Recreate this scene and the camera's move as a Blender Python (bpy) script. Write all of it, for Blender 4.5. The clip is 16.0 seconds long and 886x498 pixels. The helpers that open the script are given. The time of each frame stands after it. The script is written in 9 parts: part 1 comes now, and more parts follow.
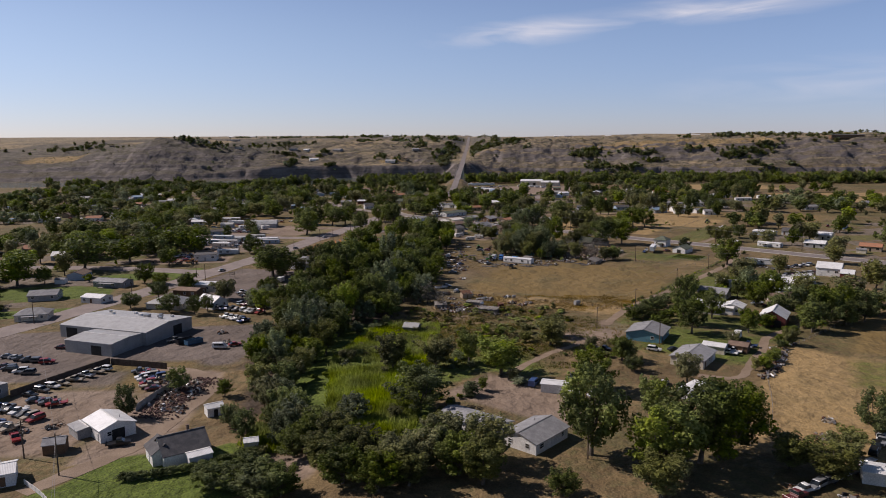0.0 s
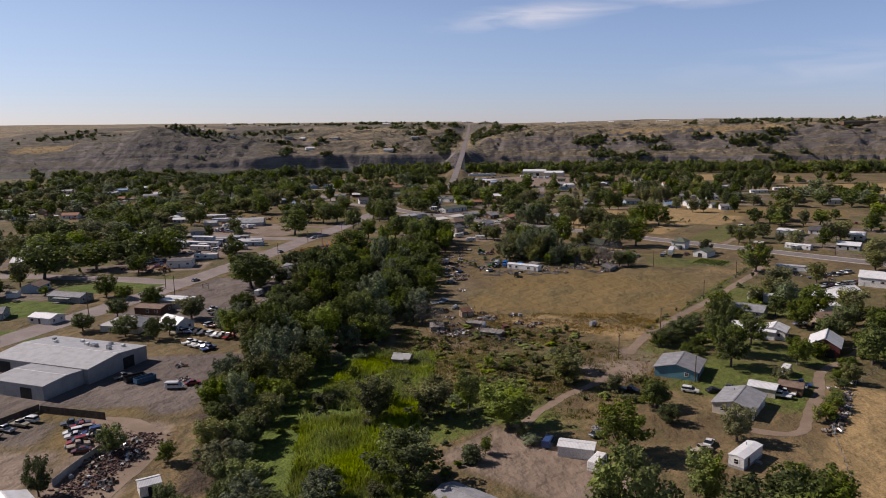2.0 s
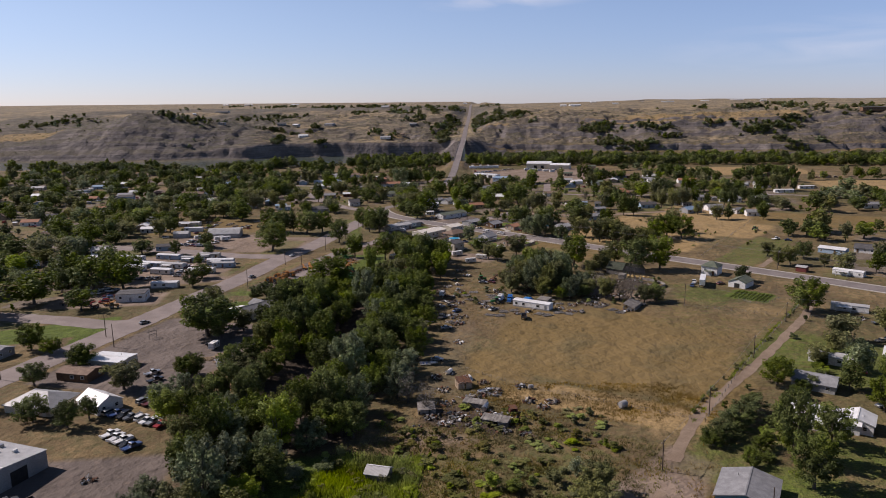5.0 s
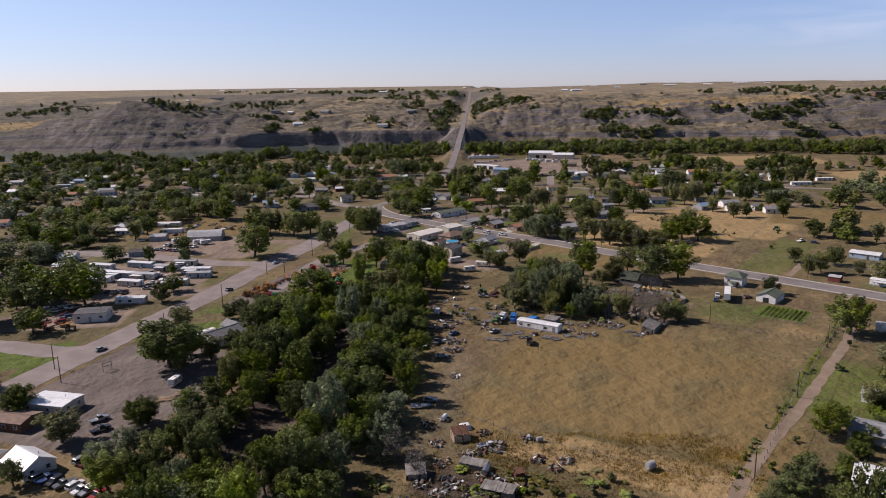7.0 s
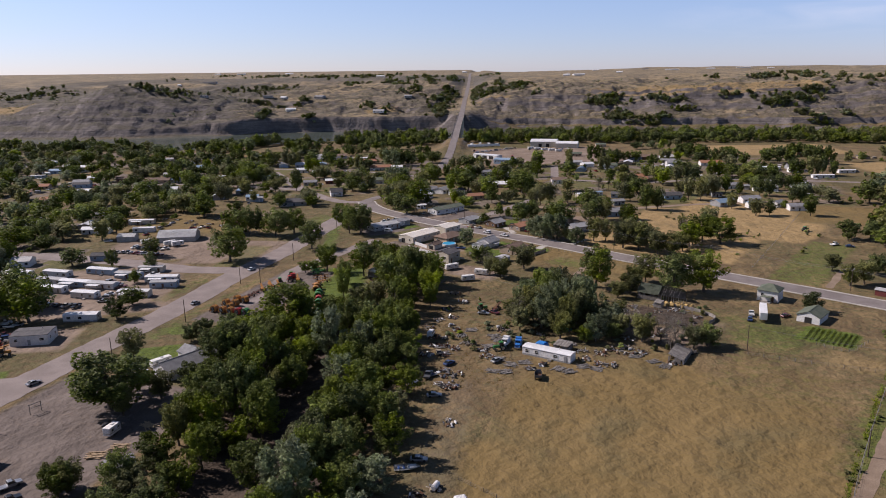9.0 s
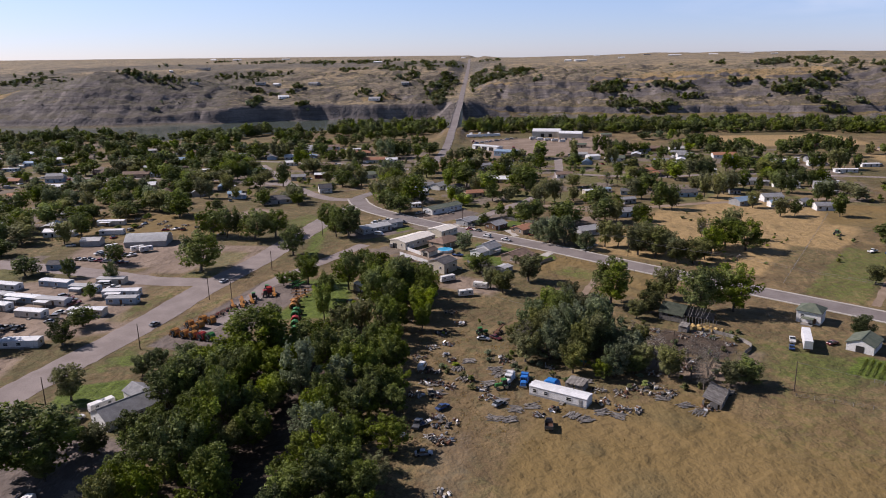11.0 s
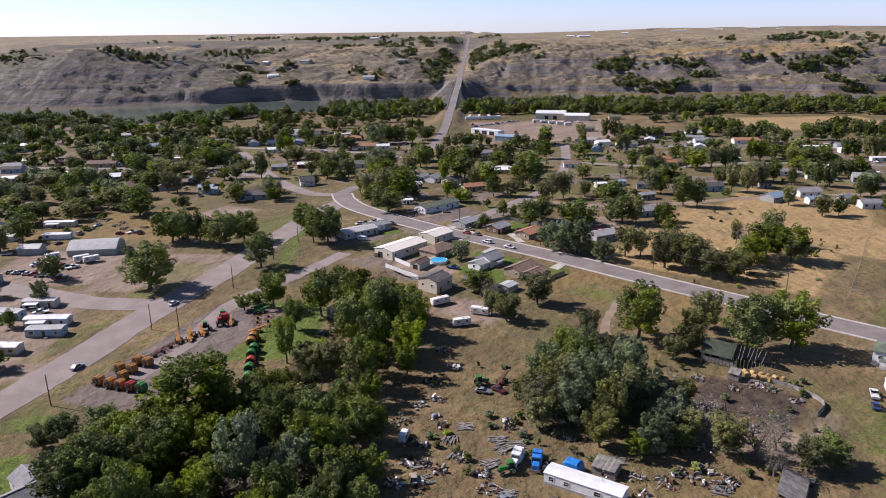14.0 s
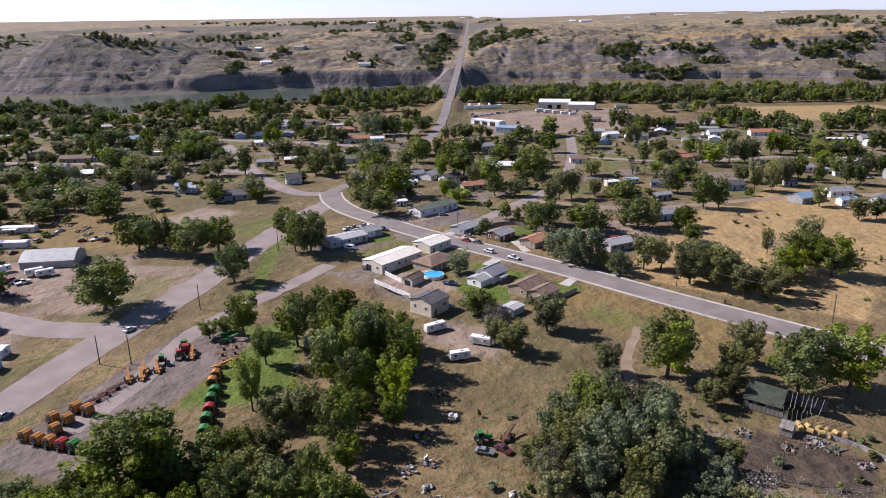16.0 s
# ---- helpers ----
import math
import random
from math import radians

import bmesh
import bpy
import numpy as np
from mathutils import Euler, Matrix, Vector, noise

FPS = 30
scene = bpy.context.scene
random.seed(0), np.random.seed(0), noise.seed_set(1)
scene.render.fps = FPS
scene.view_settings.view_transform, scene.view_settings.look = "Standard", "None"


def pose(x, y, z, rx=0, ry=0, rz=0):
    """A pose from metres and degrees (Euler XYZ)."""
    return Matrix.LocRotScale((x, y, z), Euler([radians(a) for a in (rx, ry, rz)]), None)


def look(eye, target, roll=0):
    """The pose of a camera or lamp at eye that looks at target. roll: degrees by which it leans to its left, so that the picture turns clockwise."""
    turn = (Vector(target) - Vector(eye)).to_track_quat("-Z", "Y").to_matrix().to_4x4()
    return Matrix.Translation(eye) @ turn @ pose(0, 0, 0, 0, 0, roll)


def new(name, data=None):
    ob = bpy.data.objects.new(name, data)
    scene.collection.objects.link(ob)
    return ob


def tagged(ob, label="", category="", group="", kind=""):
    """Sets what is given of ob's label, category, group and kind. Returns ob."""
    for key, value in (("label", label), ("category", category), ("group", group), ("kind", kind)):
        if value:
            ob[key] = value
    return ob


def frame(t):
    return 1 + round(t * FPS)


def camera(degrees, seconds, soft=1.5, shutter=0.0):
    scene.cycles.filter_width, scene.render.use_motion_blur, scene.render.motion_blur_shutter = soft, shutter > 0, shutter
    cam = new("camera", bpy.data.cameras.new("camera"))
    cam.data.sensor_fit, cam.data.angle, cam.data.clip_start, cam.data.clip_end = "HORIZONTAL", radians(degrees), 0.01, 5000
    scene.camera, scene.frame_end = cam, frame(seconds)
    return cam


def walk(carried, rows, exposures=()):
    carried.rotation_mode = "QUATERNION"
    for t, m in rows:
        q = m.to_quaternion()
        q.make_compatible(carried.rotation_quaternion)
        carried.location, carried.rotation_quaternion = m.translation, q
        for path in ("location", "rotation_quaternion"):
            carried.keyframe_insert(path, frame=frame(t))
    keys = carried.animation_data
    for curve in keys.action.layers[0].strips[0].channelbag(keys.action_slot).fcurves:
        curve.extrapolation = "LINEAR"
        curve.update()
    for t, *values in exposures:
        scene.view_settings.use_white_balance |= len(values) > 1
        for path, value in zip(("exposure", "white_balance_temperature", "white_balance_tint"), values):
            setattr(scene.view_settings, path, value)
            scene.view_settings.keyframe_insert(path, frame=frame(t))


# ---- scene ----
cam = camera(63.0, 16.0, soft=0.95)
PATH = [
    (0, (2.622, -361.123, 70.092), (2.492, -359.15, 69.789), -0.7),
    (0.5, (2.229, -351.344, 70.163), (2.098, -349.373, 69.851), -0.8),
    (1, (1.932, -341.979, 70.505), (1.8, -340.01, 70.183), -0.8),
    (1.5, (2.05, -331.488, 71.857), (1.917, -329.52, 71.526), -0.9),
    (2, (1.859, -320.852, 74.092), (1.726, -318.885, 73.751), -0.9),
    (2.5, (1.778, -310.425, 76.438), (1.645, -308.461, 76.087), -0.9),
    (3, (1.53, -300.416, 78.631), (1.397, -298.453, 78.271), -0.9),
    (3.5, (1.356, -290.425, 81.053), (1.222, -288.464, 80.684), -0.9),
    (4, (1.307, -280.538, 83.449), (1.172, -278.579, 83.07), -0.9),
    (4.5, (1.276, -270.733, 85.858), (1.14, -268.776, 85.47), -0.9),
    (7, (0.983, -224.572, 92.355), (0.845, -222.626, 91.915), -1.2),
    (7.5, (0.929, -213.781, 92.481), (0.791, -211.837, 92.031), -1.2),
    (8, (0.894, -203.159, 92.702), (0.756, -201.218, 92.241), -1.2),
    (8.5, (0.498, -192.817, 92.79), (0.361, -190.878, 92.319), -1.1),
    (9, (0.065, -182.718, 93.064), (-0.071, -180.781, 92.583), -1.1),
    (11.5, (-0.537, -134.433, 93.771), (-0.671, -132.509, 93.243), -1.1),
    (12, (-0.526, -125.384, 93.799), (-0.66, -123.463, 93.26), -1.1),
    (12.5, (-0.598, -116.588, 93.708), (-0.732, -114.669, 93.16), -1.1),
    (13, (-0.68, -107.931, 93.757), (-0.815, -106.015, 93.2), -1.2),
    (13.5, (-0.84, -99.252, 93.653), (-0.974, -97.339, 93.086), -1.1),
    (14, (-1.106, -90.223, 93.754), (-1.24, -88.313, 93.177), -1.2),
    (14.5, (-1.403, -81.265, 93.466), (-1.537, -79.358, 92.88), -1.2),
    (15, (-1.322, -72.335, 93.589), (-1.456, -70.43, 92.994), -1.2),
    (15.5, (-1.157, -63.471, 93.488), (-1.293, -61.57, 92.884), -1.2),
    (16, (-1.9, -54.443, 93.46), (-2.034, -52.544, 92.846), -1.3),
]
walk(cam, [(t, look(eye, target, roll)) for t, eye, target, roll in PATH],
     exposures=[(0, 0.05, 6700, 15), (4, 0.13, 6650, 16), (8, 0.28, 6480, 17), (12, 0.47, 6300, 17), (16, 0.84, 6080, 17)])

# ---------------------------------------------------------------- world, sun
SUN_EL, SUN_AZ = radians(40), math.atan2(0.25, -0.97)
world = bpy.data.worlds.new("sky")
scene.world = world
world.use_nodes = True
wn, wl = world.node_tree.nodes, world.node_tree.links
for n in list(wn):
    wn.remove(n)
w_out, w_bg = wn.new("ShaderNodeOutputWorld"), wn.new("ShaderNodeBackground")
w_sky = wn.new("ShaderNodeTexSky")
w_sky.sky_type, w_sky.sun_disc = "NISHITA", False
w_sky.sun_elevation, w_sky.sun_rotation = SUN_EL, math.pi / 2 - SUN_AZ
w_sky.altitude, w_sky.air_density, w_sky.dust_density, w_sky.ozone_density = 700, 0.9, 0.2, 4.0
# thin cirrus: streaks of stretched noise in two drifting wisps
w_tc, w_map, w_noise = wn.new("ShaderNodeTexCoord"), wn.new("ShaderNodeMapping"), wn.new("ShaderNodeTexNoise")
w_map.inputs["Scale"].default_value = (5.0, 5.0, 34.0)
w_noise.inputs["Scale"].default_value, w_noise.inputs["Detail"].default_value = 1.5, 8
w_noise.inputs["Distortion"].default_value = 0.6
w_sep = wn.new("ShaderNodeSeparateXYZ")
wl.new(w_tc.outputs["Generated"], w_sep.inputs[0])


def w_math(op, a, b=0.0, c=0.0):
    n = wn.new("ShaderNodeMath")
    n.operation = op
    for v, s_ in zip((a, b, c), n.inputs):
        if isinstance(v, (int, float)):
            s_.default_value = v
        else:
            wl.new(v, s_)
    return n.outputs[0]


w_az = w_math("ARCTAN2", w_sep.outputs["X"], w_sep.outputs["Y"])
w_el = w_math("ARCSINE", w_sep.outputs["Z"])


def wisp(az, el, wide, high, slant):
    """A soft oblong round a bearing and a height, in degrees."""
    u = w_math("SUBTRACT", w_az, radians(az))
    v = w_math("SUBTRACT", w_math("SUBTRACT", w_el, radians(el)), w_math("MULTIPLY", u, slant))
    r = w_math("ADD", w_math("POWER", w_math("DIVIDE", w_math("ABSOLUTE", u), radians(wide)), 2.0), w_math("POWER", w_math("DIVIDE", w_math("ABSOLUTE", v), radians(high)), 2.0))
    return w_math("POWER", 2.718, w_math("MULTIPLY", r, -1.0))


w_wisps = w_math("ADD", w_math("ADD", wisp(2.6, 7.8, 5.2, 0.75, 0.06), wisp(17.0, 8.9, 6.5, 0.7, 0.02)), w_math("MULTIPLY", wisp(24, 3.6, 10, 1.6, 0.05), 0.28))
w_cloud = w_math("MULTIPLY", w_wisps, w_math("MULTIPLY_ADD", w_noise.outputs["Fac"], 2.6, -0.75))
w_ramp = wn.new("ShaderNodeMapRange")
w_ramp.inputs["From Min"].default_value, w_ramp.inputs["From Max"].default_value = 0.05, 0.75
w_ramp.inputs["To Max"].default_value = 0.8
wl.new(w_cloud, w_ramp.inputs["Value"])
w_mix = wn.new("ShaderNodeMix")
w_mix.data_type = "RGBA"
w_mix.inputs["B"].default_value = (8.6, 8.7, 9.6, 1)
wl.new(w_tc.outputs["Generated"], w_map.inputs["Vector"])
wl.new(w_map.outputs["Vector"], w_noise.inputs["Vector"])
wl.new(w_ramp.outputs["Result"], w_mix.inputs["Factor"])
w_tint = wn.new("ShaderNodeMix")
w_tint.data_type, w_tint.blend_type = "RGBA", "MULTIPLY"
w_tint.inputs["Factor"].default_value, w_tint.inputs["B"].default_value = 1.0, (1.0, 0.97, 1.02, 1)
w_lift = wn.new("ShaderNodeMix")
w_lift.data_type = "RGBA"
w_lift.inputs["A"].default_value, w_lift.inputs["B"].default_value = (0.925, 0.925, 1.19, 1), (1.36, 1.22, 1.24, 1)
w_high = wn.new("ShaderNodeMapRange")
w_high.interpolation_type = "SMOOTHSTEP"
w_high.inputs["From Min"].default_value, w_high.inputs["From Max"].default_value = -0.01, 0.16
wl.new(w_sep.outputs["Z"], w_high.inputs["Value"])
wl.new(w_high.outputs["Result"], w_lift.inputs["Factor"])
w_zen = wn.new("ShaderNodeMix")
w_zen.data_type = "RGBA"
w_zen.inputs["B"].default_value = (0.58, 0.56, 0.54, 1)
w_up = wn.new("ShaderNodeMapRange")
w_up.interpolation_type = "SMOOTHSTEP"
w_up.inputs["From Min"].default_value, w_up.inputs["From Max"].default_value = 0.16, 0.75
wl.new(w_sep.outputs["Z"], w_up.inputs["Value"])
wl.new(w_up.outputs["Result"], w_zen.inputs["Factor"])
wl.new(w_lift.outputs["Result"], w_zen.inputs["A"])
wl.new(w_zen.outputs["Result"], w_tint.inputs["B"])
w_side = wn.new("ShaderNodeMapRange")
w_side.interpolation_type = "SMOOTHSTEP"
w_side.inputs["From Min"].default_value, w_side.inputs["From Max"].default_value = -0.62, 0.62
wl.new(w_az, w_side.inputs["Value"])
w_pale = wn.new("ShaderNodeMix")
w_pale.data_type = "RGBA"
w_pale.inputs["A"].default_value, w_pale.inputs["B"].default_value = (1.09, 1.04, 0.98, 1), (0.97, 1.0, 1.06, 1)
wl.new(w_side.outputs["Result"], w_pale.inputs["Factor"])
w_both = wn.new("ShaderNodeMix")
w_both.data_type, w_both.blend_type = "RGBA", "MULTIPLY"
w_both.inputs["Factor"].default_value = 1.0
wl.new(w_sky.outputs["Color"], w_both.inputs["A"])
wl.new(w_pale.outputs["Result"], w_both.inputs["B"])
wl.new(w_both.outputs["Result"], w_tint.inputs["A"])
wl.new(w_tint.outputs["Result"], w_mix.inputs["A"])
wl.new(w_mix.outputs["Result"], w_bg.inputs["Color"])
wl.new(w_bg.outputs["Background"], w_out.inputs["Surface"])
w_bg.inputs["Strength"].default_value = 0.080

sun = new("sun", bpy.data.lights.new("sun", "SUN"))
sun.data.energy, sun.data.angle, sun.data.color = 5.0, radians(0.53), (1.0, 0.918, 0.875)
sun_dir = Vector((math.cos(SUN_AZ) * math.cos(SUN_EL), math.sin(SUN_AZ) * math.cos(SUN_EL), math.sin(SUN_EL)))
sun.matrix_basis = look(sun_dir * 300, (0, 0, 0))


# ---------------------------------------------------------------- materials
class Nodes:
    """A small builder for node materials."""

    def __init__(self, name):
        self.m = bpy.data.materials.new(name)
        self.m.use_nodes = True
        self.t = self.m.node_tree
        self.bsdf = self.t.nodes["Principled BSDF"]
        self.geo = self.t.nodes.new("ShaderNodeNewGeometry")
        self.tc = self.t.nodes.new("ShaderNodeTexCoord")

    def link(self, a, b):
        self.t.links.new(a, b)

    def noise(self, scale, detail=3, vec=None, rough=0.55):
        n = self.t.nodes.new("ShaderNodeTexNoise")
        n.inputs["Scale"].default_value, n.inputs["Detail"].default_value = scale, detail
        n.inputs["Roughness"].default_value = rough
        self.link(vec or self.geo.outputs["Position"], n.inputs["Vector"])
        return n.outputs["Fac"]

    def ramp(self, fac, lo, hi):
        n = self.t.nodes.new("ShaderNodeMapRange")
        n.interpolation_type = "SMOOTHSTEP"
        n.inputs["From Min"].default_value, n.inputs["From Max"].default_value = lo, hi
        self.link(fac, n.inputs["Value"])
        return n.outputs["Result"]

    def math(self, op, a, b=0.0):
        n = self.t.nodes.new("ShaderNodeMath")
        n.operation = op
        for v, s in zip((a, b), n.inputs):
            if isinstance(v, (int, float)):
                s.default_value = v
            else:
                self.link(v, s)
        return n.outputs[0]

    def mix(self, fac, a, b, mode="MIX"):
        n = self.t.nodes.new("ShaderNodeMix")
        n.data_type, n.blend_type = "RGBA", mode
        for key, v in (("Factor", fac), ("A", a), ("B", b)):
            s = n.inputs[key]
            if isinstance(v, (int, float)):
                s.default_value = v
            elif isinstance(v, tuple):
                s.default_value = (*v, 1)
            else:
                self.link(v, s)
        return n.outputs["Result"]

    def attr(self, name):
        n = self.t.nodes.new("ShaderNodeAttribute")
        n.attribute_name = name
        return n.outputs["Fac"]

    def random(self):
        return self.t.nodes.new("ShaderNodeObjectInfo").outputs["Random"]

    def done(self, color, rough=0.8, metal=0.0, bump=None, strength=0.3, dist=0.1, spec=0.4):
        if isinstance(color, tuple):
            self.bsdf.inputs["Base Color"].default_value = (*color, 1)
        else:
            self.link(color, self.bsdf.inputs["Base Color"])
        self.bsdf.inputs["Roughness"].default_value = rough
        self.bsdf.inputs["Metallic"].default_value = metal
        self.bsdf.inputs["Specular IOR Level"].default_value = spec
        if bump is not None:
            b = self.t.nodes.new("ShaderNodeBump")
            b.inputs["Strength"].default_value, b.inputs["Distance"].default_value = strength, dist
            self.link(bump, b.inputs["Height"])
            self.link(b.outputs["Normal"], self.bsdf.inputs["Normal"])
        return self.m


def plain(name, c1, c2, scale=0.6, fine=6.0, rough=0.75, metal=0.0, bump=0.15, vary=0.0, spec=0.4):
    """A worn surface: two tones at two scales, and a value that may differ from object to object."""
    k = Nodes(name)
    pos = k.geo.outputs["Position"]
    big, small = k.noise(scale, 4, pos), k.noise(fine, 3, pos)
    c = k.mix(k.ramp(big, 0.35, 0.68), c1, c2)
    c = k.mix(k.ramp(small, 0.25, 0.8), c, k.mix(0.35, c, (0.0, 0.0, 0.0)), "MIX")
    if vary:
        v = k.math("ADD", k.math("MULTIPLY", k.random(), vary), 1 - vary / 2)
        n = k.t.nodes.new("ShaderNodeHueSaturation")
        k.link(v, n.inputs["Value"])
        k.link(c, n.inputs["Color"])
        c = n.outputs["Color"]
    return k.done(c, rough, metal, small, bump, 0.05, spec)


def foliage(name, dark, light, tint, rough=0.55, through_light=0.26):
    """Leaves: tone differs from tree to tree and from clump to clump, and some light comes through."""
    k = Nodes(name)
    isl = k.geo.outputs["Random Per Island"]
    c = k.mix(isl, dark, light)
    c = k.mix(k.math("MULTIPLY", k.random(), 0.55), c, tint)
    big = k.noise(0.55, 2)
    c = k.mix(k.ramp(big, 0.42, 0.66), c, k.mix(0.6, c, light))
    v = k.t.nodes.new("ShaderNodeHueSaturation")
    stand = k.noise(0.085, 1)
    k.link(k.math("MULTIPLY", k.math("ADD", k.math("MULTIPLY", k.random(), 0.6), 0.72), k.math("ADD", k.math("MULTIPLY", k.ramp(stand, 0.3, 0.7), 0.7), 0.68)), v.inputs["Value"])
    k.link(k.math("ADD", k.math("MULTIPLY", k.ramp(k.noise(0.06, 1), 0.3, 0.7), 0.38), 0.86), v.inputs["Saturation"])
    k.link(c, v.inputs["Color"])
    c = v.outputs["Color"]
    m = k.done(c, rough, 0, spec=0.1)
    tr = k.t.nodes.new("ShaderNodeBsdfTranslucent")
    sh = k.t.nodes.new("ShaderNodeMixShader")
    k.link(c, tr.inputs["Color"])
    sh.inputs["Fac"].default_value = through_light
    k.link(k.bsdf.outputs["BSDF"], sh.inputs[1])
    k.link(tr.outputs["BSDF"], sh.inputs[2])
    k.link(sh.outputs["Shader"], k.t.nodes["Material Output"].inputs["Surface"])
    return m


def ribbed(name, c1, c2, pitch=0.25, axis="X", rough=0.4, metal=0.3, vary=0.0):
    """Sheet metal with ribs along one way of the object."""
    k = Nodes(name)
    wv = k.t.nodes.new("ShaderNodeTexWave")
    wv.bands_direction = axis
    wv.inputs["Scale"].default_value = 0.314 / pitch
    k.link(k.tc.outputs["Object"], wv.inputs["Vector"])
    big = k.noise(0.5, 4)
    c = k.mix(k.ramp(big, 0.4, 0.72), c1, c2)
    c = k.mix(k.math("MULTIPLY", wv.outputs["Fac"], 0.18), c, (0.02, 0.02, 0.02))
    if vary:
        v = k.math("ADD", k.math("MULTIPLY", k.random(), vary), 1 - vary / 2)
        n = k.t.nodes.new("ShaderNodeHueSaturation")
        k.link(v, n.inputs["Value"])
        k.link(c, n.inputs["Color"])
        c = n.outputs["Color"]
    return k.done(c, rough, metal, wv.outputs["Fac"], 0.4, 0.03)


def make_ground():
    k = Nodes("ground_cover")
    pos = k.geo.outputs["Position"]
    sep = k.t.nodes.new("ShaderNodeSeparateXYZ")
    k.link(k.geo.outputs["Normal"], sep.inputs[0])
    huge, big, mid, fine = k.noise(0.011, 5), k.noise(0.05, 5), k.noise(0.32, 4), k.noise(2.4, 3)
    dry = k.mix(k.ramp(big, 0.36, 0.66), (0.126, 0.087, 0.044), (0.212, 0.149, 0.073))
    dry = k.mix(k.ramp(mid, 0.45, 0.75), dry, (0.154, 0.112, 0.060))
    dull = k.mix(k.ramp(mid, 0.3, 0.7), (0.062, 0.064, 0.024), (0.105, 0.096, 0.038))
    c = k.mix(k.math("MULTIPLY", k.ramp(k.math("ADD", k.math("MULTIPLY", huge, 0.6), k.math("MULTIPLY", mid, 0.5)), 0.47, 0.66), 0.75), dry, dull)
    straw = k.mix(k.ramp(mid, 0.35, 0.7), (0.186, 0.127, 0.048), (0.166, 0.115, 0.044))
    straw = k.mix(k.ramp(big, 0.5, 0.75), straw, (0.138, 0.104, 0.044))
    straw = k.mix(k.math("MULTIPLY", k.ramp(k.noise(0.028, 3), 0.4, 0.62), 0.6), straw, (0.202, 0.139, 0.056))
    straw = k.mix(k.math("MULTIPLY", k.ramp(k.noise(0.045, 4), 0.5, 0.68), 0.4), straw, (0.128, 0.108, 0.052))
    lush = k.mix(k.ramp(mid, 0.3, 0.75), (0.080, 0.114, 0.016), (0.132, 0.170, 0.028))
    lush = k.mix(k.ramp(fine, 0.35, 0.75), lush, (0.060, 0.086, 0.014))
    dirt = k.mix(k.ramp(big, 0.35, 0.7), (0.205, 0.152, 0.113), (0.275, 0.210, 0.160))
    dirt = k.mix(k.ramp(mid, 0.5, 0.8), dirt, (0.180, 0.130, 0.096))

    def edge(name, breakup=0.55):
        a = k.math("ADD", k.attr(name), k.math("MULTIPLY", k.math("SUBTRACT", k.math("ADD", k.math("MULTIPLY", mid, 0.6), k.math("MULTIPLY", fine, 0.4)), 0.5), breakup))
        return k.ramp(a, 0.30, 0.70)

    cell = k.t.nodes.new("ShaderNodeTexVoronoi")
    cell.distance = "CHEBYCHEV"
    cell.inputs["Scale"].default_value, cell.inputs["Randomness"].default_value = 0.058, 0.8
    k.link(pos, cell.inputs["Vector"])
    lot = k.t.nodes.new("ShaderNodeSeparateColor")
    k.link(cell.outputs["Color"], lot.inputs[0])
    bare = k.mix(k.ramp(mid, 0.35, 0.7), (0.150, 0.120, 0.096), (0.200, 0.164, 0.132))
    mown = k.mix(k.ramp(mid, 0.3, 0.7), (0.100, 0.098, 0.034), (0.150, 0.138, 0.052))
    lots = k.mix(k.ramp(k.math("ADD", lot.outputs["Red"], k.math("MULTIPLY", mid, 0.25)), 0.42, 0.5), mown, c)
    lots = k.mix(k.ramp(k.math("ADD", lot.outputs["Green"], k.math("MULTIPLY", mid, 0.25)), 0.80, 0.88), lots, bare)
    c = k.mix(k.math("MULTIPLY", edge("yard"), 0.9), c, lots)
    c = k.mix(edge("straw"), c, straw)
    hay = k.mix(k.ramp(mid, 0.35, 0.7), (0.335, 0.232, 0.108), (0.270, 0.184, 0.082))
    hay = k.mix(k.math("MULTIPLY", k.ramp(big, 0.5, 0.72), 0.6), hay, (0.205, 0.150, 0.070))
    c = k.mix(edge("hay"), c, hay)
    c = k.mix(edge("lush"), c, lush)
    c = k.mix(edge("dirt"), c, dirt)
    paved = k.mix(k.ramp(big, 0.35, 0.7), (0.130, 0.105, 0.091), (0.174, 0.141, 0.122))
    paved = k.mix(k.math("MULTIPLY", k.ramp(mid, 0.55, 0.75), 0.5), paved, (0.205, 0.154, 0.118))
    c = k.mix(edge("pave", 0.3), c, paved)
    # dark brown: real muck at corral and sheds, painted shade under the creek trees
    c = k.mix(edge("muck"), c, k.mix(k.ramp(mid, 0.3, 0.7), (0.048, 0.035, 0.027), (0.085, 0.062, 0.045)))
    # clay, gold and sage tones are cooled a little for distance haze
    clay = k.mix(k.ramp(k.noise(0.035, 5), 0.35, 0.7), (0.116, 0.102, 0.100), (0.227, 0.196, 0.178))
    lie = k.t.nodes.new("ShaderNodeMapping")
    lie.inputs["Scale"].default_value = (0.012, 0.012, 0.42)
    k.link(pos, lie.inputs["Vector"])
    band = k.noise(1.0, 5, lie.outputs["Vector"], 0.65)
    clay = k.mix(k.math("MULTIPLY", k.ramp(band, 0.46, 0.62), 0.62), clay, (0.072, 0.062, 0.060))
    clay = k.mix(k.math("MULTIPLY", k.ramp(k.noise(0.5, 4, rough=0.7), 0.5, 0.7), 0.5), clay, (0.085, 0.075, 0.060))
    up = k.t.nodes.new("ShaderNodeSeparateXYZ")
    k.link(pos, up.inputs[0])
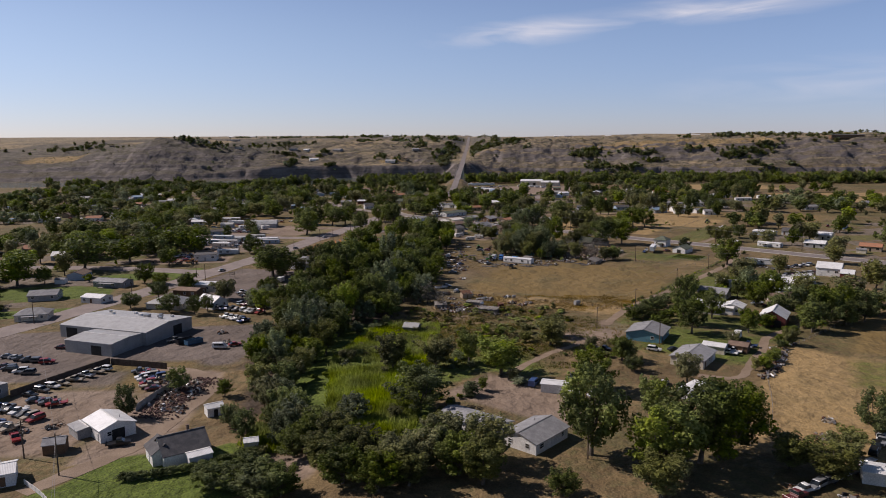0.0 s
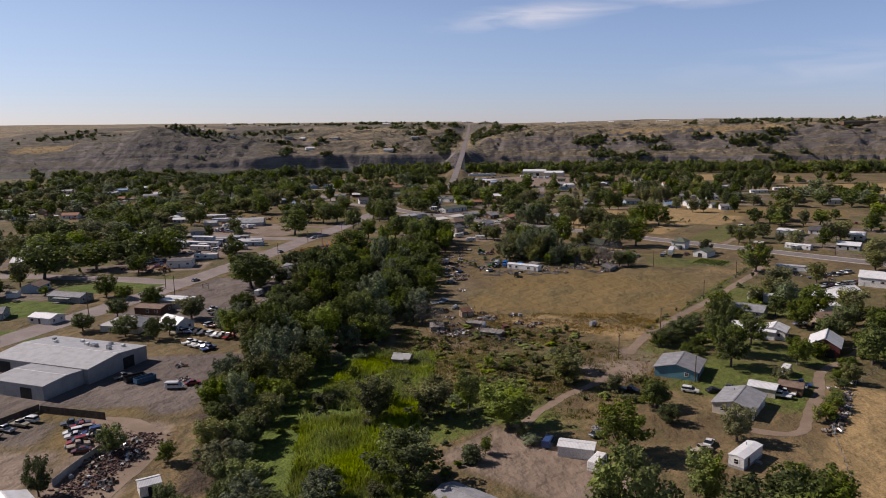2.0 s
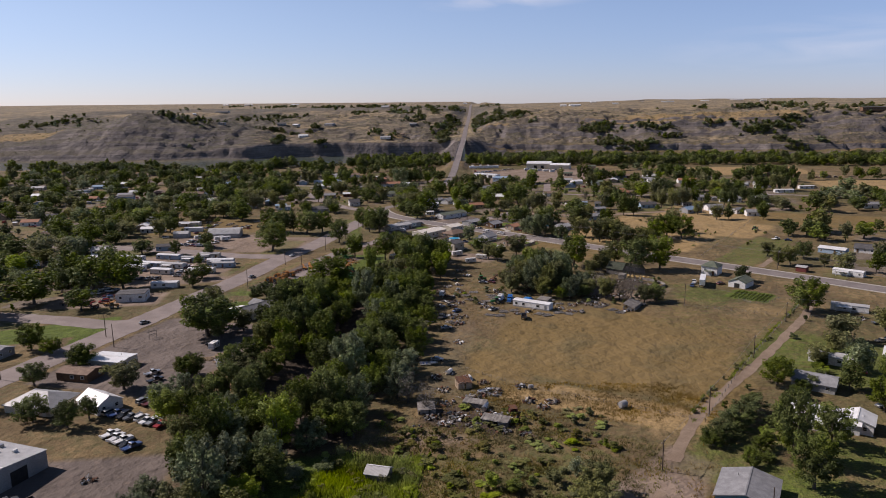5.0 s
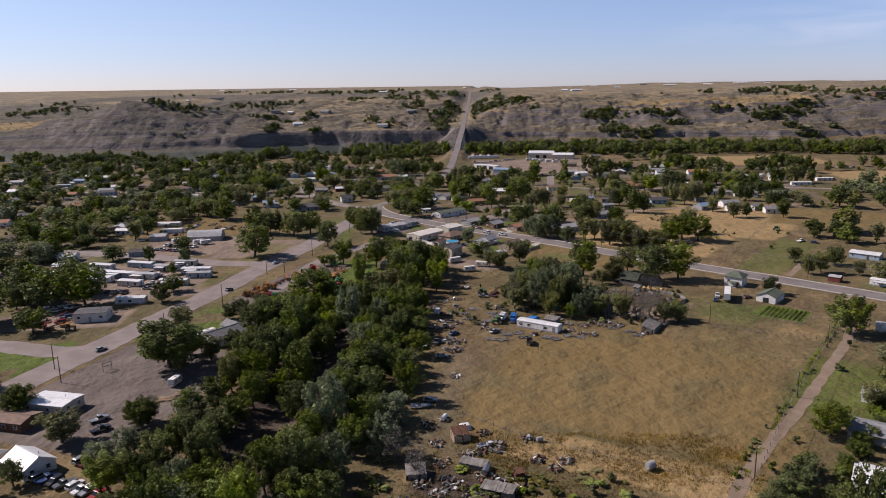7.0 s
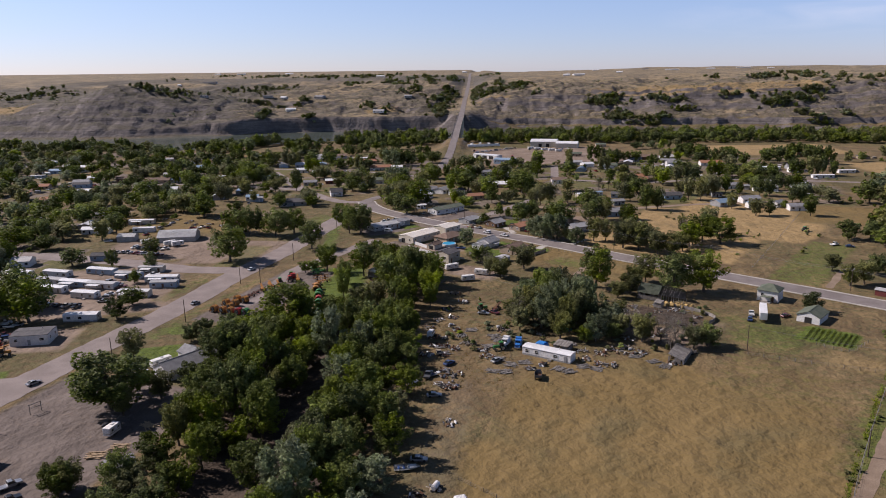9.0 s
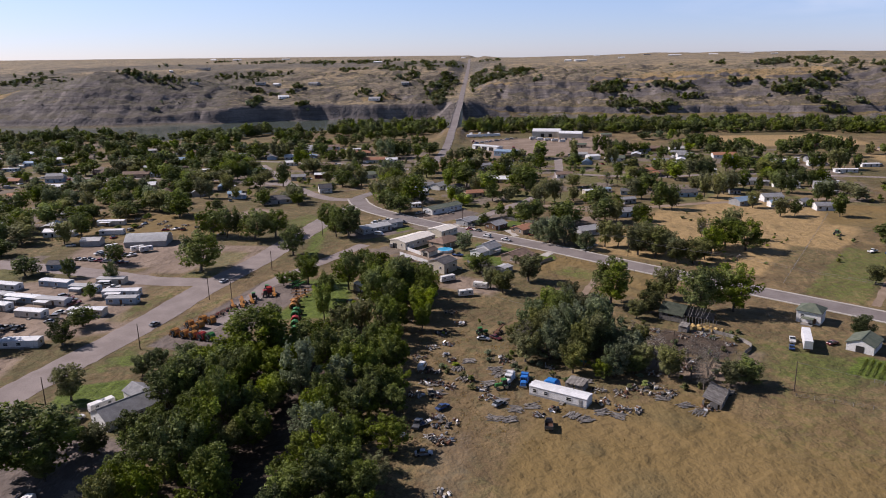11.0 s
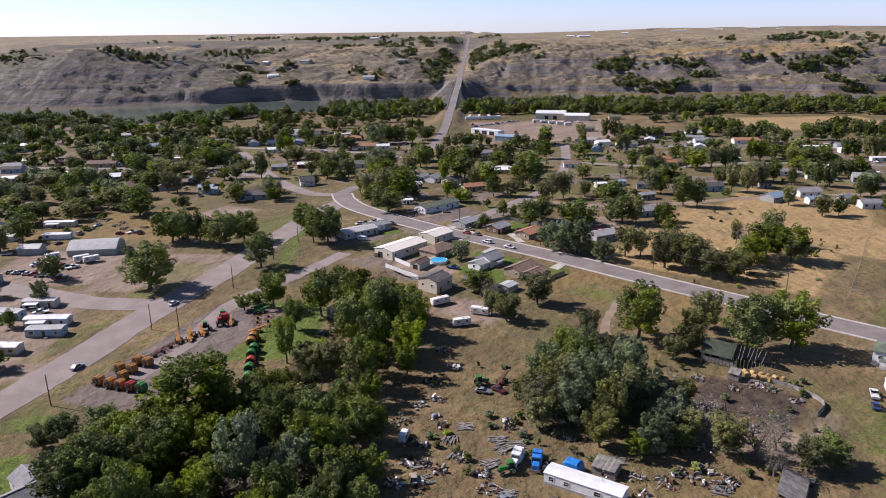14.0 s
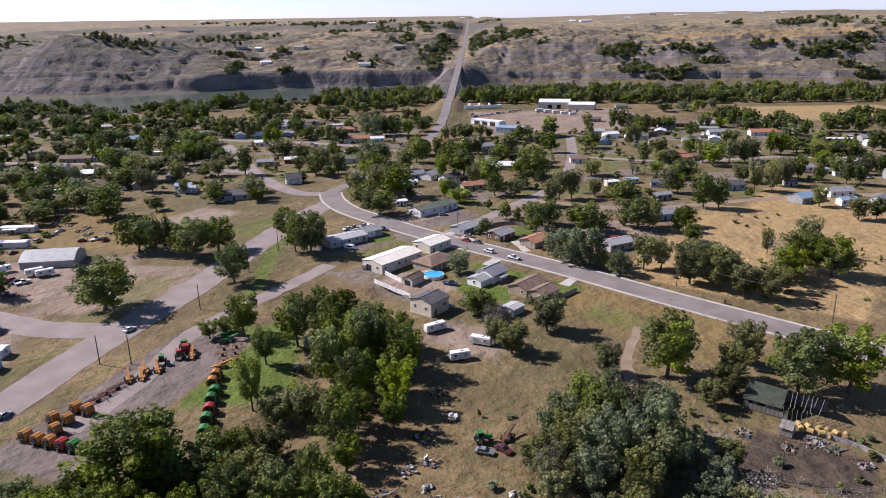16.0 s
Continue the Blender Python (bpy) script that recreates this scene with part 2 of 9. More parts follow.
    # dry upland grass, with distance haze put into its colour: greyer and cooler
    hazed_upland = k.mix(k.ramp(k.noise(0.02, 6), 0.38, 0.62), (0.121, 0.101, 0.083), (0.198, 0.163, 0.122))
    hazed_upland = k.mix(k.ramp(k.noise(0.11, 5), 0.46, 0.64), hazed_upland, (0.088, 0.074, 0.056))
    hazed_upland = k.mix(k.math("MULTIPLY", k.ramp(k.noise(0.3, 4, rough=0.7), 0.52, 0.66), 0.7), hazed_upland, (0.060, 0.056, 0.038))
    gold = k.mix(k.ramp(k.noise(0.012, 5), 0.42, 0.6), (0.318, 0.245, 0.148), (0.183, 0.152, 0.110))
    gold = k.mix(k.math("MULTIPLY", k.ramp(k.noise(0.16, 5, rough=0.7), 0.5, 0.68), 0.6), gold, (0.110, 0.090, 0.058))
    hazed_upland = k.mix(k.ramp(k.math("ADD", sep.outputs["Z"], k.math("MULTIPLY", k.math("SUBTRACT", big, 0.5), 0.05)), 0.955, 0.992), hazed_upland, gold)
    c = k.mix(k.math("MULTIPLY", k.ramp(up.outputs["Z"], 6.0, 20.0), k.math("SUBTRACT", 0.9, k.math("MULTIPLY", edge("hay"), 0.75))), c, hazed_upland)
    sage = k.mix(k.ramp(k.noise(0.05, 6, rough=0.65), 0.4, 0.62), (0.124, 0.111, 0.095), (0.066, 0.060, 0.050))
    c = k.mix(k.math("MULTIPLY", edge("sage"), 0.75), c, sage)
    rill = k.ramp(k.math("ABSOLUTE", k.math("SUBTRACT", k.noise(0.035, 5, rough=0.6), 0.5)), 0.035, 0.0)
    c = k.mix(k.math("MULTIPLY", k.math("MULTIPLY", rill, 0.75), k.ramp(up.outputs["Z"], 8.0, 16.0)), c, (0.058, 0.056, 0.038))
    steep = k.ramp(k.math("ADD", sep.outputs["Z"], k.math("MULTIPLY", k.math("SUBTRACT", mid, 0.5), 0.12)), 0.93, 0.80)
    c = k.mix(steep, c, clay)
    tuft = k.noise(0.9, 4)
    hard = k.math("MAXIMUM", edge("pave", 0.3), k.math("MULTIPLY", edge("dirt"), 0.8))
    grassy = k.math("SUBTRACT", 1.0, k.math("MAXIMUM", hard, k.math("MULTIPLY", edge("straw"), 0.88)))
    rough_grass = k.mix(k.ramp(tuft, 0.52, 0.72), c, k.mix(0.40, c, (0.03, 0.027, 0.012)))
    rough_grass = k.mix(k.ramp(fine, 0.35, 0.7), rough_grass, k.mix(0.36, c, (0.02, 0.018, 0.01)))
    c = k.mix(0.16, c, (0.02, 0.018, 0.01))
    c = k.mix(grassy, c, rough_grass)
    return k.done(c, 0.95, 0, k.math("ADD", k.math("ADD", k.math("MULTIPLY", k.noise(0.05, 6), 7.0), k.math("MULTIPLY", k.noise(0.2, 5), 2.0)), k.math("MULTIPLY", k.math("ADD", k.math("MULTIPLY", tuft, 0.45), k.math("MULTIPLY", fine, 0.22)), k.math("ADD", grassy, 0.12))), 0.75, 0.6, 0.2)


def make_water():
    k = Nodes("river_water")
    n = k.noise(0.25, 4)
    c = k.mix(k.noise(0.01, 3), (0.075, 0.090, 0.072), (0.100, 0.116, 0.092))
    return k.done(c, 0.12, 0, n, 0.05, 0.1, 0.5)


M = {
    "ground": make_ground(),
    "water": make_water(),
    "asphalt": plain("old_asphalt", (0.205, 0.168, 0.150), (0.262, 0.218, 0.196), 0.12, 3.0, 0.92, bump=0.1),
    "asphalt_dark": plain("street_asphalt", (0.165, 0.140, 0.130), (0.215, 0.186, 0.172), 0.12, 3.0, 0.9, bump=0.1),
    "gravel": plain("brown_gravel", (0.205, 0.148, 0.102), (0.268, 0.200, 0.142), 0.15, 4.0, 0.95, bump=0.3),
    "concrete": plain("weathered_concrete", (0.36, 0.33, 0.29), (0.46, 0.43, 0.38), 0.4, 5.0, 0.85),
    "paint_line": plain("road_paint", (0.55, 0.50, 0.36), (0.40, 0.35, 0.24), 0.5, 4.0, 0.8),
    "bark": plain("grey_bark", (0.085, 0.068, 0.052), (0.15, 0.125, 0.10), 0.8, 5.0, 0.95, bump=0.6),
    "leaf": foliage("cottonwood_leaves", (0.038, 0.055, 0.012), (0.142, 0.172, 0.036), (0.108, 0.118, 0.036)),
    "leaf_bright": foliage("bright_leaves", (0.072, 0.1, 0.018), (0.2, 0.244, 0.05), (0.14, 0.152, 0.038)),
    "leaf_silver": foliage("silver_leaves", (0.088, 0.108, 0.056), (0.19, 0.218, 0.118), (0.112, 0.126, 0.066)),
    "leaf_olive": foliage("olive_leaves", (0.072, 0.08, 0.03), (0.16, 0.166, 0.064), (0.132, 0.124, 0.056)),
    "leaf_dark": foliage("dark_leaves", (0.038, 0.055, 0.016), (0.124, 0.148, 0.042), (0.084, 0.094, 0.036)),
    "leaf_grey": foliage("bare_grey_twigs", (0.125, 0.112, 0.09), (0.22, 0.20, 0.17), (0.20, 0.17, 0.14), 0.9, 0.05),
    "reed": foliage("reed_grass", (0.190, 0.245, 0.036), (0.350, 0.405, 0.080), (0.32, 0.33, 0.09), 0.55, 0.35),
    "weed_green": foliage("green_weeds", (0.088, 0.090, 0.030), (0.158, 0.156, 0.052), (0.150, 0.120, 0.052)),
    "weed": foliage("dry_weeds", (0.190, 0.138, 0.052), (0.310, 0.222, 0.088), (0.200, 0.150, 0.060)),
    "white": plain("white_siding", (0.74, 0.73, 0.70), (0.64, 0.63, 0.60), 0.5, 4.0, 0.6, vary=0.12),
    "cream": plain("cream_siding", (0.62, 0.56, 0.45), (0.54, 0.48, 0.38), 0.5, 4.0, 0.65, vary=0.15),
    "grey_wall": plain("grey_siding", (0.34, 0.34, 0.33), (0.27, 0.27, 0.265), 0.5, 4.0, 0.7, vary=0.3),
    "teal": plain("teal_siding", (0.12, 0.27, 0.33), (0.10, 0.23, 0.29), 0.5, 4.0, 0.6),
    "blue_wall": plain("pale_blue_siding", (0.32, 0.42, 0.52), (0.28, 0.37, 0.46), 0.5, 4.0, 0.6),
    "tan_wall": plain("tan_siding", (0.40, 0.31, 0.22), (0.33, 0.25, 0.18), 0.5, 4.0, 0.7, vary=0.25),
    "red_wall": plain("barn_red_boards", (0.16, 0.035, 0.028), (0.12, 0.03, 0.025), 0.5, 4.0, 0.75),
    "brown_wall": plain("brown_boards", (0.17, 0.095, 0.05), (0.12, 0.07, 0.04), 0.7, 5.0, 0.85),
    "old_wood": plain("silvered_planks", (0.17, 0.155, 0.14), (0.26, 0.24, 0.215), 0.8, 6.0, 0.9, bump=0.5, vary=0.4),
    "new_wood": plain("pale_lumber", (0.42, 0.31, 0.19), (0.33, 0.24, 0.15), 0.8, 6.0, 0.85, vary=0.3),
    "shingle_grey": plain("grey_shingles", (0.20, 0.20, 0.205), (0.27, 0.27, 0.275), 0.6, 7.0, 0.9, bump=0.4, vary=0.35),
    "shingle_dark": plain("dark_shingles", (0.07, 0.068, 0.072), (0.11, 0.105, 0.105), 0.6, 7.0, 0.9, bump=0.4, vary=0.35),
    "shingle_brown": plain("brown_shingles", (0.15, 0.10, 0.075), (0.21, 0.145, 0.105), 0.6, 7.0, 0.9, bump=0.4, vary=0.35),
    "shingle_red": plain("terracotta_roof", (0.36, 0.17, 0.095), (0.30, 0.145, 0.085), 0.6, 7.0, 0.85, vary=0.2),
    "shingle_green": plain("mossy_shingles", (0.085, 0.105, 0.075), (0.13, 0.145, 0.105), 0.6, 7.0, 0.9, bump=0.4),
    "roof_white": ribbed("white_metal_roof", (0.72, 0.72, 0.71), (0.60, 0.60, 0.59), 0.3, "X", 0.45, 0.1, 0.12),
    "roof_metal": ribbed("galvanised_roof", (0.38, 0.375, 0.365), (0.30, 0.295, 0.285), 0.3, "X", 0.5, 0.1, 0.25),
    "roof_green": ribbed("green_metal_roof", (0.045, 0.15, 0.105), (0.04, 0.12, 0.09), 0.3, "X", 0.5, 0.1),
    "roof_cream": ribbed("cream_metal_roof", (0.74, 0.68, 0.58), (0.66, 0.60, 0.51), 0.3, "X", 0.5, 0.1),
    "roof_blue": ribbed("pale_blue_metal", (0.26, 0.36, 0.46), (0.22, 0.31, 0.40), 0.3, "X", 0.45, 0.2),
    "glass": Nodes("window_glass").done((0.015, 0.019, 0.022), 0.08, 0, spec=0.6),
    "trim": plain("white_trim", (0.72, 0.71, 0.68), (0.62, 0.61, 0.58), 0.8, 6.0, 0.6),
    "dark": plain("dark_opening", (0.018, 0.017, 0.016), (0.03, 0.028, 0.026), 1.0, 6.0, 0.9),
    "rubber": plain("tyre_rubber", (0.018, 0.018, 0.018), (0.03, 0.029, 0.028), 2.0, 8.0, 0.85),
    "chrome": plain("dull_steel", (0.42, 0.42, 0.42), (0.32, 0.32, 0.32), 2.0, 8.0, 0.35, 0.8),
    "pole": plain("creosoted_pole", (0.075, 0.052, 0.038), (0.12, 0.088, 0.064), 0.8, 5.0, 0.9, bump=0.4),
    "wire": plain("cable", (0.16, 0.15, 0.14), (0.22, 0.21, 0.20), 2.0, 8.0, 0.6),
    "rust": plain("rusty_iron", (0.15, 0.065, 0.032), (0.09, 0.050, 0.034), 1.2, 6.0, 0.85, 0.2, vary=0.4),
    "tarp_blue": plain("blue_tarpaulin", (0.02, 0.16, 0.48), (0.03, 0.22, 0.58), 0.7, 4.0, 0.45),
    "tarp_green": plain("green_tarpaulin", (0.03, 0.17, 0.13), (0.05, 0.22, 0.17), 0.7, 4.0, 0.5),
    "pool": Nodes("pool_water").done((0.05, 0.32, 0.52), 0.08, 0, spec=0.5),
    "rubble": plain("broken_brick", (0.150, 0.082, 0.070), (0.095, 0.062, 0.056), 1.6, 7.0, 0.95, bump=0.4, vary=0.3),
    "steel_grey": plain("grey_sheet_wall", (0.36, 0.36, 0.35), (0.29, 0.29, 0.285), 0.3, 4.0, 0.55, 0.1),
}


def paint(name, c, rough=0.32, metal=0.0):
    dark = tuple(v * 0.72 for v in c)
    M[name] = plain(name, c, dark, 0.9, 7.0, rough, metal, 0.04, spec=0.5)


paint("car_white", (0.72, 0.72, 0.71))
paint("car_silver", (0.42, 0.43, 0.44), 0.3, 0.5)
paint("car_grey", (0.14, 0.145, 0.15), 0.3, 0.3)
paint("car_black", (0.018, 0.018, 0.02))
paint("car_red", (0.30, 0.025, 0.022))
paint("car_maroon", (0.12, 0.025, 0.028))
paint("car_blue", (0.035, 0.07, 0.19))
paint("car_tan", (0.40, 0.34, 0.25))
paint("car_green", (0.04, 0.09, 0.06))
paint("truck_blue", (0.04, 0.20, 0.58))
paint("farm_yellow", (0.44, 0.185, 0.026), 0.5)
paint("farm_green", (0.035, 0.20, 0.032), 0.45)
paint("farm_red", (0.42, 0.030, 0.022), 0.45)
paint("bin_blue", (0.03, 0.10, 0.18), 0.5)


# ---------------------------------------------------------------- mesh helpers
def mesh_of(name, verts, faces, material, smooth=False):
    me = bpy.data.meshes.new(name)
    me.from_pydata(verts, [], faces)
    if material is not None:
        me.materials.append(material)
    if smooth:
        me.polygons.foreach_set("use_smooth", [True] * len(me.polygons))
    me.update()
    return me


def part(name, bm, material, parent=None, label="", smooth=False):
    """Links a bmesh or a ready mesh as one mesh object under a thing or a part."""
    if isinstance(bm, bpy.types.Mesh):
        me = bm
    else:
        me = bpy.data.meshes.new(name)
        bm.to_mesh(me)
        bm.free()
        me.materials.append(material)
        if smooth:
            me.polygons.foreach_set("use_smooth", [True] * len(me.polygons))
    ob = new(name, me)
    ob.parent = parent
    if label:
        tagged(ob, label)
    return ob


def thing(name, x, y, z=0.0, rot=0.0, label="", category="", group="", kind=""):
    ob = new(name)
    ob.matrix_basis = pose(x, y, z, 0, 0, rot)
    return tagged(ob, label, category, group, kind)


def add_box(bm, x, y, z, sx, sy, sz, taper=1.0, taper_y=None, rot=None, bevel=0.0):
    """A block standing on z, narrowed towards its top."""
    ty = taper if taper_y is None else taper_y
    vs = []
    for dz, k, kk in ((0, 1, 1), (sz, taper, ty)):
        for dx, dy in ((-1, -1), (1, -1), (1, 1), (-1, 1)):
            p = Vector((dx * sx / 2 * k, dy * sy / 2 * kk, dz))
            if rot is not None:
                p = rot @ p
            vs.append(bm.verts.new(p + Vector((x, y, z))))
    fs = [bm.faces.new([vs[i] for i in f]) for f in ((3, 2, 1, 0), (4, 5, 6, 7), (0, 1, 5, 4), (1, 2, 6, 5), (2, 3, 7, 6), (3, 0, 4, 7))]
    if bevel:
        es = list({e for f in fs for e in f.edges})
        bmesh.ops.bevel(bm, geom=es, offset=bevel, segments=2, affect="EDGES", profile=0.6)
    return bm


def box(x, y, z, sx, sy, sz, taper=1.0, taper_y=None, rot=None, bevel=0.0):
    return add_box(bmesh.new(), x, y, z, sx, sy, sz, taper, taper_y, rot, bevel)


def add_tube(bm, a, b, ra, rb, n=6, caps=True):
    a, b = Vector(a), Vector(b)
    ax = (b - a).normalized()
    u = ax.orthogonal().normalized()
    w = ax.cross(u)
    rings = []
    for p, r in ((a, ra), (b, rb)):
        rings.append([bm.verts.new(p + (u * math.cos(i * math.tau / n) + w * math.sin(i * math.tau / n)) * r) for i in range(n)])
    for i in range(n):
        j = (i + 1) % n
        bm.faces.new((rings[0][i], rings[0][j], rings[1][j], rings[1][i]))
    if caps:
        bm.faces.new(rings[0][::-1])
        bm.faces.new(rings[1])
    return bm


def tube(a, b, ra, rb, n=6):
    return add_tube(bmesh.new(), a, b, ra, rb, n)


def add_prism(bm, profile, y0, y1):
    """Extrudes an outline in x and z along y."""
    a = [bm.verts.new((x, y0, z)) for x, z in profile]
    b = [bm.verts.new((x, y1, z)) for x, z in profile]
    n = len(profile)
    for i in range(n):
        j = (i + 1) % n
        bm.faces.new((a[i], a[j], b[j], b[i]))
    bm.faces.new(a[::-1])
    bm.faces.new(b)
    return bm


def spline(pts, step=4.0):
    """Catmull-Rom through plan points, sampled about every step metres."""
    p = [np.array(q, float) for q in pts]
    p = [2 * p[0] - p[1], *p, 2 * p[-1] - p[-2]]
    out = []
    for i in range(1, len(p) - 2):
        n = max(2, int(np.linalg.norm(p[i + 1] - p[i]) / step))
        for k in range(n):
            t = k / n
            out.append(0.5 * (2 * p[i] + (p[i + 1] - p[i - 1]) * t + (2 * p[i - 1] - 5 * p[i] + 4 * p[i + 1] - p[i + 2]) * t * t + (3 * p[i] - p[i - 1] - 3 * p[i + 1] + p[i + 2]) * t ** 3))
    out.append(p[-2])
    return np.array(out)


# ---------------------------------------------------------------- terrain
def lattice(ix, iy, seed):
    h = (ix.astype(np.int64) * 374761393 + iy.astype(np.int64) * 668265263 + seed * 974634541) & 0x7FFFFFFF
    h = ((h ^ (h >> 13)) * 1274126177) & 0x7FFFFFFF
    return ((h ^ (h >> 16)) & 0xFFFF) / 65535.0


def value_noise(x, y, seed=0):
    x, y = np.asarray(x, float), np.asarray(y, float)
    ix, iy = np.floor(x), np.floor(y)
    fx, fy = x - ix, y - iy
    fx, fy = fx * fx * fx * (fx * (fx * 6 - 15) + 10), fy * fy * fy * (fy * (fy * 6 - 15) + 10)
    a, b = lattice(ix, iy, seed), lattice(ix + 1, iy, seed)
    c, d = lattice(ix, iy + 1, seed), lattice(ix + 1, iy + 1, seed)
    return (a * (1 - fx) + b * fx) * (1 - fy) + (c * (1 - fx) + d * fx) * fy


def fbm(x, y, octaves=4, seed=0):
    s, amp, tot = 0.0, 1.0, 0.0
    for k in range(octaves):
        s = s + amp * value_noise(x * 2 ** k, y * 2 ** k, seed + k)
        tot += amp
        amp *= 0.5
    return s / tot


def ridged(x, y, octaves=4, seed=0):
    s, amp, tot = 0.0, 1.0, 0.0
    for k in range(octaves):
        s = s + amp * (1 - np.abs(2 * value_noise(x * 2 ** k, y * 2 ** k, seed + k) - 1))
        tot += amp
        amp *= 0.5
    return s / tot


def near_bank(x):
    return np.interp(x, [-1500, -583, -546, -455, -410, -300, -200, 0, 300, 380, 445, 1500], [770, 771, 767, 717, 718, 790, 840, 855, 835, 828, 800, 790])


def far_bank(x):
    return np.interp(x, [-1500, -728, -672, -594, -543, -483, -422, -371, -276, -189, -112, 76, 175, 268, 385, 458, 546, 1500], [960, 942, 935, 936, 953, 968, 974, 998, 1006, 1004, 1012, 1022, 1008, 986, 974, 950, 958, 975])


ROAD_UP = ((-47.5, 600, 0.4), (-46.8, 650, 3.5), (-47.5, 740, 8), (-48.5, 860, 16), (-48.6, 940, 20.5), (-49.5, 1090, 30), (-53.5, 1280, 35), (-57, 1500, 41.5), (-64, 1850, 54), (-72, 2200, 64), (-85, 2700, 72), (-95, 3200, 76))


def road_x(y):
    return np.interp(y, [p[1] for p in ROAD_UP], [p[0] for p in ROAD_UP])


def road_z(y):
    return np.interp(y, [p[1] for p in ROAD_UP], [p[2] for p in ROAD_UP])


def terrain(x, y):
    x, y = np.asarray(x, float), np.asarray(y, float)
    nb, fb = near_bank(x), far_bank(x)
    z = (fbm(x / 90, y / 90, 3, 3) - 0.5) * 0.7
    # creek that winds under the trees
    creek = np.interp(y, [-260, -200, -140, -60, 40, 120, 200], [-25, -46, -60, -62, -62, -48, -36])
    z = z - 1.6 * np.exp(-((x - creek) / 7.0) ** 2) * (y < 190) * (y > -270)
    # river bed
    mid = (nb + fb) / 2
    half = (fb - nb) / 2
    inside = np.clip(1 - np.abs(y - mid) / (half + 14), 0, 1)
    bed = -8.0
    t = np.clip(inside * (half + 14) / 24, 0, 1)
    t = t * t * (3 - 2 * t)
    z = np.where(y < mid, z * (1 - t) + bed * t, z)
    # bluffs and plateau: draws bite back into the rim, benches step up behind it
    cut = value_noise(x / 95 + 0.4, y / 420, 15)
    draw = np.exp(-np.abs(cut - 0.5) / 0.045)
    d = y - fb + 20 * (fbm(x / 55, y / 90, 4, 11) - 0.5) - 9 * draw * np.clip((y - fb) / 10, 0, 1)
    left = np.interp(d, [-20, 0, 3, 6, 9, 13, 30, 60, 70, 120, 135, 250, 380, 700, 1080, 4000], [-8, -3.5, -1, 8, 16, 20, 23, 27, 30, 36, 40, 47, 56, 66, 72, 88])
    hill = np.interp(d, [-20, 0, 6, 10, 34, 38, 62, 68, 95, 150, 380, 700, 1080, 4000], [-8, -3.5, 0, 5, 12, 17, 23, 28, 34, 40, 56, 66, 72, 88])
    w = np.clip((-400 - x) / 120, 0, 1)
    left = left * (1 - w) + hill * w
    right = np.interp(d, [-20, 0, 6, 16, 19, 46, 74, 79, 104, 109, 130, 135, 165, 300, 600, 1400, 4000], [-8, -4, 0, 3, 11, 18, 26, 31, 39, 44, 48, 53, 56, 61, 66, 69, 73])
    s = np.clip((x + 120) / 200, 0, 1)
    s = s * s * (3 - 2 * s)
    h = left * (1 - s) + right * s
    grow = np.clip(d / 90, 0, 1) * np.clip(1.25 - d / 1600, 0.12, 1)
    r1 = ridged(x / 260 + 0.3, y / 210, 4, 21)
    r2 = ridged(x / 75, y / 85, 4, 31)
    h = h + grow * ((r1 - 0.62) * 22 + (r2 - 0.6) * 11)
    # gullies and rills
    g1 = np.exp(-np.abs(fbm(x / 90, y / 150, 3, 25) - 0.5) / 0.022)
    g2 = np.exp(-np.abs(fbm(x / 30, y / 55, 3, 35) - 0.5) / 0.04)
    h = h - np.clip(d / 50, 0, 1) * np.clip(1.3 - d / 900, 0, 1) * (g1 * 3.5 + g2 * 2.2 + (fbm(x / 10, y / 10, 2, 45) - 0.5) * -3.2)
    h = h + np.clip(d / 12, 0, 1) * np.clip(1 - d / 130, 0, 1) * (ridged(x / 15, y / 40, 4, 41) - 0.62) * 5
    h = h + np.clip(d / 40, 0, 1) * np.clip(1.2 - d / 1300, 0, 1) * ((ridged(x / 17, y / 20, 4, 51) - 0.6) * 4 + (ridged(x / 120, y / 70, 3, 61) - 0.6) * 7)
    h = h + 34 * np.exp(-((x + 640) / 150.0) ** 2 - ((y - 1072) / 85.0) ** 2) + 9 * np.exp(-((x - 760) ** 2 + (y - 1150) ** 2) / 150.0 ** 2)
    h = h + np.clip((d - 500) / 3500, 0, 1) * (-x * 0.0085) + np.clip((y - 4000) / 600, 0, 1) * np.clip((x - 200) / 900, 0, 1) * 34 * fbm(x / 420, y / 900, 3, 71)
    z = np.where(y >= mid, h, z)
    # the highway's embankment and cutting
    w = np.exp(-(np.maximum(np.abs(x - road_x(y)) - 6, 0) / 26.0) ** 2)
    w = w * ((y > 985) | ((y > 600) & (y < 750)))
    w = np.where((y > 600) & (y < 750), np.exp(-(np.maximum(np.abs(x - road_x(y)) - 6, 0) / 9.0) ** 2), w)
    w = np.where((y < 600) | ((y >= 750) & (y < 985)), 0, w)
    return z * (1 - w) + (road_z(y) - 0.25) * w


def ground_z(x, y):
    return float(terrain(x, y))


def axis(stops):
    """Grid lines: (start, step) pairs, each step holding until the next start."""
    out = []
    for (a, s), (b, _) in zip(stops, stops[1:]):
        out += list(np.arange(a, b - s * 0.3, s))
    return np.array(out + [stops[-1][0]])


gx = axis([(-4800, 300), (-2400, 90), (-1300, 22), (-760, 4.5), (-260, 3.2), (240, 4.5), (720, 22), (1500, 90), (2600, 300), (4800, 1)])
gy = axis([(-900, 60), (-300, 8), (-250, 3.2), (330, 5), (925, 2.6), (1140, 6), (1400, 14), (1700, 30), (2400, 90), (3400, 200), (4900, 1)])
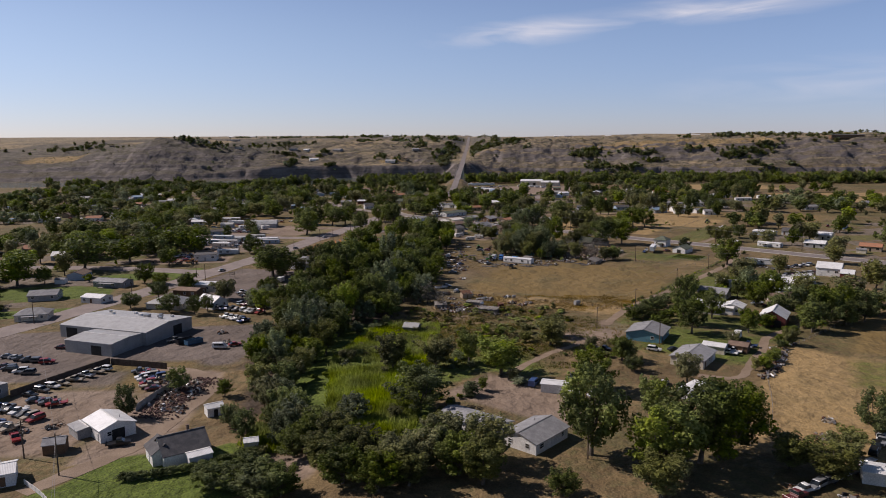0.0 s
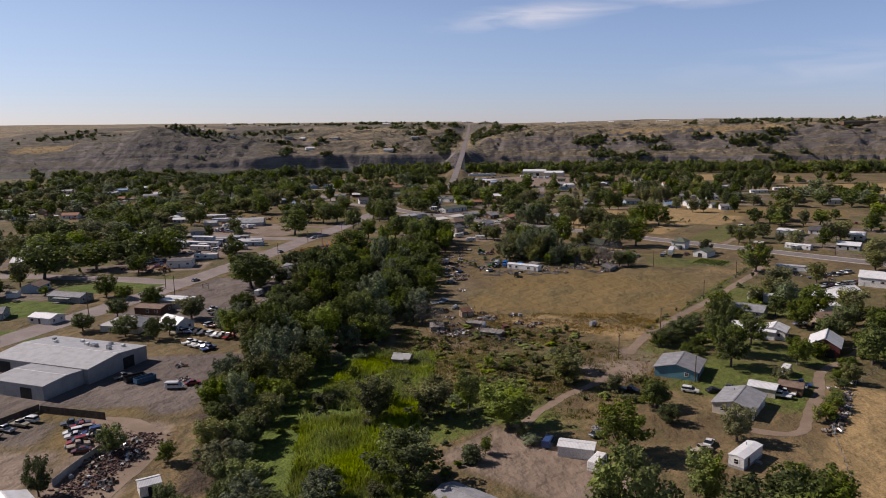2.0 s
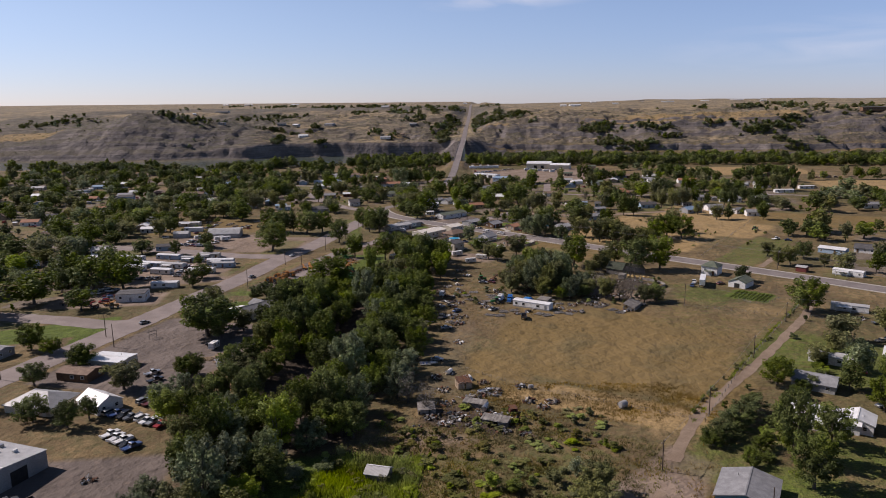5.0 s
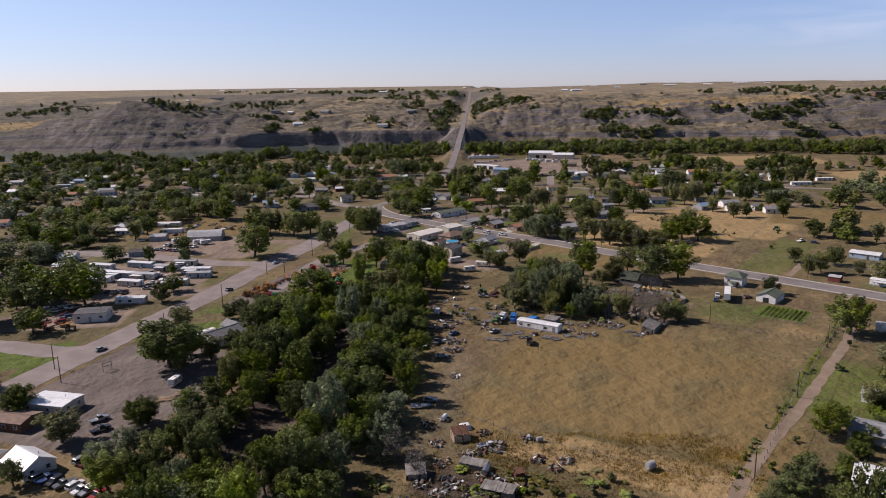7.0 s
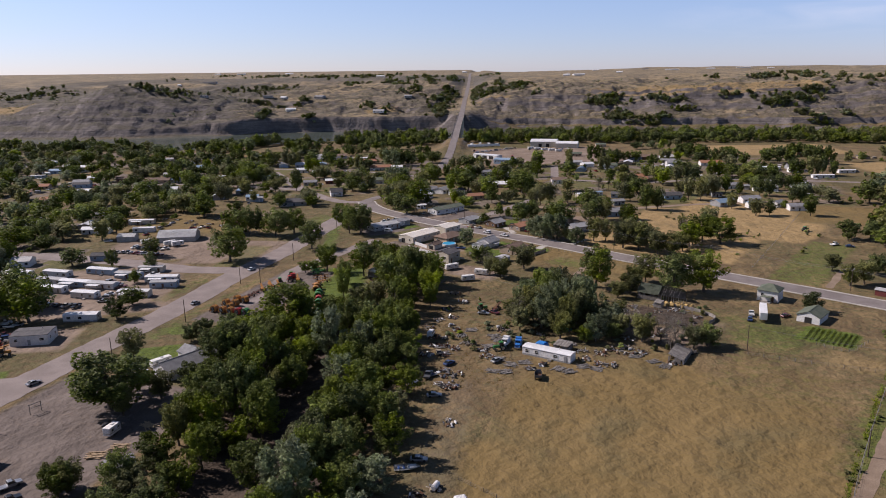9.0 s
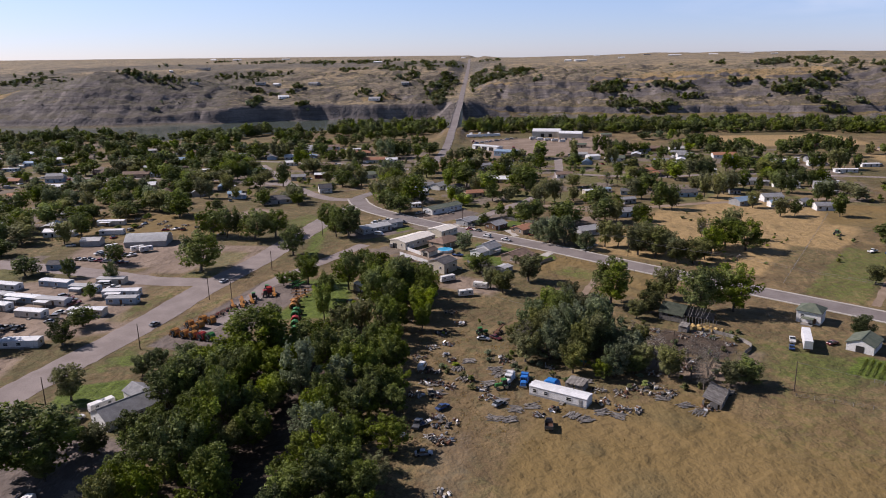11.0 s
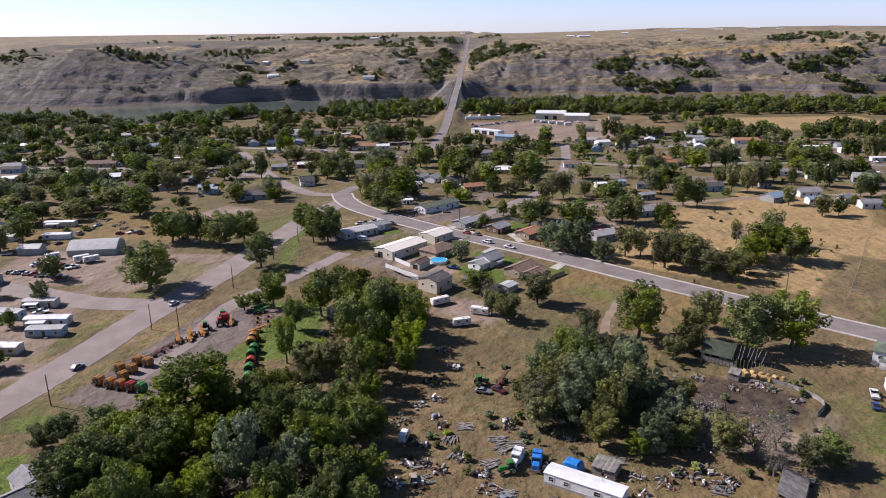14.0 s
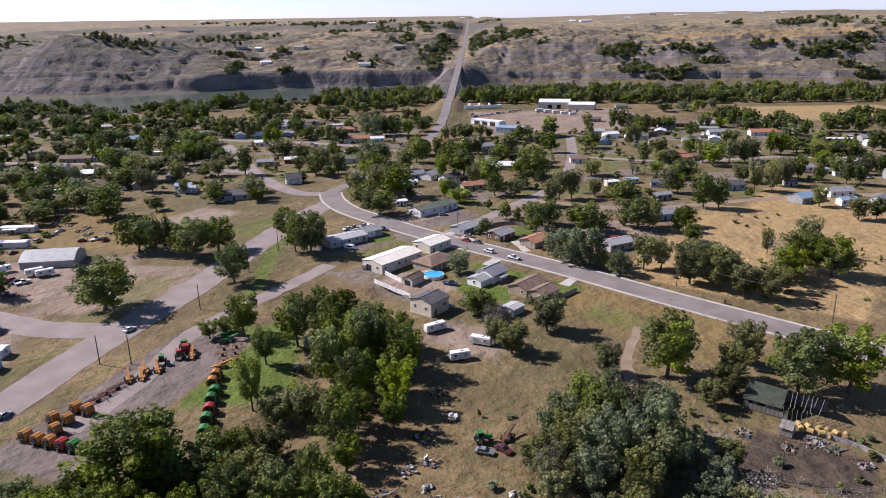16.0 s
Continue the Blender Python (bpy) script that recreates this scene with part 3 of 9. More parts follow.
GX, GY = np.meshgrid(gx, gy)
GZ = terrain(GX, GY)
COVER = {k: np.zeros_like(GX) for k in ("yard", "lush", "dirt", "straw", "hay", "pave", "muck", "sage")}
CLEAR = []


def zone(kind, cx, cy, hx, hy, rot=0.0, soft=4.0, amount=1.0, keep=True):
    """Covers an oblong of the ground, with a soft edge; keep: no scattered house or tree stands on it."""
    c, s = math.cos(radians(rot)), math.sin(radians(rot))
    u, v = (GX - cx) * c + (GY - cy) * s, -(GX - cx) * s + (GY - cy) * c
    e = np.minimum(hx - np.abs(u), hy - np.abs(v))
    a = np.clip(0.5 + e / (2 * soft), 0, 1) * amount
    for k in COVER:
        COVER[k] = np.maximum(COVER[k], a) if k == kind else COVER[k] * (1 - np.clip(a, 0, 1))
    if keep:
        CLEAR.append((cx, cy, hx, hy, c, s))


def is_clear(x, y, margin=0.0):
    for cx, cy, hx, hy, c, s in CLEAR:
        u, v = (x - cx) * c + (y - cy) * s, -(x - cx) * s + (y - cy) * c
        if abs(u) < hx + margin and abs(v) < hy + margin:
            return False
    return True


ROADS = []


def ribbon(name, pts, width, material, z=0.06, label="", kerb=0.0, lines=False, lift=None):
    """A road along a plan curve; kerb: width of a raised concrete edge with gutter."""
    p = spline(pts, 3.0)
    d = np.gradient(p, axis=0)
    d /= np.linalg.norm(d, axis=1)[:, None]
    nrm = np.stack([-d[:, 1], d[:, 0]], 1)
    rnd = random.Random(len(ROADS))

    def strip(nm, a, b, zz, mt, thick, ragged=0.0, lab=""):
        vs, fs = [], []
        for i, (q, m) in enumerate(zip(p, nrm)):
            ja, jb = (rnd.uniform(-ragged, ragged) for _ in range(2))
            for off, dz in ((a + ja, zz), (b + jb, zz), (b + jb, zz - thick), (a + ja, zz - thick)):
                w = q + m * off
                g = (lift(w[1]) if lift else max(ground_z(*w), -0.35) if thick < 1 else 0)
                vs.append((w[0], w[1], g + dz))
        for i in range(len(p) - 1):
            o, n = 4 * i, 4 * i + 4
            fs += [(o, n, n + 1, o + 1), (o + 1, n + 1, n + 2, o + 2), (o + 3, o, n, n + 3)[::-1]]
        ob = new(nm, mesh_of(nm, vs, fs, mt))
        return tagged(ob, lab, kind="structure", category="road")

    road = strip(name, width / 2, -width / 2, z, material, 0.3, 0.0 if kerb else 0.35, label)
    if kerb:
        for sgn in (1, -1):
            a = sgn * (width / 2 + kerb / 2)
            strip("kerb", a + kerb / 2, a - kerb / 2, z + 0.14, M["concrete"], 0.45, 0, "pale concrete kerb along the street")
    if lines:
        strip("trim", 0.11, -0.11, z + 0.012, M["paint_line"], 0.005, 0, "worn yellow centre line on the road")
        for sgn in (1, -1):
            a = sgn * (width / 2 - 0.5)
            strip("trim", a + 0.07, a - 0.07, z + 0.012, M["paint_line"], 0.005, 0, "worn white edge line on the road")
    ROADS.append((p, width / 2))
    return road


def off_road(x, y, margin=3.0):
    for p, h in ROADS:
        if np.min((p[:, 0] - x) ** 2 + (p[:, 1] - y) ** 2) < (h + margin) ** 2:
            return False
    return True


# ---------------------------------------------------------------- ground cover, by plan
zone("yard", -215, 500, 110, 150, 12, 12, 1, False)  # yards and lots of the town
zone("yard", -440, 470, 130, 230, 10, 16, 1, False)
zone("yard", 50, 390, 75, 140, -20, 10, 1, False)
zone("yard", 190, 450, 85, 150, -12, 12, 1, False)
zone("yard", -275, 140, 62, 190, 10, 10, 1, False)
zone("yard", -78, 500, 22, 110, 6, 8, 1, False)
zone("yard", -300, -130, 110, 90, 10, 10, 1, False)
zone("yard", -30, 225, 34, 40, -40, 6, 0.9, False)
zone("yard", 265, 140, 65, 100, -33, 10, 0.8, False)
zone("pave", -117, -17, 27, 38, -13, 4)            # lumber yard by the road
zone("pave", -108, -128, 30, 22, 10, 5)
zone("straw", -112, -165, 26, 24, 10, 5, 0.75)
zone("pave", -113, -168, 9, 17, 10, 4, 0.6)          # lot before the warehouse
zone("pave", -92, -118, 20, 22, 10, 5)
zone("pave", -166, -140, 38, 30, 14, 4)
zone("dirt", -84, -185, 9, 34, 5, 4)             # drive between the houses
zone("dirt", -112, -192, 16, 22, 5, 5)
zone("lush", -79, -219, 8, 6, 30, 1.2, 1.0)
zone("lush", -66, -227, 22, 13, 40, 1.5)            # lawns by the shingled house
zone("lush", -53, -218, 12, 9, 40, 2, 1.0)
zone("dirt", -42, -212, 5, 8, 30, 3, 0.9, False)
zone("lush", -214, -40, 20, 14, 12, 2)
zone("lush", -159, -36, 6, 9, 12, 1.5)
zone("lush", -156, -8, 5, 12, 12, 1.5)
zone("lush", -195, -82, 11, 7, 16, 1.5)
zone("lush", -117, 42, 10, 8, 20, 2)
zone("lush", -176, 6, 26, 11, 28, 2)             # lawns by the side street
zone("lush", -196, -40, 20, 14, 20, 3)
zone("lush", -176, -78, 14, 10, 20, 3, 0.8)
zone("lush", -92, 215, 5, 40, 8, 2, 0.58, False)
zone("lush", -116, 96, 5, 42, -14, 2, 0.45, False)
zone("lush", -116, 66, 8, 6, 0, 2, 0.6, False)
zone("lush", -72, 130, 16, 26, 10, 5, 0.8)
zone("pave", -96, 112, 13, 38, -14, 3)           # machinery lot
zone("dirt", -170, 120, 28, 40, 20, 6, 0.9, False)  # trailer park
zone("dirt", -178, 196, 34, 26, 10, 6, 0.95)     # yard before the arched shed
zone("dirt", -138, 188, 22, 26, -5, 4, 0.8, False)
zone("lush", -130, 178, 8.5, 24, -6, 1.5, 0.47, False)  # corner lawn
zone("lush", -138, 118, 5, 20, -14, 1.5, 0.45, False)
zone("dirt", -178, 52, 26, 12, 10, 4, 0.9)
zone("straw", 60, -10, 38, 48, -29, 14, 0.9)       # grazed pasture
zone("straw", 100, 42, 24, 34, -31, 6, 0.75)
zone("straw", 30, 12, 30, 34, -10, 9, 0.8)
zone("hay", 30, -58, 38, 9, -25, 4, 0.95, False)  # unmown verge
zone("straw", 0, -30, 12, 20, 10, 6, 0.9, False)
zone("dirt", 12, 62, 26, 42, 0, 12, 0.34, False)  # junk yard clearing
zone("dirt", -14, -30, 12, 60, -4, 8, 0.42, False)
zone("muck", -56, -36, 22, 116, 0, 6, 0.72, False)   # creek trees' shade, darkened into the ground colour
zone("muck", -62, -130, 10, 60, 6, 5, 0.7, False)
zone("lush", 92, 40, 26, 40, -31, 12, 0.36, False)
zone("lush", 96, 66, 34, 20, -35, 10, 0.5)       # green corner by the white house
zone("hay", 116, 40, 13, 11, -31, 8, 0.55, False)
zone("lush", 118, 64, 9, 8, -35, 1.5, 1.0)       # kitchen garden
zone("dirt", 60, 74, 24, 18, -30, 6, 0.6)
zone("muck", 66, 84, 13, 9, -30, 4, 1.0)        # corral
zone("straw", 48, 166, 34, 22, -38, 6, 0.8)      # mown lot by the street
zone("pave", -28, 286, 17, 13, 46, 2)
zone("pave", -34, 190, 14, 8, -40, 2, 1.0, False)
zone("dirt", -8, 146, 14, 10, -30, 5, 0.8, False)
zone("pave", -62, 240, 16, 8, 40, 3, 1.0, False)
zone("lush", -50, 248, 6, 3, 45, 1.2, 1.0, False)
zone("lush", -6, 212, 4, 3, -40, 1.0, 1.0, False)
zone("lush", 3, 177, 4, 3, -40, 1.0, 1.0, False)
zone("lush", 25, 193, 4, 3, -40, 1.0, 1.0, False)
zone("lush", 11, 263, 5, 4, 40, 1.0, 1.0, False)
zone("lush", -2, 186, 7, 6, -40, 1.2, 1.0, False)
zone("lush", 22, 212, 6, 5, -40, 1.2, 1.0, False)
zone("lush", 4, 250, 6, 4, 50, 1.2, 1.0, False)
zone("lush", 40, 162, 16, 10, -38, 5, 0.5, False)
zone("lush", 4, 205, 12, 4, -40, 1.5, 1.0, False)
zone("lush", 22, 190, 8, 4, -40, 1.5, 1.0, False)
zone("lush", -8, 188, 9, 6, -40, 2, 0.8, False)
zone("lush", 10, 258, 5, 7, 50, 1.5, 1.0, False)
zone("lush", -60, 264, 12, 4, 40, 2, 0.8, False)
zone("dirt", -30, 192, 14, 9, -40, 2, 0.9, False)
zone("dirt", -38, 285, 16, 7, 46, 2, 0.9, False)
zone("hay", 112, 235, 42, 62, -32, 5)          # hayfield beyond the street
zone("hay", 160, 275, 46, 60, -32, 6)
zone("lush", 156, 166, 13, 46, -34.6, 3, 0.5)     # green lot beside it
zone("dirt", 62, 620, 78, 75, 8, 6)              # depot yard
zone("hay", 305, 650, 78, 52, 0, 10, 0.8)
zone("straw", 235, 270, 44, 30, -20, 8)
zone("hay", 420, 470, 90, 60, 0, 12)
zone("straw", -230, 665, 75, 26, 10, 6)
zone("straw", -190, 262, 60, 34, 8, 10, 0.9, False)
zone("dirt", -150, 285, 14, 20, -30, 5, 0.8, False)
zone("dirt", 51, 265, 12, 14, 0, 4, 0.9, False)
zone("lush", -110, 268, 16, 20, -25, 6, 0.5)
zone("lush", -40, -148, 21, 54, 12, 6, 0.95)     # reedy slough
zone("lush", 0, -108, 40, 24, 10, 10, 0.42, False)
zone("lush", -6, -146, 30, 20, 20, 10, 0.6, False)
zone("dirt", -8, -80, 18, 8, 10, 5, 0.6)
zone("muck", -5, -71, 14, 8, -20, 5, 0.9, False)       # tumbled outbuildings
zone("dirt", 12, -172, 20, 11, -36, 4, 1.0)       # yard by the white house
zone("dirt", 43, -103, 9, 18, -38, 2.5, 1.0)
zone("lush", 76, -118, 24, 22, -30, 7, 0.6)
zone("lush", 96, -92, 20, 14, -33, 6, 0.55, False)
zone("lush", 62, -88, 14, 22, -33, 5, 0.5)
zone("lush", 120, -20, 34, 30, -33, 9, 0.55, False)
zone("hay", 104, -172, 28, 46, -24, 6, 1.0)         # straw paddock
zone("lush", 116, -150, 12, 20, -24, 8, 0.5, False)
zone("straw", 150, -110, 24, 30, -24, 8, 0.7)
zone("sage", -820, 1250, 400, 330, 0, 60, 0.95, False)    # dull sagebrush on the bluffs
zone("sage", -620, 2100, 700, 420, 0, 120, 0.7, False)
zone("sage", -250, 1230, 90, 60, 10, 30, 0.5, False)
zone("hay", -870, 1050, 60, 34, 5, 14, 0.9)
zone("hay", 470, 1125, 95, 40, 12, 14, 1.0, False)     # gold grass on the benches
zone("hay", 250, 1118, 90, 16, -18, 10, 0.9, False)
zone("hay", 5, 1135, 34, 14, 0, 8, 0.8, False)
zone("hay", -185, 1072, 34, 16, 20, 8, 0.7, False)
zone("hay", -683, 990, 24, 12, 10, 10, 0.5, False)
zone("hay", 300, 1140, 150, 45, -8, 25, 0.7)
zone("straw", 420, 1330, 210, 120, 0, 60, 0.95)
zone("straw", 120, 1220, 110, 70, 0, 50, 0.7)

# ---------------------------------------------------------------- roads
MAIN = ((-262, -300), (-208, -190), (-181, -112), (-167, -62), (-152, -6), (-140, 46), (-129, 96), (-122, 140), (-113, 180), (-106, 222), (-100, 262), (-93, 296), (-84, 322))
ribbon("road", MAIN, 13.5, M["asphalt"], 0.07, "wide worn asphalt main road with faded edges")
ribbon("road_2", ((240, 22), (155, 98), (106, 139), (61, 178), (26, 209), (-7, 236), (-30, 255), (-52, 275), (-74, 298), (-86, 318), (-92, 336)), 11.0, M["asphalt_dark"], 0.10, "kerbed grey asphalt street curving through town", kerb=1.1)
ribbon("road_19", ((-93, 330), (-91, 344), (-83, 362), (-72, 392), (-62.5, 428), (-55, 480), (-50.8, 540), (-47.6, 605)), 8.2, M["asphalt_dark"], 0.09, "grey asphalt highway running on to the bridge")
ribbon("road_3", ((-92, 334), (-112, 338), (-140, 372), (-172, 428), (-210, 500)), 9.0, M["asphalt"], 0.05, "pale asphalt side street")
ribbon("road_4", ((-300, 30), (-230, 28), (-186, 22), (-158, 16), (-143, 22)), 11.0, M["asphalt"], 0.05, "pale asphalt side street")
ribbon("road_5", ((-330, 190), (-250, 180), (-190, 166), (-150, 152), (-126, 150)), 12.0, M["asphalt"], 0.05, "pale asphalt street into the trailer park")
ribbon("road_6", ((46, -93), (51, -82), (62, -62), (84, -32), (104, -4), (129, 33), (147, 68), (156, 92)), 3.4, M["gravel"], 0.05, "pale gravel lane beside the pasture fence")
ribbon("road_7", ((64, -151), (70, -153.5), (76, -152), (83, -140), (92, -125), (98, -111), (110, -99), (122, -86), (160, -37), (187, 2), (205, 40)), 2.8, M["gravel"], 0.05, "two-track gravel drive")
ribbon("road_8", ((-92, -230), (-80, -206), (-78, -181), (-78, -163), (-90, -152), (-104, -150)), 5.0, M["gravel"], 0.055, "brown dirt drive")
ribbon("road_9", ((-104, 92), (-98, 120), (-96, 148), (-86, 172), (-75, 194), (-66, 214)), 7.0, M["asphalt"], 0.045, "worn asphalt lot entrance")
ribbon("road_13", ((-420, 440), (-300, 432), (-210, 416), (-152, 392)), 7.0, M["asphalt"], 0.04, "pale asphalt back street of the town")
ribbon("road_14", ((-330, 545), (-200, 520), (-120, 498), (-62, 462)), 7.0, M["asphalt"], 0.04, "pale asphalt back street of the town")
ribbon("road_15", ((-26, 250), (4, 298), (34, 352), (52, 430), (60, 520)), 7.0, M["asphalt"], 0.04, "pale asphalt back street of the town")
ribbon("road_16", ((14, 320), (70, 300), (140, 318), (230, 330)), 6.0, M["gravel"], 0.035, "pale gravel back street of the town")
ribbon("road_17", ((54, 440), (120, 420), (200, 430), (320, 400)), 6.5, M["asphalt"], 0.035, "pale asphalt back street of the town")
ribbon("road_20", ((8, -152), (20, -133), (31, -121), (40, -108)), 2.4, M["gravel"], 0.04, "rutted dirt track through weeds")
ribbon("road_18", ((143, 122), (153, 137), (163, 152)), 3.2, M["gravel"], 0.04, "short gravel farm track")
ribbon("road_10", ((20, 120), (34, 108), (36, 132), (44, 156)), 3.2, M["gravel"], 0.04, "faint farm track")

nx, ny = len(gx), len(gy)
gv = np.stack([GX.ravel(), GY.ravel(), GZ.ravel()], 1)
ii = np.arange(nx * ny).reshape(ny, nx)
gf = np.stack([ii[:-1, :-1].ravel(), ii[:-1, 1:].ravel(), ii[1:, 1:].ravel(), ii[1:, :-1].ravel()], 1)
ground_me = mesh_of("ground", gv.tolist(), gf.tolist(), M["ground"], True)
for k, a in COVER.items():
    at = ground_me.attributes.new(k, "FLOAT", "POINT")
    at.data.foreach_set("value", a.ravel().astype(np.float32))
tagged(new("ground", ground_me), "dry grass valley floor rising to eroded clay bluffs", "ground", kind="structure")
water = new("water", mesh_of("water", [(-4500, 600, -3), (4500, 600, -3), (4500, 1100, -3), (-4500, 1100, -3)], [(0, 1, 2, 3)], M["water"]))
tagged(water, "muddy grey-green river below the bluffs", "river", kind="structure")
ribbon("road_11", ((-47.6, 600), (-46.8, 650), (-47.2, 700), (-47.5, 746)), 8.6, M["asphalt_dark"], 0.1, "highway ramp up to the bridge", lift=road_z)
ribbon("road_12", [(p[0], p[1]) for p in ROAD_UP[4:]], 8.2, M["asphalt_dark"], 0.1, "straight highway climbing the far bluff", lift=road_z)


# ---------------------------------------------------------------- bridge
def bridge():
    b = thing("bridge", -45, 775, 0, 0, "long concrete highway bridge with steel rails over the river", "bridge")
    deck, railm = bmesh.new(), []
    y0, y1 = 744, 1000
    n = 24
    pts = [(float(road_x(y)), y, float(road_z(y))) for y in np.linspace(y0, y1, n)]
    vs = []
    for x, y, z in pts:
        vs.append([deck.verts.new((x + dx + 45, y - 775, z + dz)) for dx, dz in ((-5, 0.12), (5, 0.12), (5, -1.4), (-5, -1.4))])
    for a, c in zip(vs, vs[1:]):
        for i in range(4):
            j = (i + 1) % 4
            deck.faces.new((a[i], a[j], c[j], c[i]))
    part("deck", deck, M["asphalt_dark"], b)
    for s in (-1, 1):
        r = bmesh.new()
        for (xa, ya, za), (xc, yc, zc) in zip(pts, pts[1:]):
            add_tube(r, (xa + 45 + s * 4.8, ya - 775, za + 1.0), (xc + 45 + s * 4.8, yc - 775, zc + 1.0), 0.12, 0.12, 4, False)
        bmesh.ops.remove_doubles(r, verts=r.verts[:], dist=0.08)
        part("rail", r, M["concrete"], b, "pale bridge rail")
        w = bmesh.new()
        for (xa, ya, za), (xc, yc, zc) in zip(pts, pts[1:]):
            q = [w.verts.new(v) for v in ((xa + 45 + s * 4.9, ya - 775, za + 0.1), (xc + 45 + s * 4.9, yc - 775, zc + 0.1), (xc + 45 + s * 4.9, yc - 775, zc + 0.75), (xa + 45 + s * 4.9, ya - 775, za + 0.75))]
            w.faces.new(q)
        bmesh.ops.solidify(w, geom=w.faces[:], thickness=0.25)
        part("parapet", w, M["concrete"], b)
    for y in range(775, 990, 38):
        x, z = float(road_x(y)), float(road_z(y))
        pr = bmesh.new()
        for s in (-1, 1):
            add_box(pr, x + 45 + s * 3.6, y - 775, -9, 1.6, 1.8, z + 7.6)
        add_box(pr, x + 45, y - 775, z - 2.3, 10.5, 1.9, 0.95)
        part("pier", pr, M["concrete"], b)


bridge()


# ---------------------------------------------------------------- trees
def icosphere():
    bm = bmesh.new()
    bmesh.ops.create_icosphere(bm, subdivisions=1, radius=1)
    v = np.array([list(x.co) for x in bm.verts])
    f = np.array([[q.index for q in x.verts] for x in bm.faces])
    bm.free()
    return v, f


ICO_V, ICO_F = icosphere()


def crown_mesh(name, seed, h, r, base, lobes, leaves, size, material, shape="round", core=0.66):
    """A crown of many small bent leaf clumps lying over uneven lobes."""
    g = np.random.default_rng(seed)
    lob = []
    for k in range(lobes):
        t = (k + 0.5) / lobes
        a = k * 2.399 + g.uniform(-0.5, 0.5)
        zz = base + (h - base) * (0.12 + 0.76 * t) + g.uniform(-0.06, 0.06) * h
        u = (zz - base) / (h - base)
        if shape == "round":
            env = math.sqrt(max(0.05, 1 - (1.9 * u - 0.85) ** 2 * 0.85))
        elif shape == "vase":
            env = 0.45 + 0.6 * u if u < 0.8 else 0.8
        elif shape == "spire":
            env = 1.05 - 0.85 * u
        else:
            env = 1 - 0.5 * abs(u - 0.4)
        rad = r * env * (math.sqrt(g.uniform(0.04, 1)) * 0.92 if lobes > 20 else g.uniform(0.25, 0.82)) * (0.3 if k == lobes - 1 else 1)
        lr = r * (g.uniform(0.13, 0.27) if lobes > 20 else g.uniform(0.22, 0.40)) * (0.75 + 0.25 * env) * (1.0 if lobes > 20 else 1.12)
        lob.append((math.cos(a) * rad, math.sin(a) * rad, min(zz, h - lr * 0.75), lr, lr * g.uniform(0.72, 0.98)))
    verts, faces, off = [], [], 0
    for x, y, z, lr, lz in lob:
        jit = 1 + g.uniform(-0.16, 0.16, (len(ICO_V), 1))
        v = ICO_V * jit * np.array([lr, lr, lz]) * core + np.array([x, y, z])
        verts.append(v)
        faces += (ICO_F + off).tolist()
        off += len(v)
    w = np.array([l[3] ** 2 for l in lob])
    pick = g.choice(len(lob), leaves, p=w / w.sum())
    L = np.array(lob)[pick]
    nrm = g.normal(size=(leaves, 3))
    nrm[:, 2] = nrm[:, 2] * 0.9 + 0.25
    nrm /= np.linalg.norm(nrm, axis=1)[:, None]
    depth = g.uniform(0.80, 1.10, (leaves, 1)) + (g.random((leaves, 1)) < 0.10) * g.uniform(0, 0.22, (leaves, 1))
    c = L[:, :3] + nrm * np.stack([L[:, 3], L[:, 3], L[:, 4]], 1) * depth
    # sprays reach outwards and up from the middle of the crown
    out = L[:, :3] - np.array([0, 0, base + 0.15 * (h - base)])
    out[:, 2] += 0.35 * r
    out /= np.linalg.norm(out, axis=1)[:, None] + 1e-9
    along = (nrm * out).sum(1, keepdims=True)
    c = c + out * along * L[:, 3:4] * np.where(along > 0, 0.85, 0.3) - (nrm - out * along) * L[:, 3:4] * 0.22 * np.clip(along, 0, 1)
    tilt = nrm + g.normal(size=(leaves, 3)) * 0.85
    tilt /= np.linalg.norm(tilt, axis=1)[:, None]
    u = np.cross(tilt, g.normal(size=(leaves, 3)))
    u /= np.linalg.norm(u, axis=1)[:, None] + 1e-9
    v = np.cross(tilt, u)
    s = size * g.uniform(0.55, 1.45, (leaves, 1))
    wid = 0.75 if core > 0.3 else 0.10
    q = np.stack([c - u * s, c + u * s * 0.6 - v * s * wid, c + u * s * 0.6 + v * s * wid], 1)
    q = q[q[:, :, 2].min(1) > 0.05].reshape(-1, 3)
    verts.append(q)
    faces += (np.arange(len(q)).reshape(-1, 3) + off).tolist()
    return mesh_of(name, np.concatenate(verts).tolist(), faces, material), lob


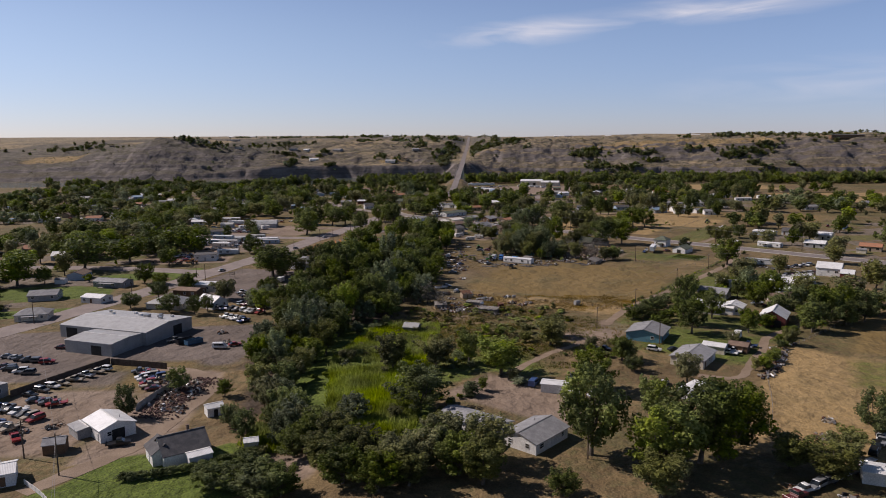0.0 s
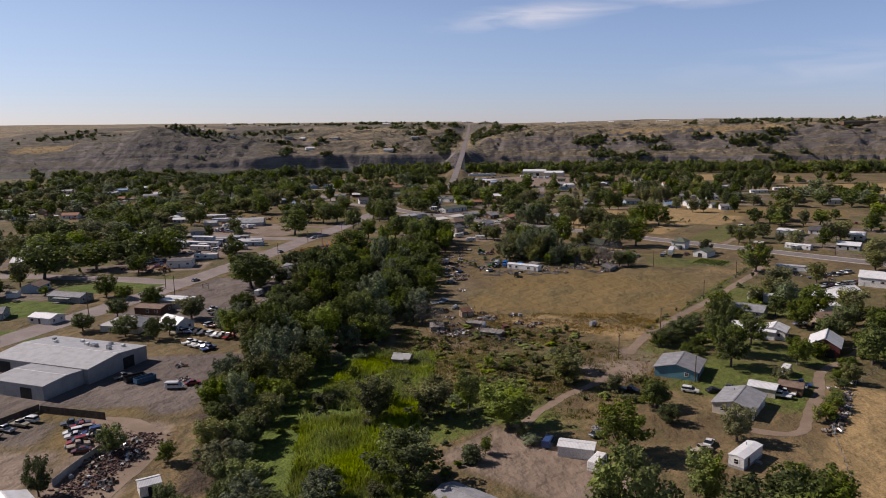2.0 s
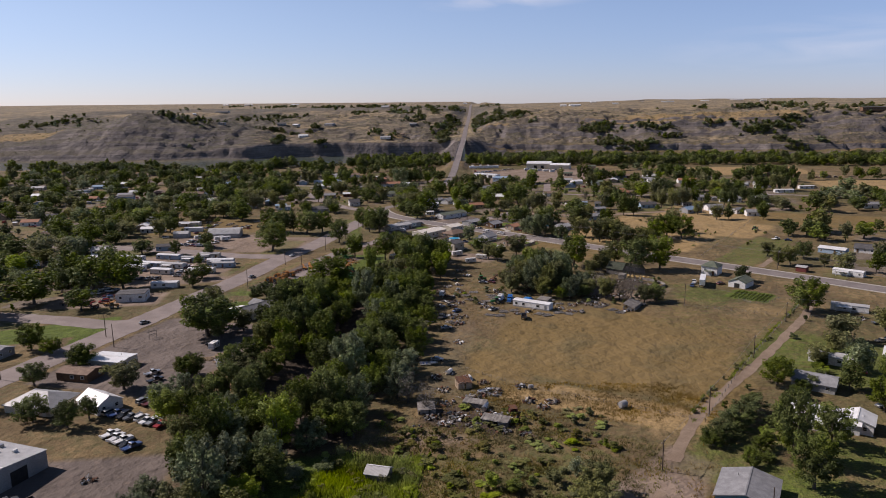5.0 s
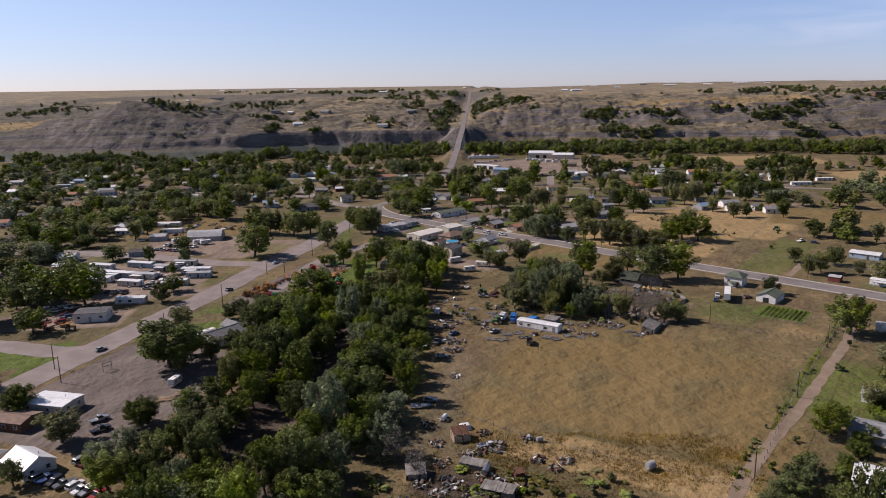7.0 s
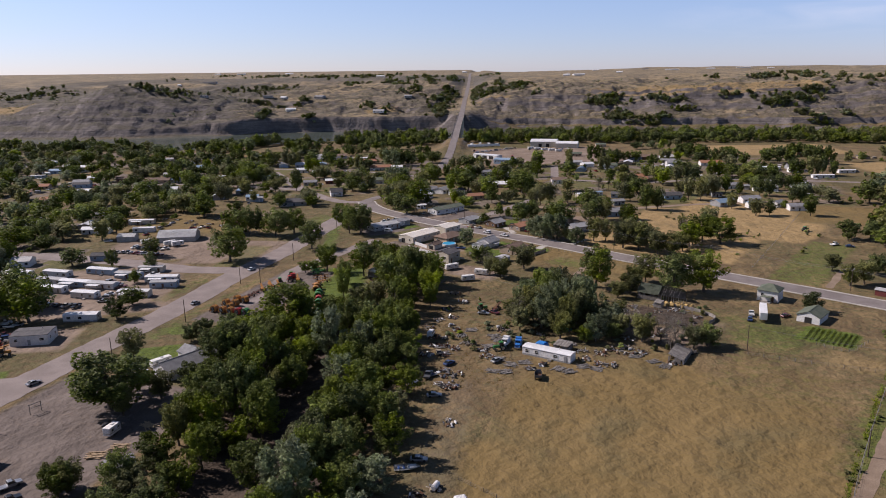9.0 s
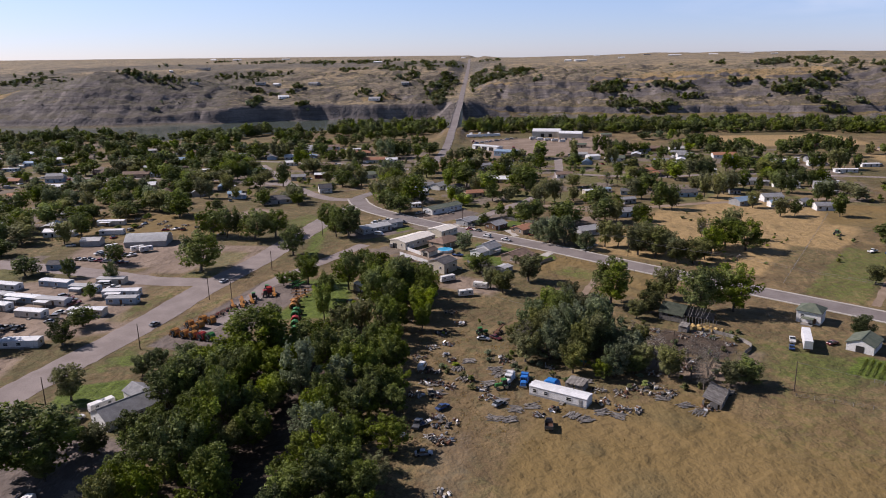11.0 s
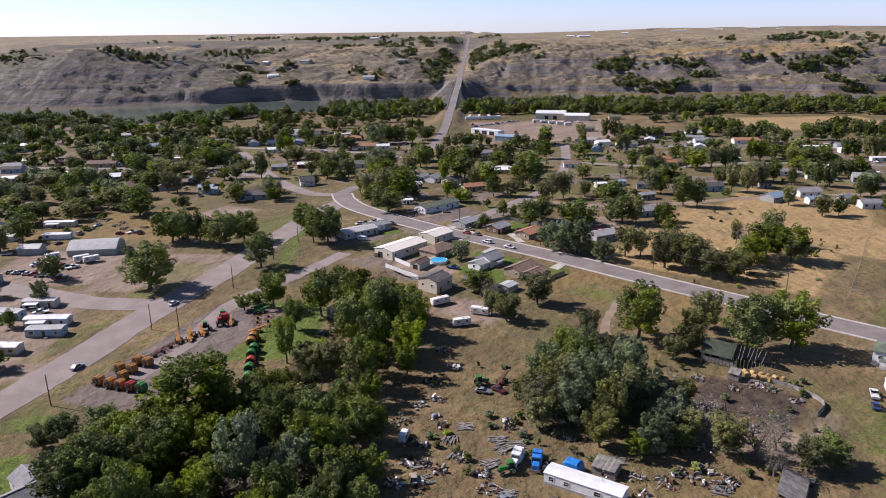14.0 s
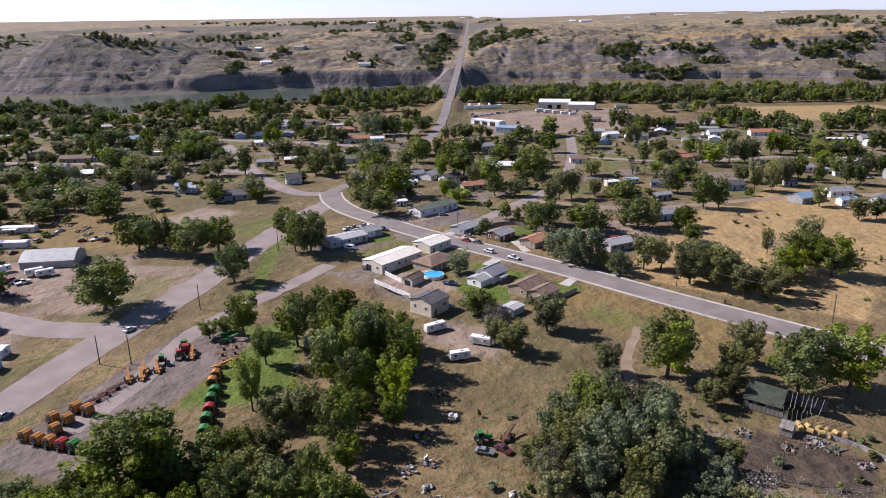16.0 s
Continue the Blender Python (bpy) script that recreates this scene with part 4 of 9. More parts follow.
def trunk_mesh(seed, lob, r0, fork, material, bare=0):
    g = random.Random(seed)
    bm = bmesh.new()
    n = 7
    top = Vector((g.uniform(-0.4, 0.4), g.uniform(-0.4, 0.4), fork))
    add_tube(bm, (0, 0, -0.4), (top.x * 0.4, top.y * 0.4, fork * 0.5), r0 * 1.25, r0 * 0.95, n, False)
    add_tube(bm, (top.x * 0.4, top.y * 0.4, fork * 0.5), top, r0 * 0.95, r0 * 0.78, n, False)
    for x, y, z, lr, lz in lob:
        if z < fork * 0.8 or (len(lob) > 10 and g.random() < (0.75 if len(lob) > 40 else 0.5)):
            continue
        e = Vector((x, y, z + lz * 0.35))
        k = (top + e) / 2 + Vector((x * 0.12, y * 0.12, -0.08 * (z - fork)))
        add_tube(bm, top, k, r0 * 0.5, r0 * 0.3, 5, False)
        add_tube(bm, k, e, r0 * 0.3, r0 * 0.06, 5, False)
        for _ in range(bare):
            e2 = k + Vector((g.uniform(-1, 1), g.uniform(-1, 1), g.uniform(0.2, 1))) * lr * 1.3
            add_tube(bm, k, e2, r0 * 0.16, r0 * 0.03, 4, False)
    me = bpy.data.meshes.new("trunk")
    bm.to_mesh(me)
    bm.free()
    me.materials.append(material)
    return me


TREES = {}
TREE_WORDS = {
    "leaf": "full cottonwood tree with a broad dark green crown",
    "leaf_bright": "leafy tree with a bright green crown",
    "leaf_silver": "silvery grey-green olive tree with a loose crown",
    "leaf_olive": "dull olive-green tree with a thin uneven crown",
    "leaf_dark": "dense deep green shade tree",
    "leaf_grey": "half-dead grey tree with bare twigs",
    "weed_green": "low green weed clump",
}


def tree_kind(key, seed, material, shape, lod, base=0.22):
    """A pattern tree 15 m high and 5.5 m in radius: the meshes that its copies share."""
    if material == "leaf_grey":
        lod = max(lod, 1)
    leaves, size, lobes = {0: (5600, 0.27, 58), 1: (2000, 0.43, 20), 2: (820, 0.70, 12), 3: (230, 1.25, 5)}[lod]
    crown, lob = crown_mesh("crown", seed, 15, 5.5, 15 * base, lobes, leaves, size, M[material], shape, 0.2 if material == "leaf_grey" else 0.6)
    trunk = trunk_mesh(seed, lob, 0.36, 15 * base + 1.2, M["bark"], 2 if lod == 0 else 0)
    TREES[key] = (crown, trunk, TREE_WORDS[material])


seed_n = 100
for lod in (0, 1, 2, 3):
    for i in range(4 if lod == 0 else 2):
        for mt, shape, bs in (("leaf", "round", 0.13), ("leaf_bright", "vase", 0.16), ("leaf_silver", "round", 0.06), ("leaf_olive", "vase", 0.12), ("leaf_dark", "round", 0.08), ("leaf_grey", "vase", 0.12), ("weed_green", "round", 0.02)):
            if (lod == 0 and i > 1 and mt != "leaf") or (mt == "weed_green" and lod < 3):
                continue
            seed_n += 1
            tree_kind((mt, lod, i), seed_n, mt, shape, lod, bs)
KINDS = {0: {}, 1: {}, 2: {}, 3: {}}
for mt, lod, i in TREES:
    KINDS[lod].setdefault(mt, []).append((mt, lod, i))
tr = random.Random(7)
TREE_AT = []


def tree(x, y, h, r, mt="leaf", lod=0, name="tree", group="", label=""):
    crown, trunk, words = TREES[tr.choice(KINDS[lod][mt])]
    z = ground_z(x, y)
    ob = new(name)
    ob.matrix_basis = pose(x, y, z, 0, 0, tr.uniform(0, 360)) @ Matrix.Diagonal((r / 5.5, r / 5.5, h / 15, 1))
    tagged(ob, label or words, "tree" if name == "tree" else "shrub", group)
    part("trunk", trunk, None, ob)
    part("crown", crown, None, ob)
    TREE_AT.append((x, y, r))
    return ob


def room(x, y, r, k=0.75):
    return all((x - a) ** 2 + (y - b) ** 2 > ((r + c) * k) ** 2 for a, b, c in TREE_AT)


# ---------------------------------------------------------------- houses
def win_mesh():
    fr = bmesh.new()
    for x, z, sx, sz in ((0, -0.5, 1.0, 0.1), (0, 0.4, 1.0, 0.1), (-0.45, -0.4, 0.1, 0.8), (0.45, -0.4, 0.1, 0.8), (0, -0.02, 0.8, 0.05)):
        add_box(fr, x, 0, z, sx, 0.10, sz)
    me = bpy.data.meshes.new("frame")
    fr.to_mesh(me)
    fr.free()
    me.materials.append(M["trim"])
    pane = box(0, 0.0, -0.42, 0.86, 0.05, 0.84)
    mp = bpy.data.meshes.new("pane")
    pane.to_mesh(mp)
    pane.free()
    mp.materials.append(M["glass"])
    return me, mp


WIN_FRAME, WIN_PANE = win_mesh()
DOOR_ME = {}


def window(parent, x, y, z, w, h, rot, fine=True):
    a = part("window", WIN_FRAME, None, parent)
    a.matrix_basis = pose(x, y, z, 0, 0, rot) @ Matrix.Diagonal((w, 1, h, 1))
    p = part("pane", WIN_PANE, None, a)
    return a


def door(parent, x, y, z, w, h, rot, material):
    bm = box(0, 0, 0, w, 0.12, h)
    add_box(bm, 0, -0.06, 0.15, w * 0.7, 0.06, h * 0.38)
    add_box(bm, 0, -0.06, h * 0.56, w * 0.7, 0.06, h * 0.36)
    d = part("door", bm, M[material], parent)
    d.matrix_basis = pose(x, y, z, 0, 0, rot)
    return d


def house(x, y, w, d, rot=0.0, h=2.7, wall="white", roof="shingle_grey", pitch=0.42, eave=0.45, name="house", label="", category="house", group="",
          wins=True, hip=False, chimney=False, garage=False, porch=False, low=False, openings=()):
    """A gabled or hipped house; its ridge runs along x. w is along the ridge, d across."""
    z = min(ground_z(x, y), 0.3) if y < 640 else ground_z(x, y)
    ob = thing(name, x, y, z, rot, label, category, group)
    rise = d / 2 * pitch
    bm = bmesh.new()
    prof = [(-d / 2, -0.4), (d / 2, -0.4), (d / 2, h)] + ([] if hip else [(0, h + rise)]) + [(-d / 2, h)]
    a = [bm.verts.new((-w / 2, p, q)) for p, q in prof]
    b = [bm.verts.new((w / 2, p, q)) for p, q in prof]
    n = len(prof)
    for i in range(n):
        j = (i + 1) % n
        bm.faces.new((a[i], a[j], b[j], b[i]))
    bm.faces.new(a[::-1])
    bm.faces.new(b)
    part("wall", bm, M[wall], ob)
    # roof slabs with overhang and thickness
    bm = bmesh.new()
    t, ex, k = 0.16, eave * 0.8, d / 2 + eave
    zr, ze = h + rise + t * 0.6, h - eave * pitch + t * 0.6
    hx = d / 2 if hip else 0
    hx = min(hx, w / 2 - 0.4) if hip else 0
    top = [(-w / 2 - ex, -k, ze), (w / 2 + ex, -k, ze), (w / 2 + ex - hx, 0, zr), (-w / 2 - ex + hx, 0, zr), (w / 2 + ex, k, ze), (-w / 2 - ex, k, ze)]
    up = [bm.verts.new(p) for p in top]
    dn = [bm.verts.new((p[0], p[1], p[2] - t)) for p in top]
    faces = [(0, 1, 2, 3), (3, 2, 4, 5)] + ([(1, 4, 2), (5, 0, 3)] if hip else [])
    for f in faces:
        bm.faces.new([up[i] for i in f])
        bm.faces.new([dn[i] for i in f][::-1])
    rim = [(0, 1), (4, 5)] + ([(1, 4), (5, 0)] if hip else [(1, 2), (2, 4), (5, 3), (3, 0)])
    for i, j in rim:
        bm.faces.new((up[i], dn[i], dn[j], up[j]))
    rf = part("roof", bm, M[roof], ob)
    if not hip and not low and (wins or y < 250):
        rc = box(0, 0, zr - 0.06, w + 2 * ex, 0.34, 0.1)
        part("ridge", rc, M["trim"] if roof.startswith("roof") else M[roof], rf)
    rr = random.Random(int(x * 7 + y * 13))
    if wins:
        nw = max(1, int(w / 3.4))
        for side, ry in ((-1, 0), (1, 180)):
            slots = [(-w / 2 + (i + 0.5) * w / nw) for i in range(nw)]
            dj = rr.randrange(nw)
            for i, sx in enumerate(slots):
                if i == dj:
                    door(ob, sx, side * (d / 2 + 0.03), 0.15, 1.0, 2.05, ry, rr.choice(("trim", "brown_wall", "grey_wall")))
                elif rr.random() < 0.85:
                    window(ob, sx, side * (d / 2 + 0.02), h * 0.58, rr.choice((1.1, 1.4, 1.8)), 1.2, ry)
        for side, ry in ((-1, -90), (1, 90)):
            for sy in ((-d / 4, d / 4) if d > 6.5 else (0,)):
                if rr.random() < 0.8:
                    window(ob, side * (w / 2 + 0.02), sy, h * 0.58, 1.2, 1.2, ry)
    if garage:
        g = part("garage_door", box(0, 0, 0, 2.7, 0.1, 2.15), M["trim"], ob)
        g.matrix_basis = pose(w / 2 - 2.2, -d / 2 - 0.05, 0)
    for side, off, ow, oh in openings:
        g = part("doorway", box(0, 0, 0, ow, 0.12, oh), M["dark"], ob)
        g.matrix_basis = {"s": pose(off, -d / 2 - 0.04, 0), "n": pose(off, d / 2 + 0.04, 0), "e": pose(w / 2 + 0.04, off, 0, 0, 0, 90), "w": pose(-w / 2 - 0.04, off, 0, 0, 0, 90)}[side]
    if chimney:
        c = box(w * 0.18, d * 0.12, h + rise * 0.4, 0.6, 0.6, rise * 0.6 + 0.9)
        add_box(c, w * 0.18, d * 0.12, h + rise + 0.9, 0.75, 0.75, 0.12)
        part("chimney", c, M["shingle_brown"], rf)
    elif wins:
        c = tube((w * 0.2, d * 0.2, h + rise * 0.3), (w * 0.2, d * 0.2, h + rise * 0.6 + 0.75), 0.09, 0.09, 6)
        part("vent", c, M["chrome"], rf)
    if porch:
        p = box(0, -d / 2 - 1.3, 2.25, w * 0.5, 2.6, 0.14)
        for sx in (-1, 1):
            add_box(p, sx * w * 0.24, -d / 2 - 2.4, 0, 0.12, 0.12, 2.25)
        part("porch_roof", p, M[roof], ob)
        part("porch_floor", box(0, -d / 2 - 1.3, -0.2, w * 0.5, 2.6, 0.42), M["old_wood"], ob)
    return ob


def mobile_home(x, y, w=15.0, d=4.3, rot=0.0, wall="white", roof="roof_white", label="", group="", awning=True):
    ob = house(x, y, w, d, rot, 2.75, wall, roof, 0.16, 0.12, "mobile_home", label or "long white single-wide mobile home with a low metal roof", "mobile home", group, low=True)
    part("skirting", box(0, 0, -0.2, w + 0.06, d + 0.06, 0.75), M["grey_wall"], ob)
    st = box(w * 0.1, -d / 2 - 0.7, 0, 1.3, 1.2, 0.45)
    add_box(st, w * 0.1, -d / 2 - 1.4, 0, 1.3, 0.4, 0.22)
    part("steps", st, M["old_wood"], ob)
    if awning:
        a = box(-w * 0.15, -d / 2 - 1.5, 2.35, w * 0.42, 2.9, 0.1)
        for sx in (-0.34, 0.04):
            add_box(a, sx * w, -d / 2 - 2.8, 0, 0.1, 0.1, 2.35)
        part("awning", a, M["roof_white"], ob)
    return ob


# ---------------------------------------------------------------- vehicles
def wheel_mesh(r, w):
    t = tube((0, -w / 2, 0), (0, w / 2, 0), r, r, 14)
    bmesh.ops.bevel(t, geom=[e for e in t.edges if e.calc_length() < r * 0.6], offset=0.04, segments=1, affect="EDGES")
    me = bpy.data.meshes.new("wheel")
    t.to_mesh(me)
    t.free()
    me.materials.append(M["rubber"])
    h = tube((0, -w / 2 - 0.015, 0), (0, w / 2 + 0.015, 0), r * 0.6, r * 0.6, 10)
    mh = bpy.data.meshes.new("rim")
    h.to_mesh(mh)
    h.free()
    mh.materials.append(M["chrome"])
    return me, mh


WHEEL = wheel_mesh(0.34, 0.22)
WHEEL_BIG = wheel_mesh(0.52, 0.30)


def wheels(ob, xs, ys, r=0.34, big=False, rims=True):
    me, mh = WHEEL_BIG if big else WHEEL
    k = r / (0.52 if big else 0.34)
    for x in xs:
        for y in ys:
            w = part("wheel", me, None, ob)
            w.matrix_basis = pose(x, y, r) @ Matrix.Diagonal((k, 1, k, 1))
            if rims and big:
                part("rim", mh, None, w)


def car_body(profile, width, tuck=0.86):
    """Bodywork from a side outline of (x, z, half-width) stations."""
    bm = bmesh.new()
    a = [bm.verts.new((x, -width / 2 * k, z)) for x, z, k in profile]
    b = [bm.verts.new((x, width / 2 * k, z)) for x, z, k in profile]
    n = len(profile)
    for i in range(n):
        j = (i + 1) % n
        bm.faces.new((a[i], a[j], b[j], b[i]))
    bm.faces.new(a[::-1])
    bm.faces.new(b)
    bmesh.ops.recalc_face_normals(bm, faces=bm.faces[:])
    bmesh.ops.bevel(bm, geom=bm.edges[:], offset=0.05, segments=1, affect="EDGES")
    me = bpy.data.meshes.new("body")
    bm.to_mesh(me)
    bm.free()
    me.materials.append(M["car_white"])
    return me


LOW = [(-2.2, 0.32, 0.95), (2.2, 0.30, 0.95)]
CAR_ME = {
    "car": (car_body([(-2.2, 0.32, 0.95), (2.15, 0.30, 0.93), (2.22, 0.62, 0.9), (1.15, 0.86, 1.0), (-1.75, 0.92, 1.0), (-2.22, 0.82, 0.94)], 1.78),
            car_body([(-1.75, 0.90, 0.93), (1.05, 0.85, 0.95), (0.30, 1.36, 0.80), (-0.95, 1.38, 0.80)], 1.74),
            car_body([(-0.92, 1.36, 0.80), (0.28, 1.34, 0.80), (0.2, 1.43, 0.74), (-0.85, 1.45, 0.74)], 1.76), 1.4, 0.33),
    "suv": (car_body([(-2.35, 0.42, 0.95), (2.3, 0.40, 0.93), (2.36, 0.85, 0.92), (1.25, 1.05, 1.0), (-2.36, 1.08, 0.97)], 1.9),
            car_body([(-2.3, 1.05, 0.95), (1.2, 1.03, 0.96), (0.45, 1.66, 0.84), (-2.1, 1.68, 0.84)], 1.86),
            car_body([(-2.1, 1.65, 0.85), (0.45, 1.63, 0.85), (0.35, 1.76, 0.80), (-2.0, 1.78, 0.80)], 1.88), 1.45, 0.38),
    "pickup": (car_body([(-2.75, 0.48, 0.95), (2.7, 0.46, 0.93), (2.76, 0.95, 0.92), (1.45, 1.12, 1.0), (-0.5, 1.14, 1.0), (-0.52, 0.80, 1.0), (-2.62, 0.80, 1.0), (-2.62, 1.16, 1.0), (-2.78, 1.16, 0.98)], 1.95),
               car_body([(-0.5, 1.12, 0.95), (1.4, 1.10, 0.96), (0.75, 1.70, 0.84), (-0.35, 1.72, 0.84)], 1.88),
               car_body([(-0.35, 1.69, 0.85), (0.75, 1.67, 0.85), (0.65, 1.80, 0.80), (-0.3, 1.82, 0.80)], 1.9), 1.75, 0.40),
    "van": (car_body([(-2.6, 0.42, 0.97), (2.4, 0.40, 0.95), (2.55, 0.90, 0.93), (1.9, 1.15, 1.0), (1.2, 2.0, 0.9), (-2.6, 2.05, 0.9)], 1.98),
            car_body([(-1.9, 1.25, 1.012), (1.75, 1.2, 1.012), (1.2, 1.80, 0.94), (-1.9, 1.80, 0.94)], 1.98),
            car_body([(-2.55, 2.0, 0.9), (1.15, 1.98, 0.9), (1.05, 2.1, 0.82), (-2.45, 2.12, 0.82)], 1.98), 1.6, 0.38),
}


def far_body(kind):
    """Bodywork and its four tyres in one low mesh."""
    body, _, _, axle, r = CAR_ME[kind]
    bm = bmesh.new()
    bm.from_mesh(body)
    n = len(bm.faces)
    for sx in (-axle, axle):
        for sy in (-0.78, 0.78):
            add_tube(bm, (sx, sy - 0.1, r), (sx, sy + 0.1, r), r, r, 8)
    bm.faces.ensure_lookup_table()
    for f in bm.faces[n:]:
        f.material_index = 1
    me = bpy.data.meshes.new("body")
    bm.to_mesh(me)
    bm.free()
    me.materials.append(M["car_white"])
    me.materials.append(M["rubber"])
    return me


FAR_BODY = {k: far_body(k) for k in CAR_ME}

LAMP_ME = None
CAR_WORDS = {"car": "sedan", "suv": "sport-utility car", "pickup": "pickup truck with an open bed", "van": "van"}


def recolor(ob, material):
    ob.material_slots[0].link = "OBJECT"
    ob.material_slots[0].material = M[material]


def vehicle(kind, x, y, rot, color="car_white", z=None, group="", state="parked on bare ground"):
    body, glass, top, axle, r = CAR_ME[kind]
    ob = thing("pickup_truck" if kind == "pickup" else "van" if kind == "van" else "car", x, y, (max(ground_z(x, y), -0.3) + 0.09) if z is None else z, rot,
               f"{color.split('_')[1]} {CAR_WORDS[kind]} {state}", "truck" if kind == "pickup" else kind if kind == "van" else "car", group)
    if group:
        recolor(part("body", FAR_BODY[kind], None, ob), color)
        recolor(part("window_band", glass, None, ob), "glass")
        recolor(part("roof_panel", top, None, ob), color)
        return ob
    recolor(part("body", body, None, ob), color)
    recolor(part("window_band", glass, None, ob), "glass")
    recolor(part("roof_panel", top, None, ob), color)
    wheels(ob, (-axle, axle), (-0.82, 0.82), r, rims=not group)
    return ob


def camper(x, y, rot, length=6.0, group="", label="white travel trailer with rounded corners and dark windows"):
    ob = thing("camper_trailer", x, y, 0.05, rot, label, "trailer", group)
    part("body", box(0, 0, 0.55, length, 2.3, 2.2, 0.97, 0.95, bevel=0.16), M["white"], ob)
    part("stripe", box(0, 0, 1.1, length + 0.02, 2.32, 0.14), M["car_tan"], ob)
    for i in range(2):
        window(ob, -length * 0.25 + i * length * 0.5, -1.17, 1.9, 1.1, 0.7, 0)
        window(ob, -length * 0.25 + i * length * 0.5, 1.17, 1.9, 1.1, 0.7, 180)
    part("hitch", tube((length / 2, 0, 0.55), (length / 2 + 1.2, 0, 0.5), 0.07, 0.07), M["rust"], ob)
    part("roof_vent", box(0.4, 0, 2.72, 0.8, 0.6, 0.22), M["trim"], ob)
    wheels(ob, (-0.45, 0.45), (-1.0, 1.0), 0.34)
    return ob


def semi_trailer(x, y, rot, length=13.0, label="long white box semi-trailer parked on grass"):
    ob = thing("semi_trailer", x, y, 0.05, rot, label, "trailer")
    part("box", box(0, 0, 1.15, length, 2.55, 2.7, bevel=0.05), M["roof_white"], ob)
    part("frame", box(0, 0, 0.9, length, 1.0, 0.25), M["rust"], ob)
    for i in range(2):
        part("landing_leg", tube((length * 0.3, -0.7 + i * 1.4, 0), (length * 0.3, -0.7 + i * 1.4, 1.0), 0.07, 0.07), M["rust"], ob)
    wheels(ob, (-length * 0.38, -length * 0.28), (-1.05, 1.05), 0.52, True)
    return ob


def semi_tractor(x, y, rot, color, label):
    ob = thing("semi_truck", x, y, 0.05, rot, label, "truck")
    part("hood", box(2.2, 0, 0.8, 2.0, 1.7, 1.1, 0.94, 0.9, bevel=0.1), M[color], ob)
    part("cab", box(0.4, 0, 0.8, 1.7, 2.3, 2.0, 0.9, 0.92, bevel=0.1), M[color], ob)
    part("sleeper", box(-1.2, 0, 0.8, 1.6, 2.3, 2.3, 0.96, 0.96, bevel=0.1), M[color], ob)
    part("windshield", box(1.22, 0, 1.75, 0.12, 1.9, 0.75, 1, 0.9), M["glass"], ob)
    part("frame", box(-2.8, 0, 0.6, 3.2, 0.9, 0.3), M["rust"], ob)
    part("bumper", box(3.3, 0, 0.45, 0.3, 2.3, 0.45), M["chrome"], ob)
    for s in (-1, 1):
        part("exhaust_stack", tube((-0.5, s * 1.05, 1.0), (-0.5, s * 1.05, 3.6), 0.08, 0.08), M["chrome"], ob)
    wheels(ob, (2.3, -2.4, -3.6), (-0.95, 0.95), 0.52, True)
    return ob


# ---------------------------------------------------------------- poles, wires, fences
def utility_pole(x, y, h=9.5, rot=0.0, arm=True, lamp=False, wood=True):
    ob = thing("utility_pole", x, y, ground_z(x, y), rot, "brown wooden utility pole with a crossarm" if arm else "bare wooden utility pole", "pole", "utility poles")
    part("pole", tube((0, 0, -0.5), (0, 0, h), 0.17, 0.12, 8), M["pole"], ob)
    if arm:
        part("crossarm", box(0, 0, h - 0.7, 2.4, 0.12, 0.14), M["pole"], ob)
        for sx in (-1.1, 1.1):
            part("insulator", tube((sx, 0, h - 0.56), (sx, 0, h - 0.36), 0.06, 0.05), M["trim"], ob)
    if lamp:
        l = tube((0, 0, h - 0.5), (1.6, 0, h - 0.1), 0.04, 0.04)
        part("lamp_arm", l, M["chrome"], ob)
        part("lamp_head", box(1.8, 0, h - 0.2, 0.7, 0.3, 0.16, 0.8), M["chrome"], ob)
    return ob


def wire(a, b, sag=0.9, name="power_line"):
    bm = bmesh.new()
    pts = []
    for i in range(11):
        t = i / 10
        pts.append(Vector(a).lerp(Vector(b), t) - Vector((0, 0, 4 * sag * t * (1 - t))))
    for p, q in zip(pts, pts[1:]):
        add_tube(bm, p, q, 0.035, 0.035, 4, False)
    bmesh.ops.remove_doubles(bm, verts=bm.verts[:], dist=0.03)
    return tagged(part(name, bm, M["wire"]), "thin overhead cable sagging between poles", "cable")


def fence(pts, label="weathered post and wire fence", h=1.2, gap=4.0, boards=False, material="old_wood", group=""):
    p = spline(pts, gap)
    x0, y0 = p[0]
    ob = thing("fence", x0, y0, ground_z(x0, y0), 0, label, "fence", group)
    post = bpy.data.meshes.get("post_" + material)
    if post is None:
        bm = box(0, 0, -0.3, 0.14, 0.14, h + 0.3, 0.9)
        post = bpy.data.meshes.new("post_" + material)
        bm.to_mesh(post)
        bm.free()
        post.materials.append(M[material])
    for q in p:
        o = part("post", post, None, ob)
        o.matrix_basis = pose(q[0] - x0, q[1] - y0, 0)
    for k in ((0.35, 0.75, 1.1) if not boards else (0.05,)):
        bm = bmesh.new()
        for a, b in zip(p, p[1:]):
            if boards:
                m, dv = (a + b) / 2, b - a
                add_box(bm, m[0] - x0, m[1] - y0, 0.05, float(np.linalg.norm(dv)) * 0.99, 0.06, h, rot=Matrix.Rotation(math.atan2(dv[1], dv[0]), 3, "Z"))
            else:
                add_tube(bm, (a[0] - x0, a[1] - y0, k), (b[0] - x0, b[1] - y0, k), 0.02, 0.02, 3, False)
        tagged(part("panel" if boards else "fence_wire", bm, M[material] if boards else M["wire"], ob), kind="stuff")
    return ob


# ================================================================ the valley trees
# creek belt, tree by tree along the stream
belt = random.Random(21)


